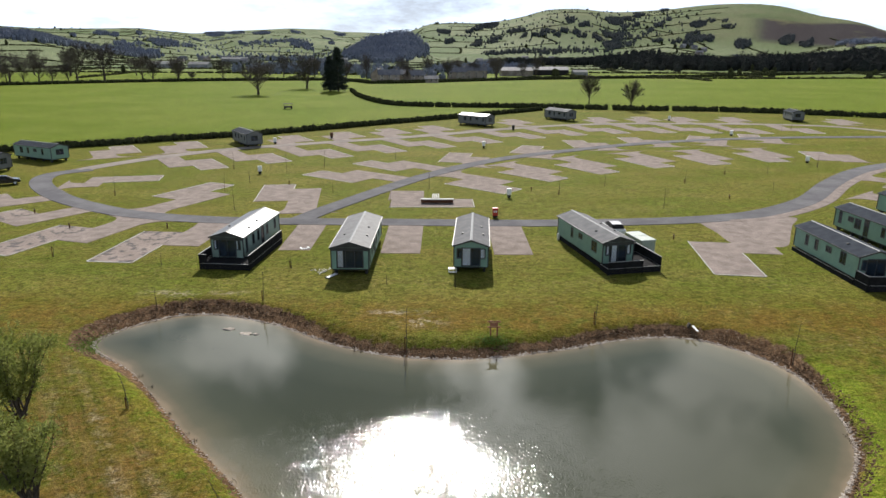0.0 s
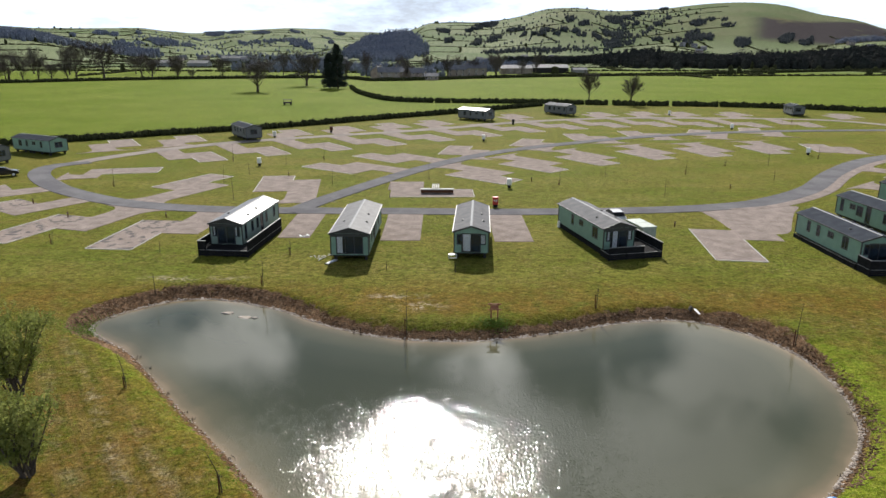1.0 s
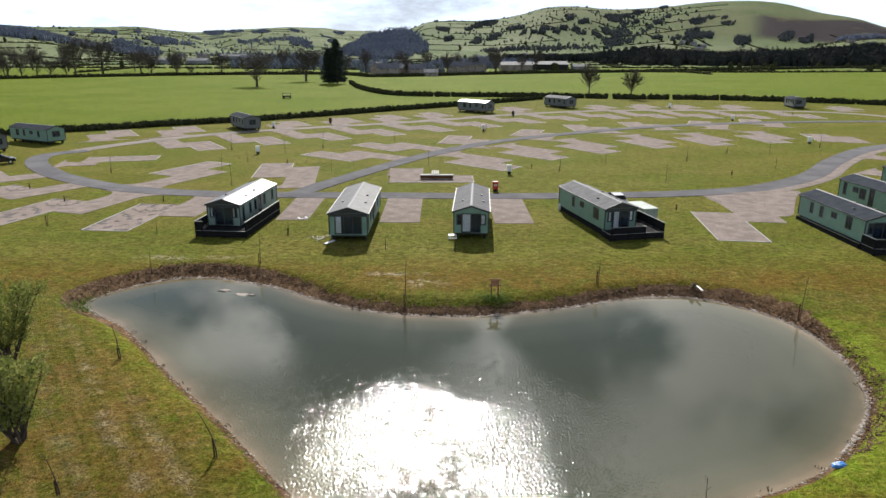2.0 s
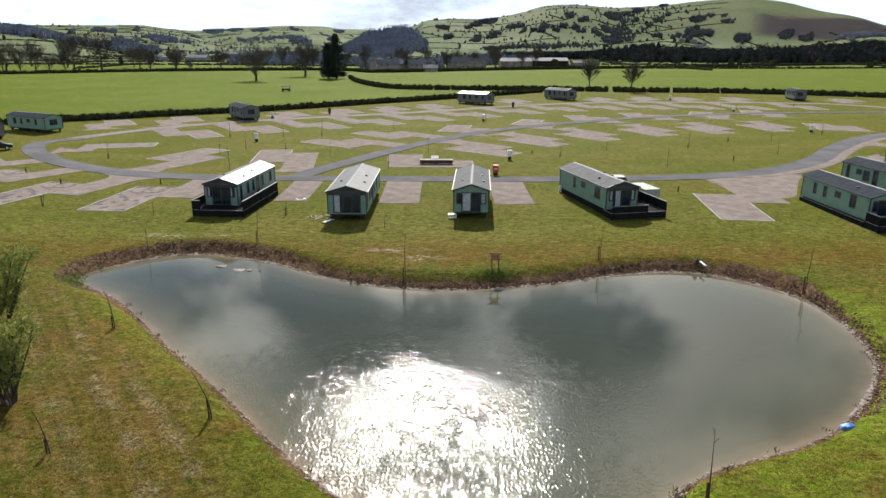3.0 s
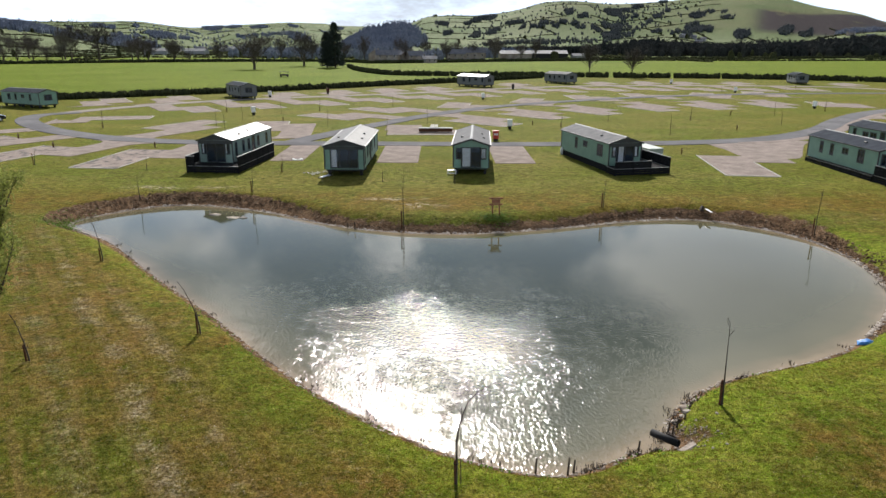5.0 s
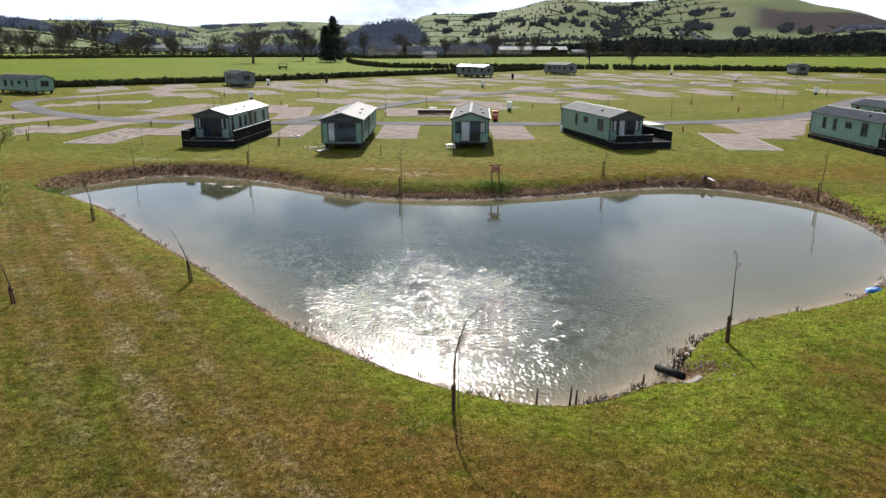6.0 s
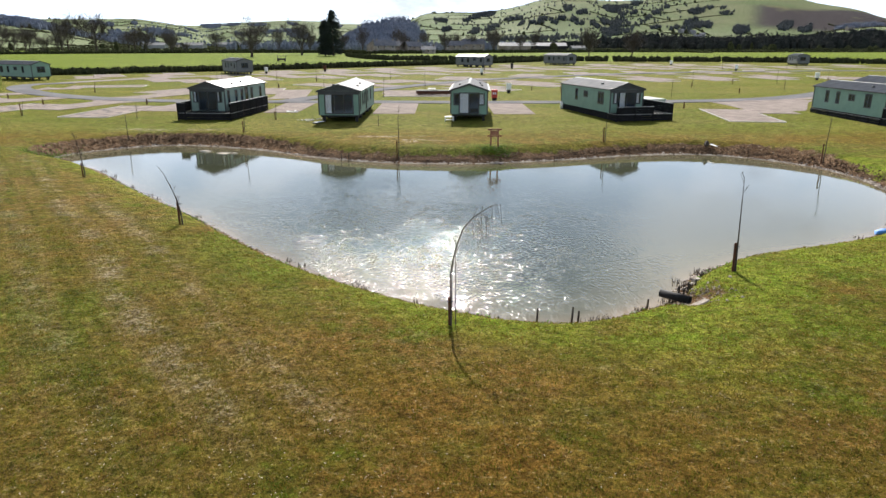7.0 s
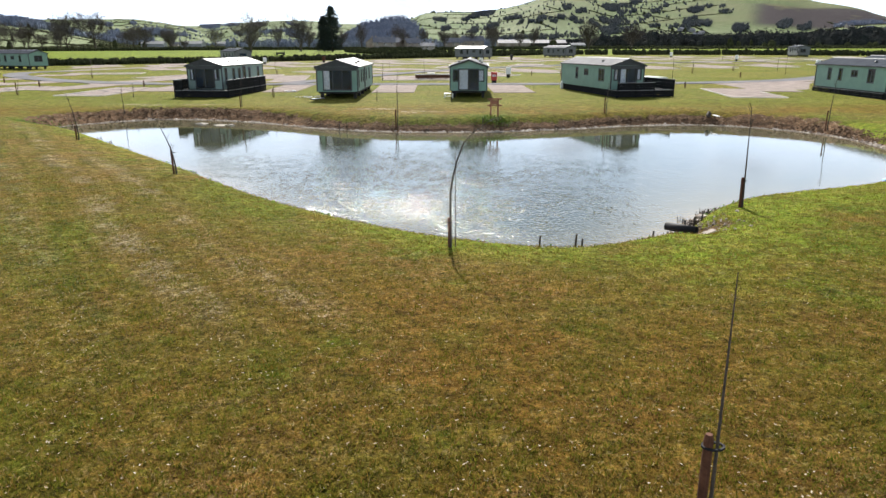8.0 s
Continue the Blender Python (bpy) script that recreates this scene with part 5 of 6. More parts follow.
g = Geo().path([(.13, .03, -.05), (.12, .03, 1.2), (.12, .02, 2.5)], [.014, .011, .006], 5)
for k in range(16):
    s = rgb.uniform(.45, 1.15)
    p = Vector((.4 + .62 * (s - .45) / .7 + rgb.gauss(0, .03), 0, 2.83 + .45 * (s - .45) / .7))
    q = p + Vector((rgb.uniform(.05, .3), rgb.uniform(-.2, .2), rgb.uniform(-.1, .12)))
    e = q + Vector((rgb.uniform(0, .12), rgb.uniform(-.05, .05), -rgb.uniform(.25, .75)))
    g.path([p, q, e], [.007, .005, .002], 3)
part("twigs", g, TWIG, bent, "thin drooping twigs")
sapling(2.62, 5.38, 3.15, -0.012, True, 90, 0.75, 1.62, 0, "tall leafless whip tied to a thick stained stake", 0.07, straight=True)


# ---- willows on the left of the pond ----
def willow(x, y, h, seed, leaves):
    rg = random.Random(seed)
    root = thing("willow_shrub", pose(x, y, gz(x, y)), "many-stemmed willow shrub with small fresh green leaves", "shrub", "willow shrubs")
    tr, lf = Geo(), Geo()
    stems = []
    for k in range(17):
        w = rg.uniform(0, 6.28)
        out = rg.uniform(.1, .6)
        p = Vector((rg.uniform(-.3, .3), rg.uniform(-.3, .3), -.1))
        pts, L = [p], h * rg.uniform(.7, 1.0)
        d = Vector((math.cos(w) * out, math.sin(w) * out, 1)).normalized()
        for s in range(7):
            d = (d + Vector((rg.uniform(-.12, .12), rg.uniform(-.12, .12), .05))).normalized()
            p = p + d * L / 7
            pts.append(p)
        rad = [.07 * (1 - .12 * i) for i in range(8)]
        part("stem", Geo().path(pts, rad, 5), BARK, root)
        for _ in range(16):
            i = rg.randrange(2, 7)
            a = pts[i].lerp(pts[i + 1] if i < 7 else pts[i], rg.random())
            w2 = rg.uniform(0, 6.28)
            q = a + Vector((math.cos(w2) * .6, math.sin(w2) * .6, rg.uniform(.3, 1.0))) * rg.uniform(.4, 1.1)
            tr.tube(a, q, .016, .005, 3, False)
            stems.append((a, q))
    for _ in range(leaves):
        a, q = stems[rg.randrange(len(stems))]
        c = a.lerp(q, rg.uniform(.2, 1.1)) + Vector((rg.gauss(0, .12), rg.gauss(0, .12), rg.gauss(0, .12)))
        u = Vector((rg.gauss(0, 1), rg.gauss(0, 1), rg.gauss(0, 1))).normalized() * rg.uniform(.06, .13)
        v = u.orthogonal().normalized() * .045
        lf.add([c - u, c + v, c + u, c - v], [(0, 1, 2, 3)])
    tagged(part("twigs", tr, BARK, root), kind="stuff")
    part("leaves", lf, SHRUBLEAF, root, "small pale green leaves")
    return root


willow(-25.9, 36.6, 5.9, 1, 8500)
willow(-20.6, 28.7, 4.7, 2, 6500)
willow(-24.6, 31.6, 3.6, 3, 5000)
willow(-29.5, 39.5, 4.6, 4, 5500)


# ---- pond-side things ----
def on_land(x, y, dz=0.0):
    return pose(x, y, gz(x, y) + dz)


REDWOOD = stuff_mat("reddish_timber", (0.24, 0.09, 0.05), (0.32, 0.13, 0.075), 4, 0.75, 22, 0.3, 0.2)
board = thing("notice_frame", on_land(4.1, 49.3), "reddish timber notice frame on two posts", "sign")
for s in (-.26, .26):
    part("post", Geo().box(s - .05, s + .05, -.05, .05, -.2, 1.25), REDWOOD, board)
for z in (.72, 1.18):
    part("rail", Geo().box(-.52, .52, -.075, -.05, z - .05, z + .05), REDWOOD, board)
part("panel", Geo().soft(-.24, .24, -.095, -.06, .8, 1.1, .006), REDWOOD, board, "small faded panel")

pipe = thing("culvert_pipe", pose(7.48, 19.85, 0.40, -3, 0, 40), "black plastic culvert pipe running into the pond", "pipe")
g = Geo()
n = 18
for yy, r in ((-.5, .125), (.5, .125), (.5, .105), (-.5, .105)):
    g.v += [(r * math.cos(2 * math.pi * k / n), yy, r * math.sin(2 * math.pi * k / n)) for k in range(n)]
g.f = [(q * n + k, q * n + (k + 1) % n, ((q + 1) % 4) * n + (k + 1) % n, ((q + 1) % 4) * n + k) for q in range(4) for k in range(n)]
part("tube", g, BLACK, pipe, smooth=True)
slab = thing("stone_slab", pose(8.05, 19.3, gz(8.05, 19.3) + 0.03, 4, -8, 30), "pale flat stone slab beside the pipe", "stone")
part("block", Geo().soft(-.38, .36, -.13, .12, -.12, .06, .05), STONE, slab)
sheet = thing("plastic_bag", on_land(18.9, 27.5), "crumpled blue plastic bag on the shore", "litter")
g = Geo()
rb = random.Random(5)
for k in range(4):
    g.lump((rb.uniform(-.25, .25), rb.uniform(-.12, .12), .08), .3, .22, .14, rb, .4)
part("bag", g, BLUE, sheet)
bundle = thing("feeder_stump", on_land(20.6, 51.9), "dark stump with a white board leaning down the bank", "stump")
part("stump", Geo().lump((0, 0, .12), .24, .2, .3, rb, .35), BARK, bundle)
part("board", Geo().soft(.28, .46, -1.1, .1, .1, .16, .02), WHITE, bundle, "white board")

for px, py, w in ((-18.05, 52.25, .55), (-16.4, 51.35, .6), (-15.5, 51.2, .35)):
    d = thing("mud_stone", pose(px, py, 0.0), "flat pale stone just out of the shallow water", "stone", "shallow water stones")
    part("stone", Geo().lump((0, 0, .0), w, w * .55, .09, rb, .3), STONE, d)
ro = random.Random(77)
for k in range(12):
    px, py, ln = -12.3 + ro.gauss(0, .55), 64.9 + ro.gauss(0, .5), ro.uniform(.25, .9)
    d = thing("loose_plank", pose(px, py, gz(px, py) + .04 + .012 * k, 0, ro.uniform(-4, 4), ro.uniform(0, 180)), "pale offcut of timber lying on the grass", "plank", "timber offcuts")
    part("plank", Geo().soft(-ln / 2, ln / 2, -.045, .045, -.022, .022, .008), KERB, d)
d = thing("paper_scrap", pose(-15.6, 72.7, gz(-15.6, 72.7), 0, 0, 30), "white scrap of wrapping on the grass", "litter")
part("sheet", Geo().soft(-.5, -.3, -.4, .4, 0, .12, .03).soft(-.3, .3, -.4, -.2, 0, .1, .03).soft(.3, .5, -.4, .2, 0, .14, .03), WHITE, d)

# doorsteps, ramp boards and gas bottles by the lodges
def doorstep(x, y, yaw, label):
    root = thing("doorstep", pose(x, y, gz(x, y), 0, 0, yaw), label, "step", "lodge steps")
    part("tread", Geo().soft(-.42, .42, -.3, .3, .36, .42, .015), WHITE, root)
    for s in (-1, 1):
        part("side", Geo().soft(s * .38 - .03, s * .38 + .03, -.28, .28, -.04, .36, .01), WHITE, root)
    part("lower_tread", Geo().soft(-.36, .36, -.62, -.29, .15, .2, .015), WHITE, root)


doorstep(1.0, 64.75, 5, "white plastic doorstep at the lodge corner")
ramp = thing("ramp_board", pose(-11.0, 63.3, gz(-11.0, 63.3), 0, 0, -28), "pale board ramp beside the lodge front", "board")
part("board", Geo().soft(-.2, .2, -.8, .7, .05, .1, .015), RIDGE, ramp)
for s in (-.8, .6):
    part("bearer", Geo().box(-.3, .3, s - .05, s + .05, -.03, .05), UNDER, ramp)
for px, py, tone in ((13.75, 76.9, WHITE), (14.15, 77.3, WHITE)):
    d = thing("gas_bottle", on_land(px, py), "gas bottle standing behind a lodge", "gas bottle", "gas bottles")
    prof = [(.0, 0), (.15, .0), (.17, .06), (.17, .62), (.13, .74), (.06, .8), (.0, .8)]
    g = Geo()
    for r, z in prof:
        g.v += [(r * math.cos(k * math.pi / 6), r * math.sin(k * math.pi / 6), z) for k in range(12)]
    g.f = [(q * 12 + k, q * 12 + (k + 1) % 12, q * 12 + 12 + (k + 1) % 12, q * 12 + 12 + k) for q in range(6) for k in range(12)]
    part("cylinder", g, tone, d, smooth=True)
    part("valve", Geo().tube((0, 0, .78), (0, 0, .9), .035, .03, 8), RIDGE, d)

# water taps at the pitch corners
for px, py in ((-46.6, 80.9), (-34.4, 80.9), (-25.3, 108.6), (27.6, 77.2), (43.4, 99.6), (14.0, 104.6), (-55.2, 88.2)):
    d = thing("water_tap", on_land(px, py), "short dark standpipe tap at a pitch corner", "tap", "water taps")
    part("post", Geo().soft(-.06, .06, -.06, .06, -.1, .7, .015), STAKE, d)
    part("spout", Geo().tube((0, -.05, .58), (0, -.17, .54), .018, .016, 6), RIDGE, d)

# stones, clods and rushes along the water's edge
rs = random.Random(11)
stones, rush, clods = Geo(), Geo(), Geo()
nrm = np.roll(SHORE, -1, 0) - np.roll(SHORE, 1, 0)
nrm = np.stack([-nrm[:, 1], nrm[:, 0]], 1) / np.linalg.norm(nrm, axis=1)[:, None]
probe = shore_distance(SHORE[:, 0] + nrm[:, 0] * .5, SHORE[:, 1] + nrm[:, 1] * .5)
nrm = nrm * np.sign(probe)[:, None]
for i in range(len(SHORE)):
    (sx_, sy_), (ox, oy) = SHORE[i], nrm[i]
    far = sy_ > 46 or (sx_ > 20)
    j = (i + 1) % len(SHORE)

    def beside(o):
        a = rs.random()
        return SHORE[i][0] * (1 - a) + SHORE[j][0] * a + ox * o, SHORE[i][1] * (1 - a) + SHORE[j][1] * a + oy * o

    # a pale line of washed stones at the edge
    for _ in range(26 if far else 8):
        x, y = beside(abs(rs.gauss(0, .14 if far else .2)) - .06)
        r = rs.uniform(.03, .09) * (1 if far else .75)
        stones.lump((x, y, gz(x, y) + r * .2), r * rs.uniform(1.0, 1.7), r * rs.uniform(.7, 1.1), r * .6, rs, .35)
    # broken earth up the bank
    reach = .75 + (1.1 if sx_ < -10 else .4 if sx_ > 9 else 0)
    for _ in range((24 if sx_ < -10 else 46) if far else 0):
        x, y = beside(rs.uniform(.12, 1.0) ** .8 * reach * rs.uniform(.7, 1.1))
        r = rs.uniform(.025, .10) * rs.uniform(.4, 1.0)
        clods.lump((x, y, gz(x, y) + r * .1), r * rs.uniform(1.0, 1.8), r, r * rs.uniform(.5, .8), rs, .45)
    if rs.random() < (.25 if far else .28):
        o = rs.uniform(-.3, .15)
        for _ in range(10):
            x, y = sx_ + ox * o + rs.gauss(0, .12), sy_ + oy * o + rs.gauss(0, .12)
            t = rs.uniform(.05, .2)
            rush.tube((x, y, gz(x, y) - .05), (x + rs.gauss(0, .06), y + rs.gauss(0, .06), max(gz(x, y), 0) + t), .022, .006, 3, False)
for px, py, cnt in ((7.1, 19.5, 50), (7.5, 20.35, 60), (7.85, 20.6, 45), (8.35, 21.3, 50), (6.4, 19.5, 40), (5.0, 18.7, 40), (4.6, 18.55, 30), (9.3, 22.6, 25), (12.2, 24.7, 30)):
    for _ in range(cnt):
        x, y = px + rs.gauss(0, .13), py + rs.gauss(0, .10)
        rush.tube((x, y, gz(x, y) - .05), (x + rs.gauss(0, .07), y + rs.gauss(0, .07), max(gz(x, y), 0) + rs.uniform(.05, .24)), .016, .004, 3, False)
for k in range(5):
    x, y, r = 8.2 + .22 * k + rs.gauss(0, .1), 20.9 + .3 * k + rs.gauss(0, .1), rs.uniform(.09, .17)
    stones.lump((x, y, gz(x, y) + r * .1), r * 1.4, r, r * .5, rs, .35)
for _ in range(160):
    x, y = 8.1 + rs.gauss(0, .6), 20.2 + rs.gauss(0, .6)
    r = rs.uniform(.02, .06)
    stones.lump((x, y, gz(x, y) + r * .2), r, r * rs.uniform(.7, 1.1), r * .7, rs, .3)
tagged(part("shore_stones", stones, STONE), "pale stones along the water's edge", "stones", kind="stuff")
SOILM = stuff_mat("crumbled_soil", (0.072, 0.045, 0.028), (0.21, 0.135, 0.082), 1.1, 0.95, 12, 0.4, 0.3, spec=0.1)
tagged(part("soil_clods", clods, SOILM), "brown clods of earth on the bare bank", "soil", kind="stuff")
tagged(part("rush_stubble", rush, BARK), "dead brown rush stubble in the shallows", "rushes", kind="stuff")
for k, (px, py, ph) in enumerate(((-6.9, 48.0, .7), (-6.35, 47.8, .8), (-0.6, 46.8, .4), (8.3, 48.0, .5), (3.0, 18.5, .7), (4.0, 18.4, .75), (4.2, 18.5, .6), (1.9, 18.9, .3), (8.5, 48.1, .4), (7.9, 20.75, .55), (8.25, 20.9, .6), (8.6, 21.2, .6), (8.0, 20.6, .5), (6.6, 19.75, .5), (9.05, 22.0, .5), (9.15, 22.15, .55))):
    d = thing("shore_stick", pose(px, py, min(gz(px, py), 0) - .1), "short dark stick standing at the water's edge", "stick", "shore sticks")
    part("stick", Geo().tube((0, 0, 0), (.03, 0, ph), .04, .025, 6), BARK, d)


# ---- hedges ----
def hedge(name, ctrl, h, w, label, seed, gap=0.0, n=10, step=0.7):
    """A field hedge: a thick uneven body with twiggy tufts."""
    c = spline(ctrl, False, n)
    seg = np.r_[0, np.cumsum(np.linalg.norm(np.diff(c, axis=0), axis=1))]
    s = np.arange(0, seg[-1], step)
    xs, ys = np.interp(s, seg, c[:, 0]), np.interp(s, seg, c[:, 1])
    rg = random.Random(seed)
    g = Geo()
    for x, y in zip(xs, ys):
        if gap and rg.random() < gap:
            continue
        z = gz(x, y)
        k = rg.uniform(.8, 1.12)
        g.lump((x + rg.gauss(0, .08 * w), y + rg.gauss(0, .08 * w), z + h * .42 * k), step * .95 + .2, w * .62, h * .60 * k, rg, .28)
        for _ in range(5):
            a = Vector((x + rg.uniform(-.6, .6) * step, y + rg.uniform(-.5, .5) * w, z + h * rg.uniform(.5, .95)))
            d = Vector((rg.gauss(0, .2), rg.gauss(0, .2), rg.uniform(.1, .35)))
            o = Vector((rg.uniform(.05, .12), rg.uniform(-.05, .05), 0))
            g.add([a - o, a + o, a + d * h * .6], [(0, 1, 2)])
    return tagged(part(name, g, HEDGE), label, "hedge", "field hedges")


hedge("hedge", [(-150, 122), (-110, 133), (-81.7, 148.5), (-65, 160.0), (-44.2, 173.5), (-14.1, 199.4), (6.3, 216.4), (34.9, 243.0)], 1.55, 1.5, "clipped dark boundary hedge between park and meadow", 1)
hedge("hedge", [(-46.3, 347), (-39, 312), (-31.5, 287.5), (-22, 266), (-10, 257), (12, 254), (36.5, 252), (63.8, 245.5), (102.5, 240.5), (143.9, 222), (190, 190)], 1.9, 1.2, "thin dark field hedge with gaps along the park", 2, 0.06)
hedge("hedge", [(-300, 360), (-248, 389), (-176, 444), (-86.6, 471), (-60, 455), (-46.3, 430)], 2.2, 2.0, "dark field hedge at the far side of the meadow", 3, 0, 8, 1.2)
hedge("hedge", [(-46.3, 430), (-20, 440), (45.6, 488), (110, 520), (187.5, 556), (447, 704), (700, 830)], 2.4, 2.2, "dark field hedge at the far side of the meadow", 4, 0, 8, 1.4)


# ---- bare trees ----
def bare_tree(seed, h, spread, twig_n):
    """Trunk-and-limb and fine-crown geometry of a leafless tree."""
    rg = random.Random(seed)
    tr, cr = Geo(), Geo()

    def grow(p, d, ln, r, lev):
        pts, rad = [p], [r]
        for k in range(3):
            wob = .25 if lev else .05
            d = (d + Vector((rg.uniform(-wob, wob), rg.uniform(-wob, wob), rg.uniform(-.06, .16)))).normalized()
            p = p + d * ln / 3
            pts.append(p)
            rad.append(max(r * (1 - .2 * (k + 1)), .03))
        (tr if lev < 2 else cr).path(pts, rad, 6 if lev == 0 else (4 if lev < 2 else 3))
        if lev >= 3:
            for _ in range(twig_n):
                a = pts[rg.randrange(1, 4)]
                e = a + (d * .5 + Vector((rg.gauss(0, 1), rg.gauss(0, 1), rg.gauss(.25, .8))).normalized()) * ln * rg.uniform(.45, 1.0)
                o = Vector((rg.gauss(0, 1), rg.gauss(0, 1), rg.gauss(0, 1))).normalized() * .04
                cr.add([a - o, a + o, e], [(0, 1, 2)])
        if lev == 4:
            return
        for _ in range((11, 5, 4, 3)[lev]):
            a = pts[rg.choice((1, 2, 3, 3) if lev else (1, 1, 2, 2, 3))]
            w = rg.uniform(0, 6.28)
            nd = (d * .5 + Vector((math.cos(w) * spread, math.sin(w) * spread, rg.uniform(.25, 1.1)))).normalized()
            grow(a, nd, ln * (rg.uniform(.8, 1.05) if lev == 0 else rg.uniform(.52, .72)), max(rad[-1] * rg.uniform(.5, .7), .035), lev + 1)

    grow(Vector((0, 0, -.2)), Vector((0, 0, 1)), h * .3, h * .026, 0)
    top = sorted(v[2] for v in cr.v)[int(len(cr.v) * .995)]
    for g in (tr, cr):
        g.v = [(x * h / top, y * h / top, z * h / top) for x, y, z in g.v]
    return tr.mesh("trunk"), cr.mesh("crown")


def round_tree(seed, h):
    """A dense round head of fine upswept shoots on a clean stem."""
    rg = random.Random(seed)
    tr, cr = Geo(), Geo()
    tr.path([(0, 0, -.2), (.05, 0, h * .2), (0, .05, h * .45), (0, 0, h * .8)], [h * .022, h * .018, h * .013, h * .004], 7)
    for _ in range(60):
        z0 = h * rg.uniform(.2, .62)
        w, el = rg.uniform(0, 6.283), rg.uniform(-.25, 1.35)
        rad = h * rg.uniform(.28, .42)
        tip = Vector((math.cos(w) * math.cos(el) * rad, math.sin(w) * math.cos(el) * rad, h * .60 + math.sin(el) * rad * 1.08))
        root_ = Vector((0, 0, min(z0, tip.z - h * .08)))
        mid = root_.lerp(tip, .5) + Vector((math.cos(w), math.sin(w), -.3)) * h * .03
        tr.path([root_, mid, tip], [h * .007, h * .004, h * .0015], 4)
        for _ in range(55):
            a = mid.lerp(tip, rg.uniform(-.3, 1.0))
            e = a + Vector((rg.gauss(0, .6) + math.cos(w) * .4, rg.gauss(0, .6) + math.sin(w) * .4, rg.uniform(.2, 1.2))).normalized() * h * rg.uniform(.05, .13)
            o = Vector((rg.gauss(0, 1), rg.gauss(0, 1), rg.gauss(0, .4))).normalized() * .06
            cr.add([a - o, a + o, e], [(0, 1, 2)])
    return tr.mesh("trunk"), cr.mesh("crown")


TREES = [bare_tree(21, 16, 1.25, 2), bare_tree(22, 18, .95, 2), bare_tree(23, 15, 1.0, 2), bare_tree(24, 18, .75, 2), round_tree(25, 15)]
for tm, cm in TREES:
    tm.materials.append(BARK)
    cm.materials.append(TWIG)


def tree(k, x, y, scale, turn, label="leafless broad-crowned field tree", wide=1.0):
    root = thing("tree", pose(x, y, gz(x, y), 0, 0, turn), label, "tree", "bare trees")
    for nm, me in zip(("trunk", "crown"), TREES[k]):
        o = new(nm, me)
        o.parent = root
        o.scale = (scale * wide, scale * wide, scale)
    return root


tree(2, -86.4, 319.6, 1.15, 0, "leafless spreading oak standing in the meadow", 1.3)
tree(1, -74.3, 374, 1.05, 70, "leafless tall tree standing in the meadow", 1.15)
tree(4, 56.6, 266, .80, 20, "small round-crowned leafless tree by the hedge", 1.0)
tree(4, 67.6, 246, .70, 140, "small round-crowned leafless tree by the hedge", 1.0)
rt = random.Random(4)
for px, py, sc in ((-238.8, 452, 1.35), (-223, 455, 1.4), (-205, 470, 1.0), (-188, 450, 1.0), (-172, 452, 1.0), (-160, 446, .5), (-150, 474, .9), (-285, 400, 1.1), (-296, 410, 1.1), (-270, 405, .9),
                   (-262, 398, 1.0), (-252, 418, .8), (-306, 430, 1.2), (-132, 500, .8), (-118, 520, .9), (-100, 530, .9), (-66, 490, 1.0), (-58, 500, .9), (-30, 470, 1.0), (-22, 455, .8), (0, 500, 1.0),
                   (25, 520, .9), (38, 510, 1.0), (43, 530, 1.0), (62, 545, .8), (75, 560, .9), (-10, 560, 1.0), (12, 580, .9), (-200, 520, 1.0), (-240, 540, 1.0), (-280, 520, 1.1), (-320, 540, 1.1), (-276, 420, 1.0), (-268, 430, 1.0), (-258, 436, .9), (-300, 395, 1.1), (-292, 418, .9), (-283, 432, 1.0), (-246, 430, .8), (-312, 402, 1.0), (-240, 440, 1.0), (-262, 415, .7)):
    tree(rt.randrange(4), px + rt.uniform(-3, 3), py, sc * rt.uniform(0.84, 1.12), rt.uniform(0, 360), "leafless hedgerow tree across the fields", rt.uniform(.75, 1.05))


def conifer(x, y, h, seed):
    rg = random.Random(seed)
    root = thing("conifer", pose(x, y, gz(x, y)), "tall dark ragged conifer in the meadow", "tree")
    part("trunk", Geo().tube((0, 0, -.2), (0, 0, h * .96), .45, .06, 8), BARK, root)
    g = Geo()
    for k in range(230):
        s = rg.uniform(.06, .99)
        z = h * s
        R = h * .24 * (1 - s) ** .55 * rg.uniform(.6, 1.2) + .5
        w = rg.uniform(0, 6.28)
        tip = Vector((math.cos(w) * R, math.sin(w) * R, z - rg.uniform(0, .8)))
        g.tube((0, 0, z), tip, .07, .02, 3, False)
        for _ in range(26):
            c = Vector((0, 0, z)).lerp(tip, rg.uniform(.25, 1.05)) + Vector((rg.gauss(0, .3), rg.gauss(0, .3), rg.gauss(0, .25)))
            u = Vector((rg.gauss(0, 1), rg.gauss(0, 1), rg.gauss(-.3, .5))).normalized() * rg.uniform(.35, .8)
            v = u.orthogonal().normalized() * .22
            g.add([c - u * .5 - v, c - u * .5 + v, c + u], [(0, 1, 2)])
    part("crown", g, CONIFER, root)


conifer(-53.0, 346, 21.5, 8)
conifer(-57.5, 349, 17.0, 9)


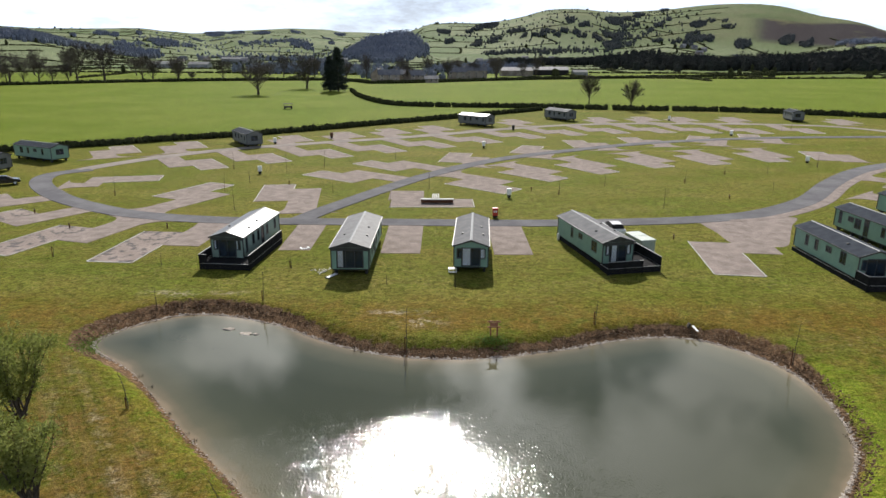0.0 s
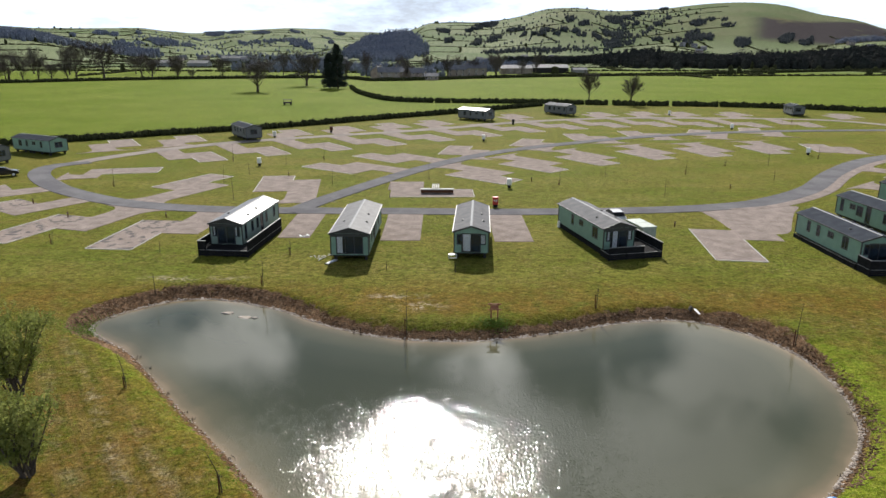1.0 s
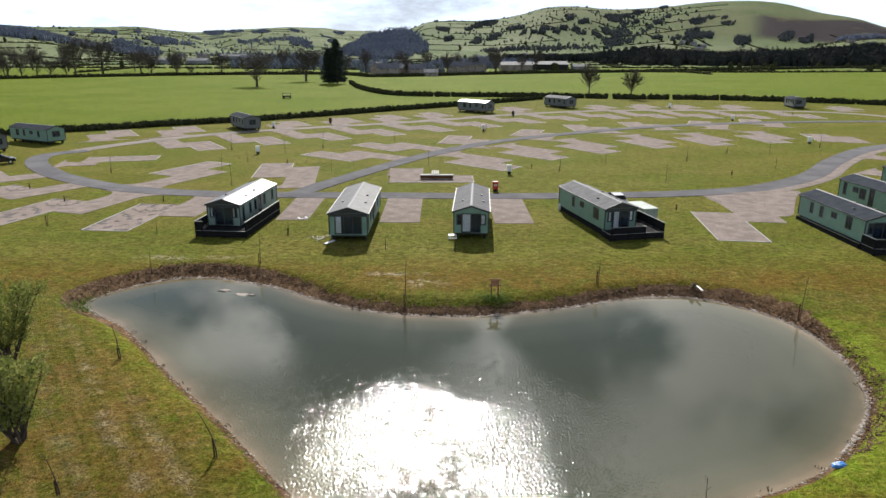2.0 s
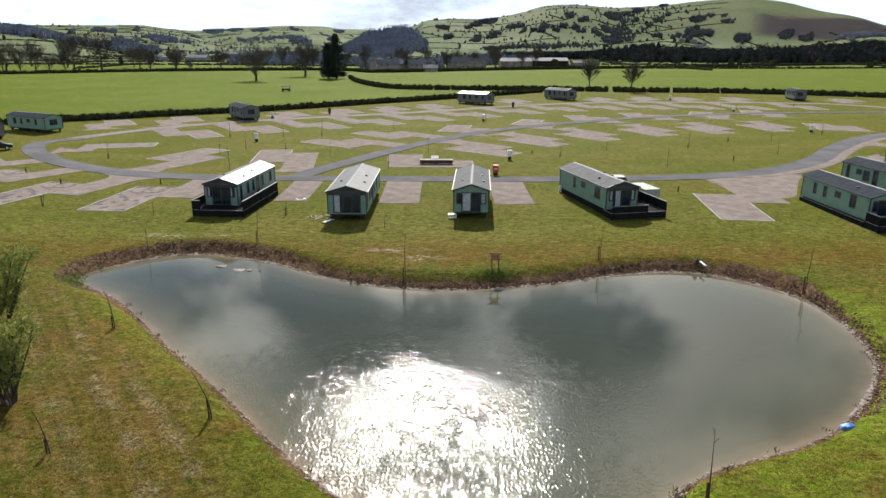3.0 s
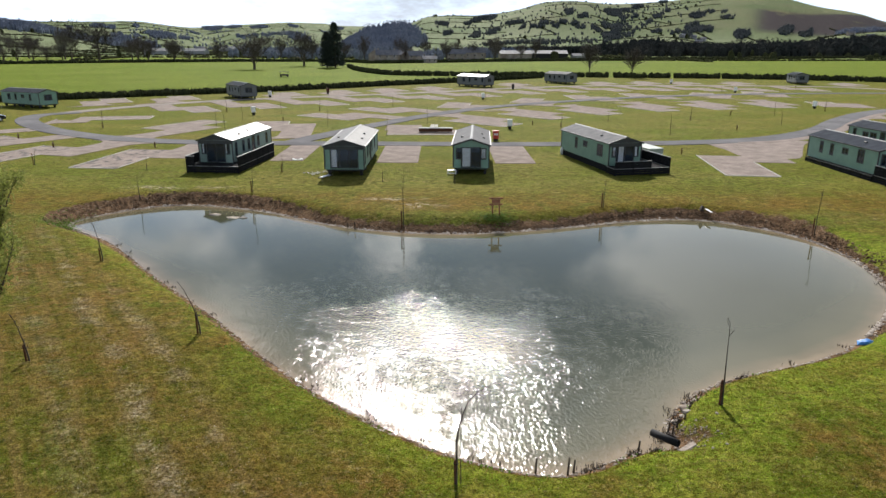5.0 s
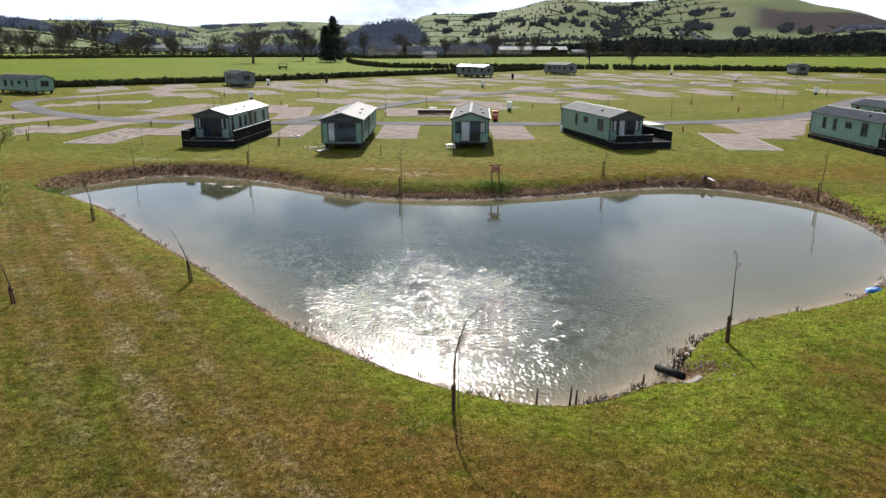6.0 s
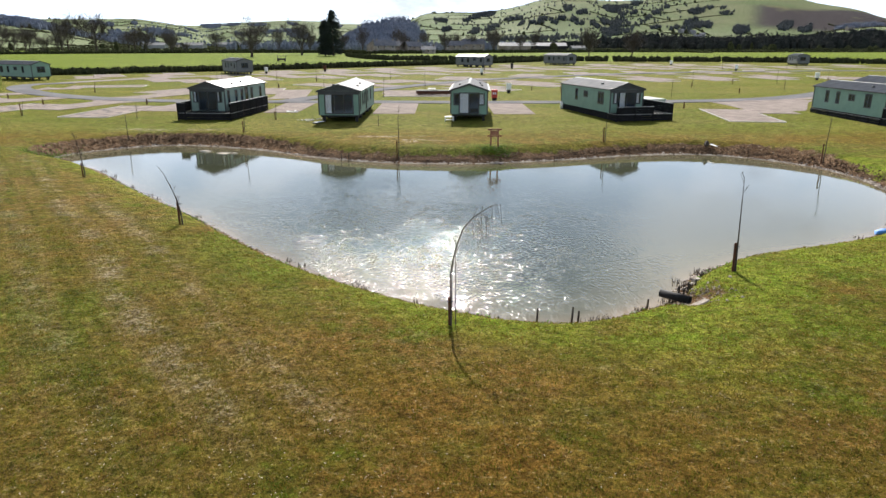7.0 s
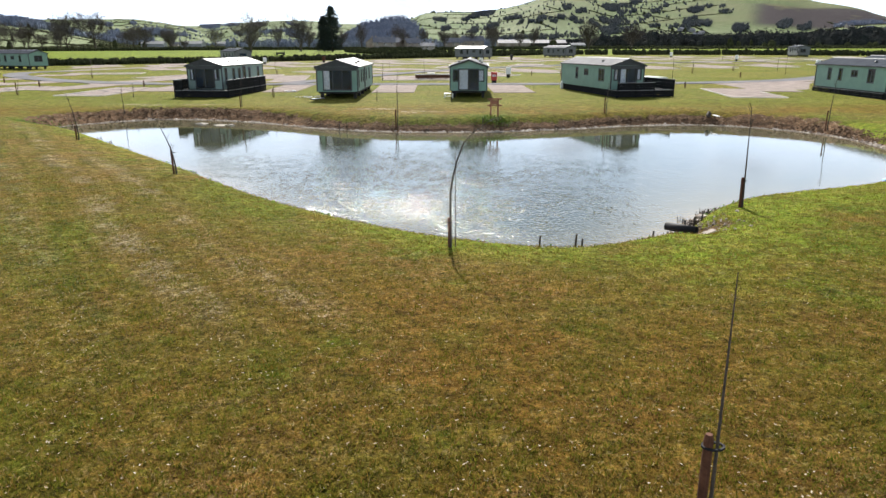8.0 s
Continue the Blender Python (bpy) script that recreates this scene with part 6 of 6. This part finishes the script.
# ---- houses and barns across the meadow ----
def house(x, y, yaw, w, l, h, rise, wall, roof, label, chimney=True, windows=3):
    root = thing("house", pose(x, y, gz(x, y), 0, 0, yaw), label, "house", "village houses")
    body = Geo().box(-l / 2, l / 2, -w / 2, w / 2, -.3, h)
    for s in (-1, 1):
        body.add([(s * l / 2, -w / 2, h), (s * l / 2, w / 2, h), (s * l / 2, 0, h + rise), (s * (l / 2 - .25), -w / 2, h), (s * (l / 2 - .25), w / 2, h), (s * (l / 2 - .25), 0, h + rise)],
                 [(0, 1, 2), (5, 4, 3), (0, 2, 5, 3), (2, 1, 4, 5)])
    part("wall", body, wall, root)
    for s in (-1, 1):
        e = w / 2 + .35
        z = h - rise * .35 / (w / 2)
        vs = [(a, b, c) for a in (-l / 2 - .3, l / 2 + .3) for b, c in ((0, h + rise + .1), (s * e, z + .1), (s * e, z - .08), (0, h + rise - .08))]
        part("roof", Geo().add(vs, [(0, 1, 2, 3), (7, 6, 5, 4), (0, 4, 5, 1), (1, 5, 6, 2), (2, 6, 7, 3)]), roof, root)
    if chimney:
        for s in (-1, 1):
            part("chimney", Geo().soft(s * l * .38 - .4, s * l * .38 + .4, -.3, .3, h + rise - .4, h + rise + 1.0, .05), BRICK, root)
    for k in range(windows):
        a = -l / 2 + l * (k + .5) / windows
        for z in (1.0, 3.4)[: 2 if h > 4 else 1]:
            wd = part("window", Geo().box(a - .55, a + .55, -w / 2 - .04, -w / 2 + .02, z, z + 1.2), WHITE, root)
            part("pane", Geo().box(a - .47, a + .47, -w / 2 - .05, -w / 2 - .042, z + .08, z + 1.12), BLACK, wd)
    return root


HL = "stone village house with slate roof among trees"
for q in ((-36, 452, 10, 8, 14, 5, 3, BRICK, SLATE), (-26, 462, -60, 7, 11, 5, 3, BRICK, SLATE), (-18, 455, 25, 7, 10, 4.6, 2.8, BRICK, SLATE), (-44, 470, 80, 8, 12, 5, 3, BRICK, SLATE),
          (-8, 448, 5, 6, 9, 2.6, 1.8, BRICK, SLATE), (10, 515, 0, 8, 14, 5, 3, BRICK, SLATE), (24, 520, 5, 9, 16, 6, 3.5, BRICK, SLATE)):
    house(*q, HL)
for q in ((60, 575, 3, 12, 26, 4.5, 2.5, BRICK, SLATE), (92, 600, 0, 14, 30, 4.5, 2.5, UNDER, SLATE), (116, 592, 5, 9, 12, 3, 1.6, BARN, BARN), (-310, 760, 5, 12, 24, 4.5, 2.5, BARN, BARN), (-260, 740, -4, 12, 22, 4.5, 2.5, BARN, BARN),
          (-330, 1100, 3, 14, 40, 5, 3, BARN, BARN), (-160, 1050, 2, 12, 30, 5, 3, BARN, BARN)):
    house(*q, "long low farm building with pale sheet roof", False, 0)
rh_ = random.Random(9)
for k in range(34):
    a = rh_.choice((rh_.uniform(.09, .16), rh_.uniform(.05, .08), rh_.uniform(.34, .42), rh_.uniform(.58, .64), rh_.uniform(-.38, -.15)))
    r = rh_.uniform(950, 1350)
    house(a * r, r, rh_.uniform(-40, 40), 8, rh_.uniform(9, 14), 4.8, 3, BARN if rh_.random() < .5 else BRICK, SLATE, "pale distant cottage at the foot of the hill", False, 2)

# livestock feeder in the meadow
fd = thing("hay_feeder", pose(-55.6, 244.0, gz(-55.6, 244), 0, 0, 15), "dark covered hay feeder standing in the meadow", "feeder")
part("trough", Geo().soft(-1.5, 1.5, -.7, .7, .5, 1.0, .05), UNDER, fd)
part("canopy", Geo().soft(-1.7, 1.7, -.9, .9, 1.75, 1.85, .03), UNDER, fd)
for a in (-1.35, 1.35):
    for b in (-.6, .6):
        part("leg", Geo().tube((a, b, -.05), (a, b, 1.78), .06, .06, 6), UNDER, fd)
    part("wheel", Geo().tube((a * .8, -.85, .3), (a * .8, -.7, .3), .3, .3, 12), RUBBER, fd)

# ---- far hedgerows and woods ----
rw = random.Random(31)
near_h, woods, valley, slopes = Geo(), Geo(), Geo(), Geo()


def tuft(g, x, y, r, h):
    """A cheap uneven clump: a tapered five-sided crown."""
    z = gz(x, y) - .3
    w0 = rw.uniform(0, 1.2)
    ring = [[(x + math.cos(w0 + k * 1.2566) * r * s * rw.uniform(.75, 1.25), y + math.sin(w0 + k * 1.2566) * r * s * rw.uniform(.75, 1.25), z + h * t) for k in range(5)]
            for s, t in ((.75, 0), (1.0, .45), (.7, .8))]
    vs = ring[0] + ring[1] + ring[2] + [(x + rw.uniform(-.3, .3) * r, y, z + h * rw.uniform(.92, 1.12))]
    fs = [(q * 5 + k, q * 5 + (k + 1) % 5, q * 5 + 5 + (k + 1) % 5, q * 5 + 5 + k) for q in (0, 1) for k in range(5)] + [(10 + k, 10 + (k + 1) % 5, 15) for k in range(5)]
    g.add(vs, fs)


def world_of(u, v):
    """Where the close coordinates u, v lie on the ground."""
    x, y = u * 150, v * 120
    for _ in range(12):
        a, b = close_uv(x, y)
        x, y = x + (u - float(a)) * 150 * .8, y + (v - float(b)) * 120 * .8
    return x, y


def in_sight(x, y):
    return y > 480 and abs(x) < 0.74 * y + 30 and y < 3900


for row in range(3, 33):
    for col in range(-18, 18):
        off = 0.5 if row % 2 == 0 else 0.0
        ends = [((col - off, row), (col - off, row + 1)), ((col - off, row), (col - off + 1, row))]
        mx_, my_ = world_of(col - off + .5, row + .5)
        if not in_sight(mx_, my_):
            continue
        high = float(hills(np.array([mx_]), np.array([my_]))[0])
        if high > 110 and rw.random() < .6 or high > 50 and mx_ / my_ > .38:
            continue
        for (ua, va), (ub, vb) in ends:
            if rw.random() < (.12 if my_ < 1300 else .38):
                continue
            sp = 4.0 if my_ < 900 else (5.5 if my_ < 2600 else 9.0)
            m = int((150 if va == vb else 120) / sp)
            for k in range(m):
                s = (k + rw.random() * .6) / m
                x, y = world_of(ua + (ub - ua) * s, va + (vb - va) * s)
                if y < 490 or abs(x) < 60 and y < 560:
                    continue
                big = rw.random()
                if big < .97:
                    tuft(near_h, x, y, sp * .6, rw.uniform(1.4, 2.3))
                else:
                    tuft(near_h, x, y, rw.uniform(2, 3.6), rw.uniform(5, 9))
tagged(part("far_hedgerows", near_h, HEDGE), "dark hedgerows and hedge trees dividing distant fields", "hedgerow", kind="stuff")


def wood(a0, a1, r0, r1, count, h, g=woods):
    """Leafless trees in an oval patch: trunks and sprays of twigs."""
    for _ in range(count):
        w, q = rw.uniform(0, 6.283), math.sqrt(rw.random()) * rw.uniform(.85, 1.1)
        a, r = (a0 + a1) / 2 + math.cos(w) * q * (a1 - a0) / 2, (r0 + r1) / 2 + math.sin(w) * q * (r1 - r0) / 2
        x, y = a * r, r
        z = gz(x, y)
        th, R = h * rw.uniform(.65, 1.15), h * rw.uniform(.26, .4)
        tuft(g, x, y, R * .9, th * .78)
        g.add([(x - .25, y, z - .5), (x + .25, y, z - .5), (x, y, z + th * .8)], [(0, 1, 2)])
        for _ in range(22):
            c = Vector((rw.gauss(0, .5), rw.gauss(0, .5), rw.uniform(-.9, 1)))
            c = Vector((x + c.x * R, y + c.y * R, z + th * (.58 + .34 * c.z)))
            u = Vector((rw.gauss(0, 1), rw.gauss(0, .7), rw.gauss(.3, .7))).normalized() * R * rw.uniform(.25, .6)
            v = u.orthogonal().normalized() * R * .13
            g.add([c - u * .5 - v, c - u * .5 + v, c + u], [(0, 1, 2)])


def belt(a0, r0, a1, r1, w, count, h, g=woods):
    """A straggling belt of trees between two places."""
    for _ in range(count):
        t = rw.random()
        a, r = a0 + (a1 - a0) * t + rw.gauss(0, w * .5), r0 + (r1 - r0) * t + rw.gauss(0, 22)
        wood(a, a, r, r, 1, h * rw.uniform(.6, 1.1), g)


wood(.24, .76, 740, 1040, 1500, 14, valley)
for k in range(16):
    belt(rw.uniform(.22, .7), rw.uniform(720, 900), rw.uniform(.22, .7), rw.uniform(720, 1000), .008, 40, rw.uniform(12, 25), valley)
wood(.20, .31, 900, 1250, 260, 12, valley)
wood(.08, .27, 980, 1120, 420, 11, valley)
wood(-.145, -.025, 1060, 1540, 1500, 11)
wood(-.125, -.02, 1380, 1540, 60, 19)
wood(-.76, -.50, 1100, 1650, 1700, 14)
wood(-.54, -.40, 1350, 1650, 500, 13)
wood(.56, .63, 1280, 1430, 170, 12)
wood(-.30, -.05, 560, 800, 200, 9)
wood(-.12, .0, 480, 540, 70, 8)
wood(-.02, .14, 620, 760, 200, 9)
# copses on the slopes: angle from straight ahead (tangent), distance, half width
RIGHT_COPSES = ((0.043, 1984, 0.013), (0.052, 2077, 0.016), (0.104, 1850, 0.012), (0.160, 1774, 0.014), (0.190, 1750, 0.011), (0.183, 1927, 0.009), (0.200, 1858, 0.007), (0.239, 1922, 0.015), (0.259, 1988, 0.009), (0.272, 1842, 0.005), (0.249, 1634, 0.020), (0.237, 1717, 0.009), (0.221, 1686, 0.009), (0.141, 1755, 0.012), (0.116, 1782, 0.007), (0.072, 1752, 0.012), (0.044, 1713, 0.011), (0.011, 1758, 0.009), (0.004, 1962, 0.009), (0.369, 1762, 0.013), (0.403, 1747, 0.010), (0.354, 1639, 0.010), (0.338, 1597, 0.009), (0.306, 1607, 0.005), (0.379, 1554, 0.016), (0.431, 1508, 0.016), (0.495, 1529, 0.012), (0.516, 1504, 0.011), (0.282, 2058, 0.012), (0.314, 2209, 0.011), (0.303, 1835, 0.005), (0.316, 1899, 0.004))
LEFT_COPSES = ((-0.487, 2027, 0.012), (-0.467, 1978, 0.009), (-0.435, 2050, 0.006), (-0.465, 1779, 0.010), (-0.445, 1724, 0.011), (-0.392, 1833, 0.017), (-0.368, 1846, 0.016), (-0.310, 3707, 0.022), (-0.262, 3698, 0.011), (-0.213, 3741, 0.007), (-0.199, 2258, 0.020), (-0.165, 2832, 0.012), (-0.158, 2353, 0.005), (-0.150, 3756, 0.010), (-0.290, 2265, 0.004), (-0.351, 2259, 0.009), (-0.416, 1879, 0.007), (-0.528, 1902, 0.009), (-0.109, 1590, 0.014))
for a, r, w in RIGHT_COPSES + LEFT_COPSES:
    for _ in range(3):
        b, d, f = a + rw.uniform(-.9, .9) * w, r + rw.uniform(-2.4, 2.4) * w * r, w * rw.uniform(.35, .85)
        wood(b - f, b + f, d - f * r * 2.2, d + f * r * 2.2, int(5 + f * f * r * r * .10), rw.uniform(7, 11), slopes if a > 0 else woods)
for strip_ in ((.235, 1480, .262, 1900, .008, 150, 9), (.262, 1560, .318, 1930, .004, 120, 8), (.345, 1500, .36, 1620, .008, 90, 9), (.06, 1500, .13, 1520, .006, 140, 8), (.13, 1480, .22, 1500, .005, 140, 8)):
    belt(*strip_, slopes)
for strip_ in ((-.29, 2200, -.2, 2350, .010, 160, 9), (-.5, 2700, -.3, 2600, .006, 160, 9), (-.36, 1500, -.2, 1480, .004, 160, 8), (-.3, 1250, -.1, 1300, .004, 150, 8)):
    belt(*strip_)
# lone trees along the hill hedges
wood(-.46, -.03, 1500, 2300, 240, 8)
wood(.0, .36, 1500, 2300, 330, 7, slopes)
tagged(part("hill_copses", slopes, WOOD_SLOPE), "leafless copses and hedge trees on the green hillside", "woodland", kind="stuff")
tagged(part("valley_woods", valley, WOOD_CLOUDED), "dense woods along the foot of the hill, coloured dark as under cloud", "woodland", kind="stuff")
# woods on the knoll and left hills take the haze-tinted colour
tagged(part("far_woods", woods, WOOD_HAZED), "leafless woods on the valley floor and hills, tinted blue-grey for haze", "woodland", kind="stuff")

# ---- grass underfoot ----
rb2 = np.random.RandomState(3)
N = 230000
by = 4.5 + 22 * rb2.rand(N) ** 1.7
bx = (rb2.rand(N) * 2 - 1) * (0.72 * by + 1.5)
# tufts: half of the blades stand in small scattered clumps
K = 26000
ty = 4.5 + 22 * rb2.rand(K) ** 1.7
tx = (rb2.rand(K) * 2 - 1) * (0.72 * ty + 1.5)
own = rb2.randint(0, K, N)
clumped = rb2.rand(N) < 0.5
size = (0.03 + 0.06 * rb2.rand(K))[own]
bx = np.where(clumped, tx[own] + rb2.randn(N) * size, bx)
by = np.where(clumped, ty[own] + rb2.randn(N) * size, by)
tall = np.where(clumped, (0.8 + 1.0 * rb2.rand(K))[own], 0.8)
bz = land_z(bx, by)
dd = shore_distance(bx, by)
ok = dd > 0.45
bx, by, bz, tall = bx[ok], by[ok], bz[ok], tall[ok]
M = len(bx)
w = rb2.rand(M) * 6.283
hh2 = (0.015 + 0.04 * rb2.rand(M)) * tall
ww = 0.006 + 0.010 * rb2.rand(M)
lx, ly = rb2.randn(M) * .03, rb2.randn(M) * .03
bv = np.empty((M, 3, 3), np.float32)
bv[:, 0] = np.stack([bx - np.cos(w) * ww, by - np.sin(w) * ww, bz - .01], 1)
bv[:, 1] = np.stack([bx + np.cos(w) * ww, by + np.sin(w) * ww, bz - .01], 1)
bv[:, 2] = np.stack([bx + lx, by + ly, bz + hh2], 1)
bm_ = bpy.data.meshes.new("grass_tufts")
bm_.vertices.add(M * 3)
bm_.vertices.foreach_set("co", bv.ravel())
bm_.loops.add(M * 3)
bm_.loops.foreach_set("vertex_index", np.arange(M * 3, dtype=np.int32))
bm_.polygons.add(M)
bm_.polygons.foreach_set("loop_start", np.arange(0, M * 3, 3, dtype=np.int32))
bm_.update(calc_edges=True)
bm_.materials.append(BLADE)
tagged(new("grass_tufts", bm_), "short rough blades of grass, green and straw", "grass", kind="stuff")

# bleached leaves, stalks and small stones scattered in the turf
LITTER = stuff_mat("bleached_litter", (0.30, 0.23, 0.15), (0.50, 0.43, 0.33), 3, 0.9, 20, 0.3, 0.0, spec=0.1)
rf = random.Random(21)
g = Geo()
for _ in range(2600):
    y = 5.0 + 24 * rf.random() ** 1.5
    x = rf.uniform(-1, 1) * (.72 * y + 1.5)
    if rf.random() < .45 and y > 9:
        x = rf.choice((4.2, 6.3, 1.6)) - .7 * y + rf.gauss(0, .4)
    if y > 15.5 and gz(x, y) < .62:
        continue
    w_, e_, q_ = rf.uniform(0, 6.28), rf.uniform(.010, .034), rf.uniform(.006, .014)
    ux, uy, z = math.cos(w_), math.sin(w_), gz(x, y) + rf.uniform(.012, .03)
    g.add([(x - ux * e_, y - uy * e_, z), (x + uy * q_, y - ux * q_, z + .006), (x + ux * e_, y + uy * e_, z + rf.uniform(0, .012)), (x - uy * q_, y + ux * q_, z + .006)], [(0, 1, 2, 3)])
tagged(part("leaf_litter", g, LITTER), "bleached dead leaves and stalks lying in the grass", "leaf litter", kind="stuff")

# broad-leaved weeds on the damp near shore and under the notice frame
rl = np.random.RandomState(8)
K = 16000
cx, cy = rl.rand(K) * 38 - 24, 15 + rl.rand(K) * 34
cd = shore_distance(cx, cy)
patch = np.array([noise.noise((a * .55, b * .55, 4)) for a, b in zip(cx, cy)])
sel = (cd > .12) & (cd < .5 + 1.5 * np.clip(patch + .25, 0, 1)) & (cy < 40) & (patch > -.15)
bxx, byy = np.r_[4.0 + rl.randn(700) * .7, -27.6 + rl.randn(1500) * .8], np.r_[48.6 + rl.randn(700) * .35, 48.6 + rl.randn(1500) * 1.3]
cx, cy = np.r_[cx[sel], bxx], np.r_[cy[sel], byy]
g = Geo()
for a, b in zip(cx, cy):
    z = gz(a, b)
    w_, e_, t_ = rl.rand() * 6.283, .04 + .07 * rl.rand(), .02 + .08 * rl.rand()
    ux, uy = math.cos(w_) * e_, math.sin(w_) * e_
    g.add([(a, b, z), (a + ux * .6 - uy * .4, b + uy * .6 + ux * .4, z + t_), (a + ux * 1.4, b + uy * 1.4, z + t_ * .8), (a + ux * .6 + uy * .4, b + uy * .6 - ux * .4, z + t_)], [(0, 1, 2, 3)])
tagged(part("shore_weeds", g, LUSH), "low bright green broad-leaved weeds", "weeds", kind="stuff")
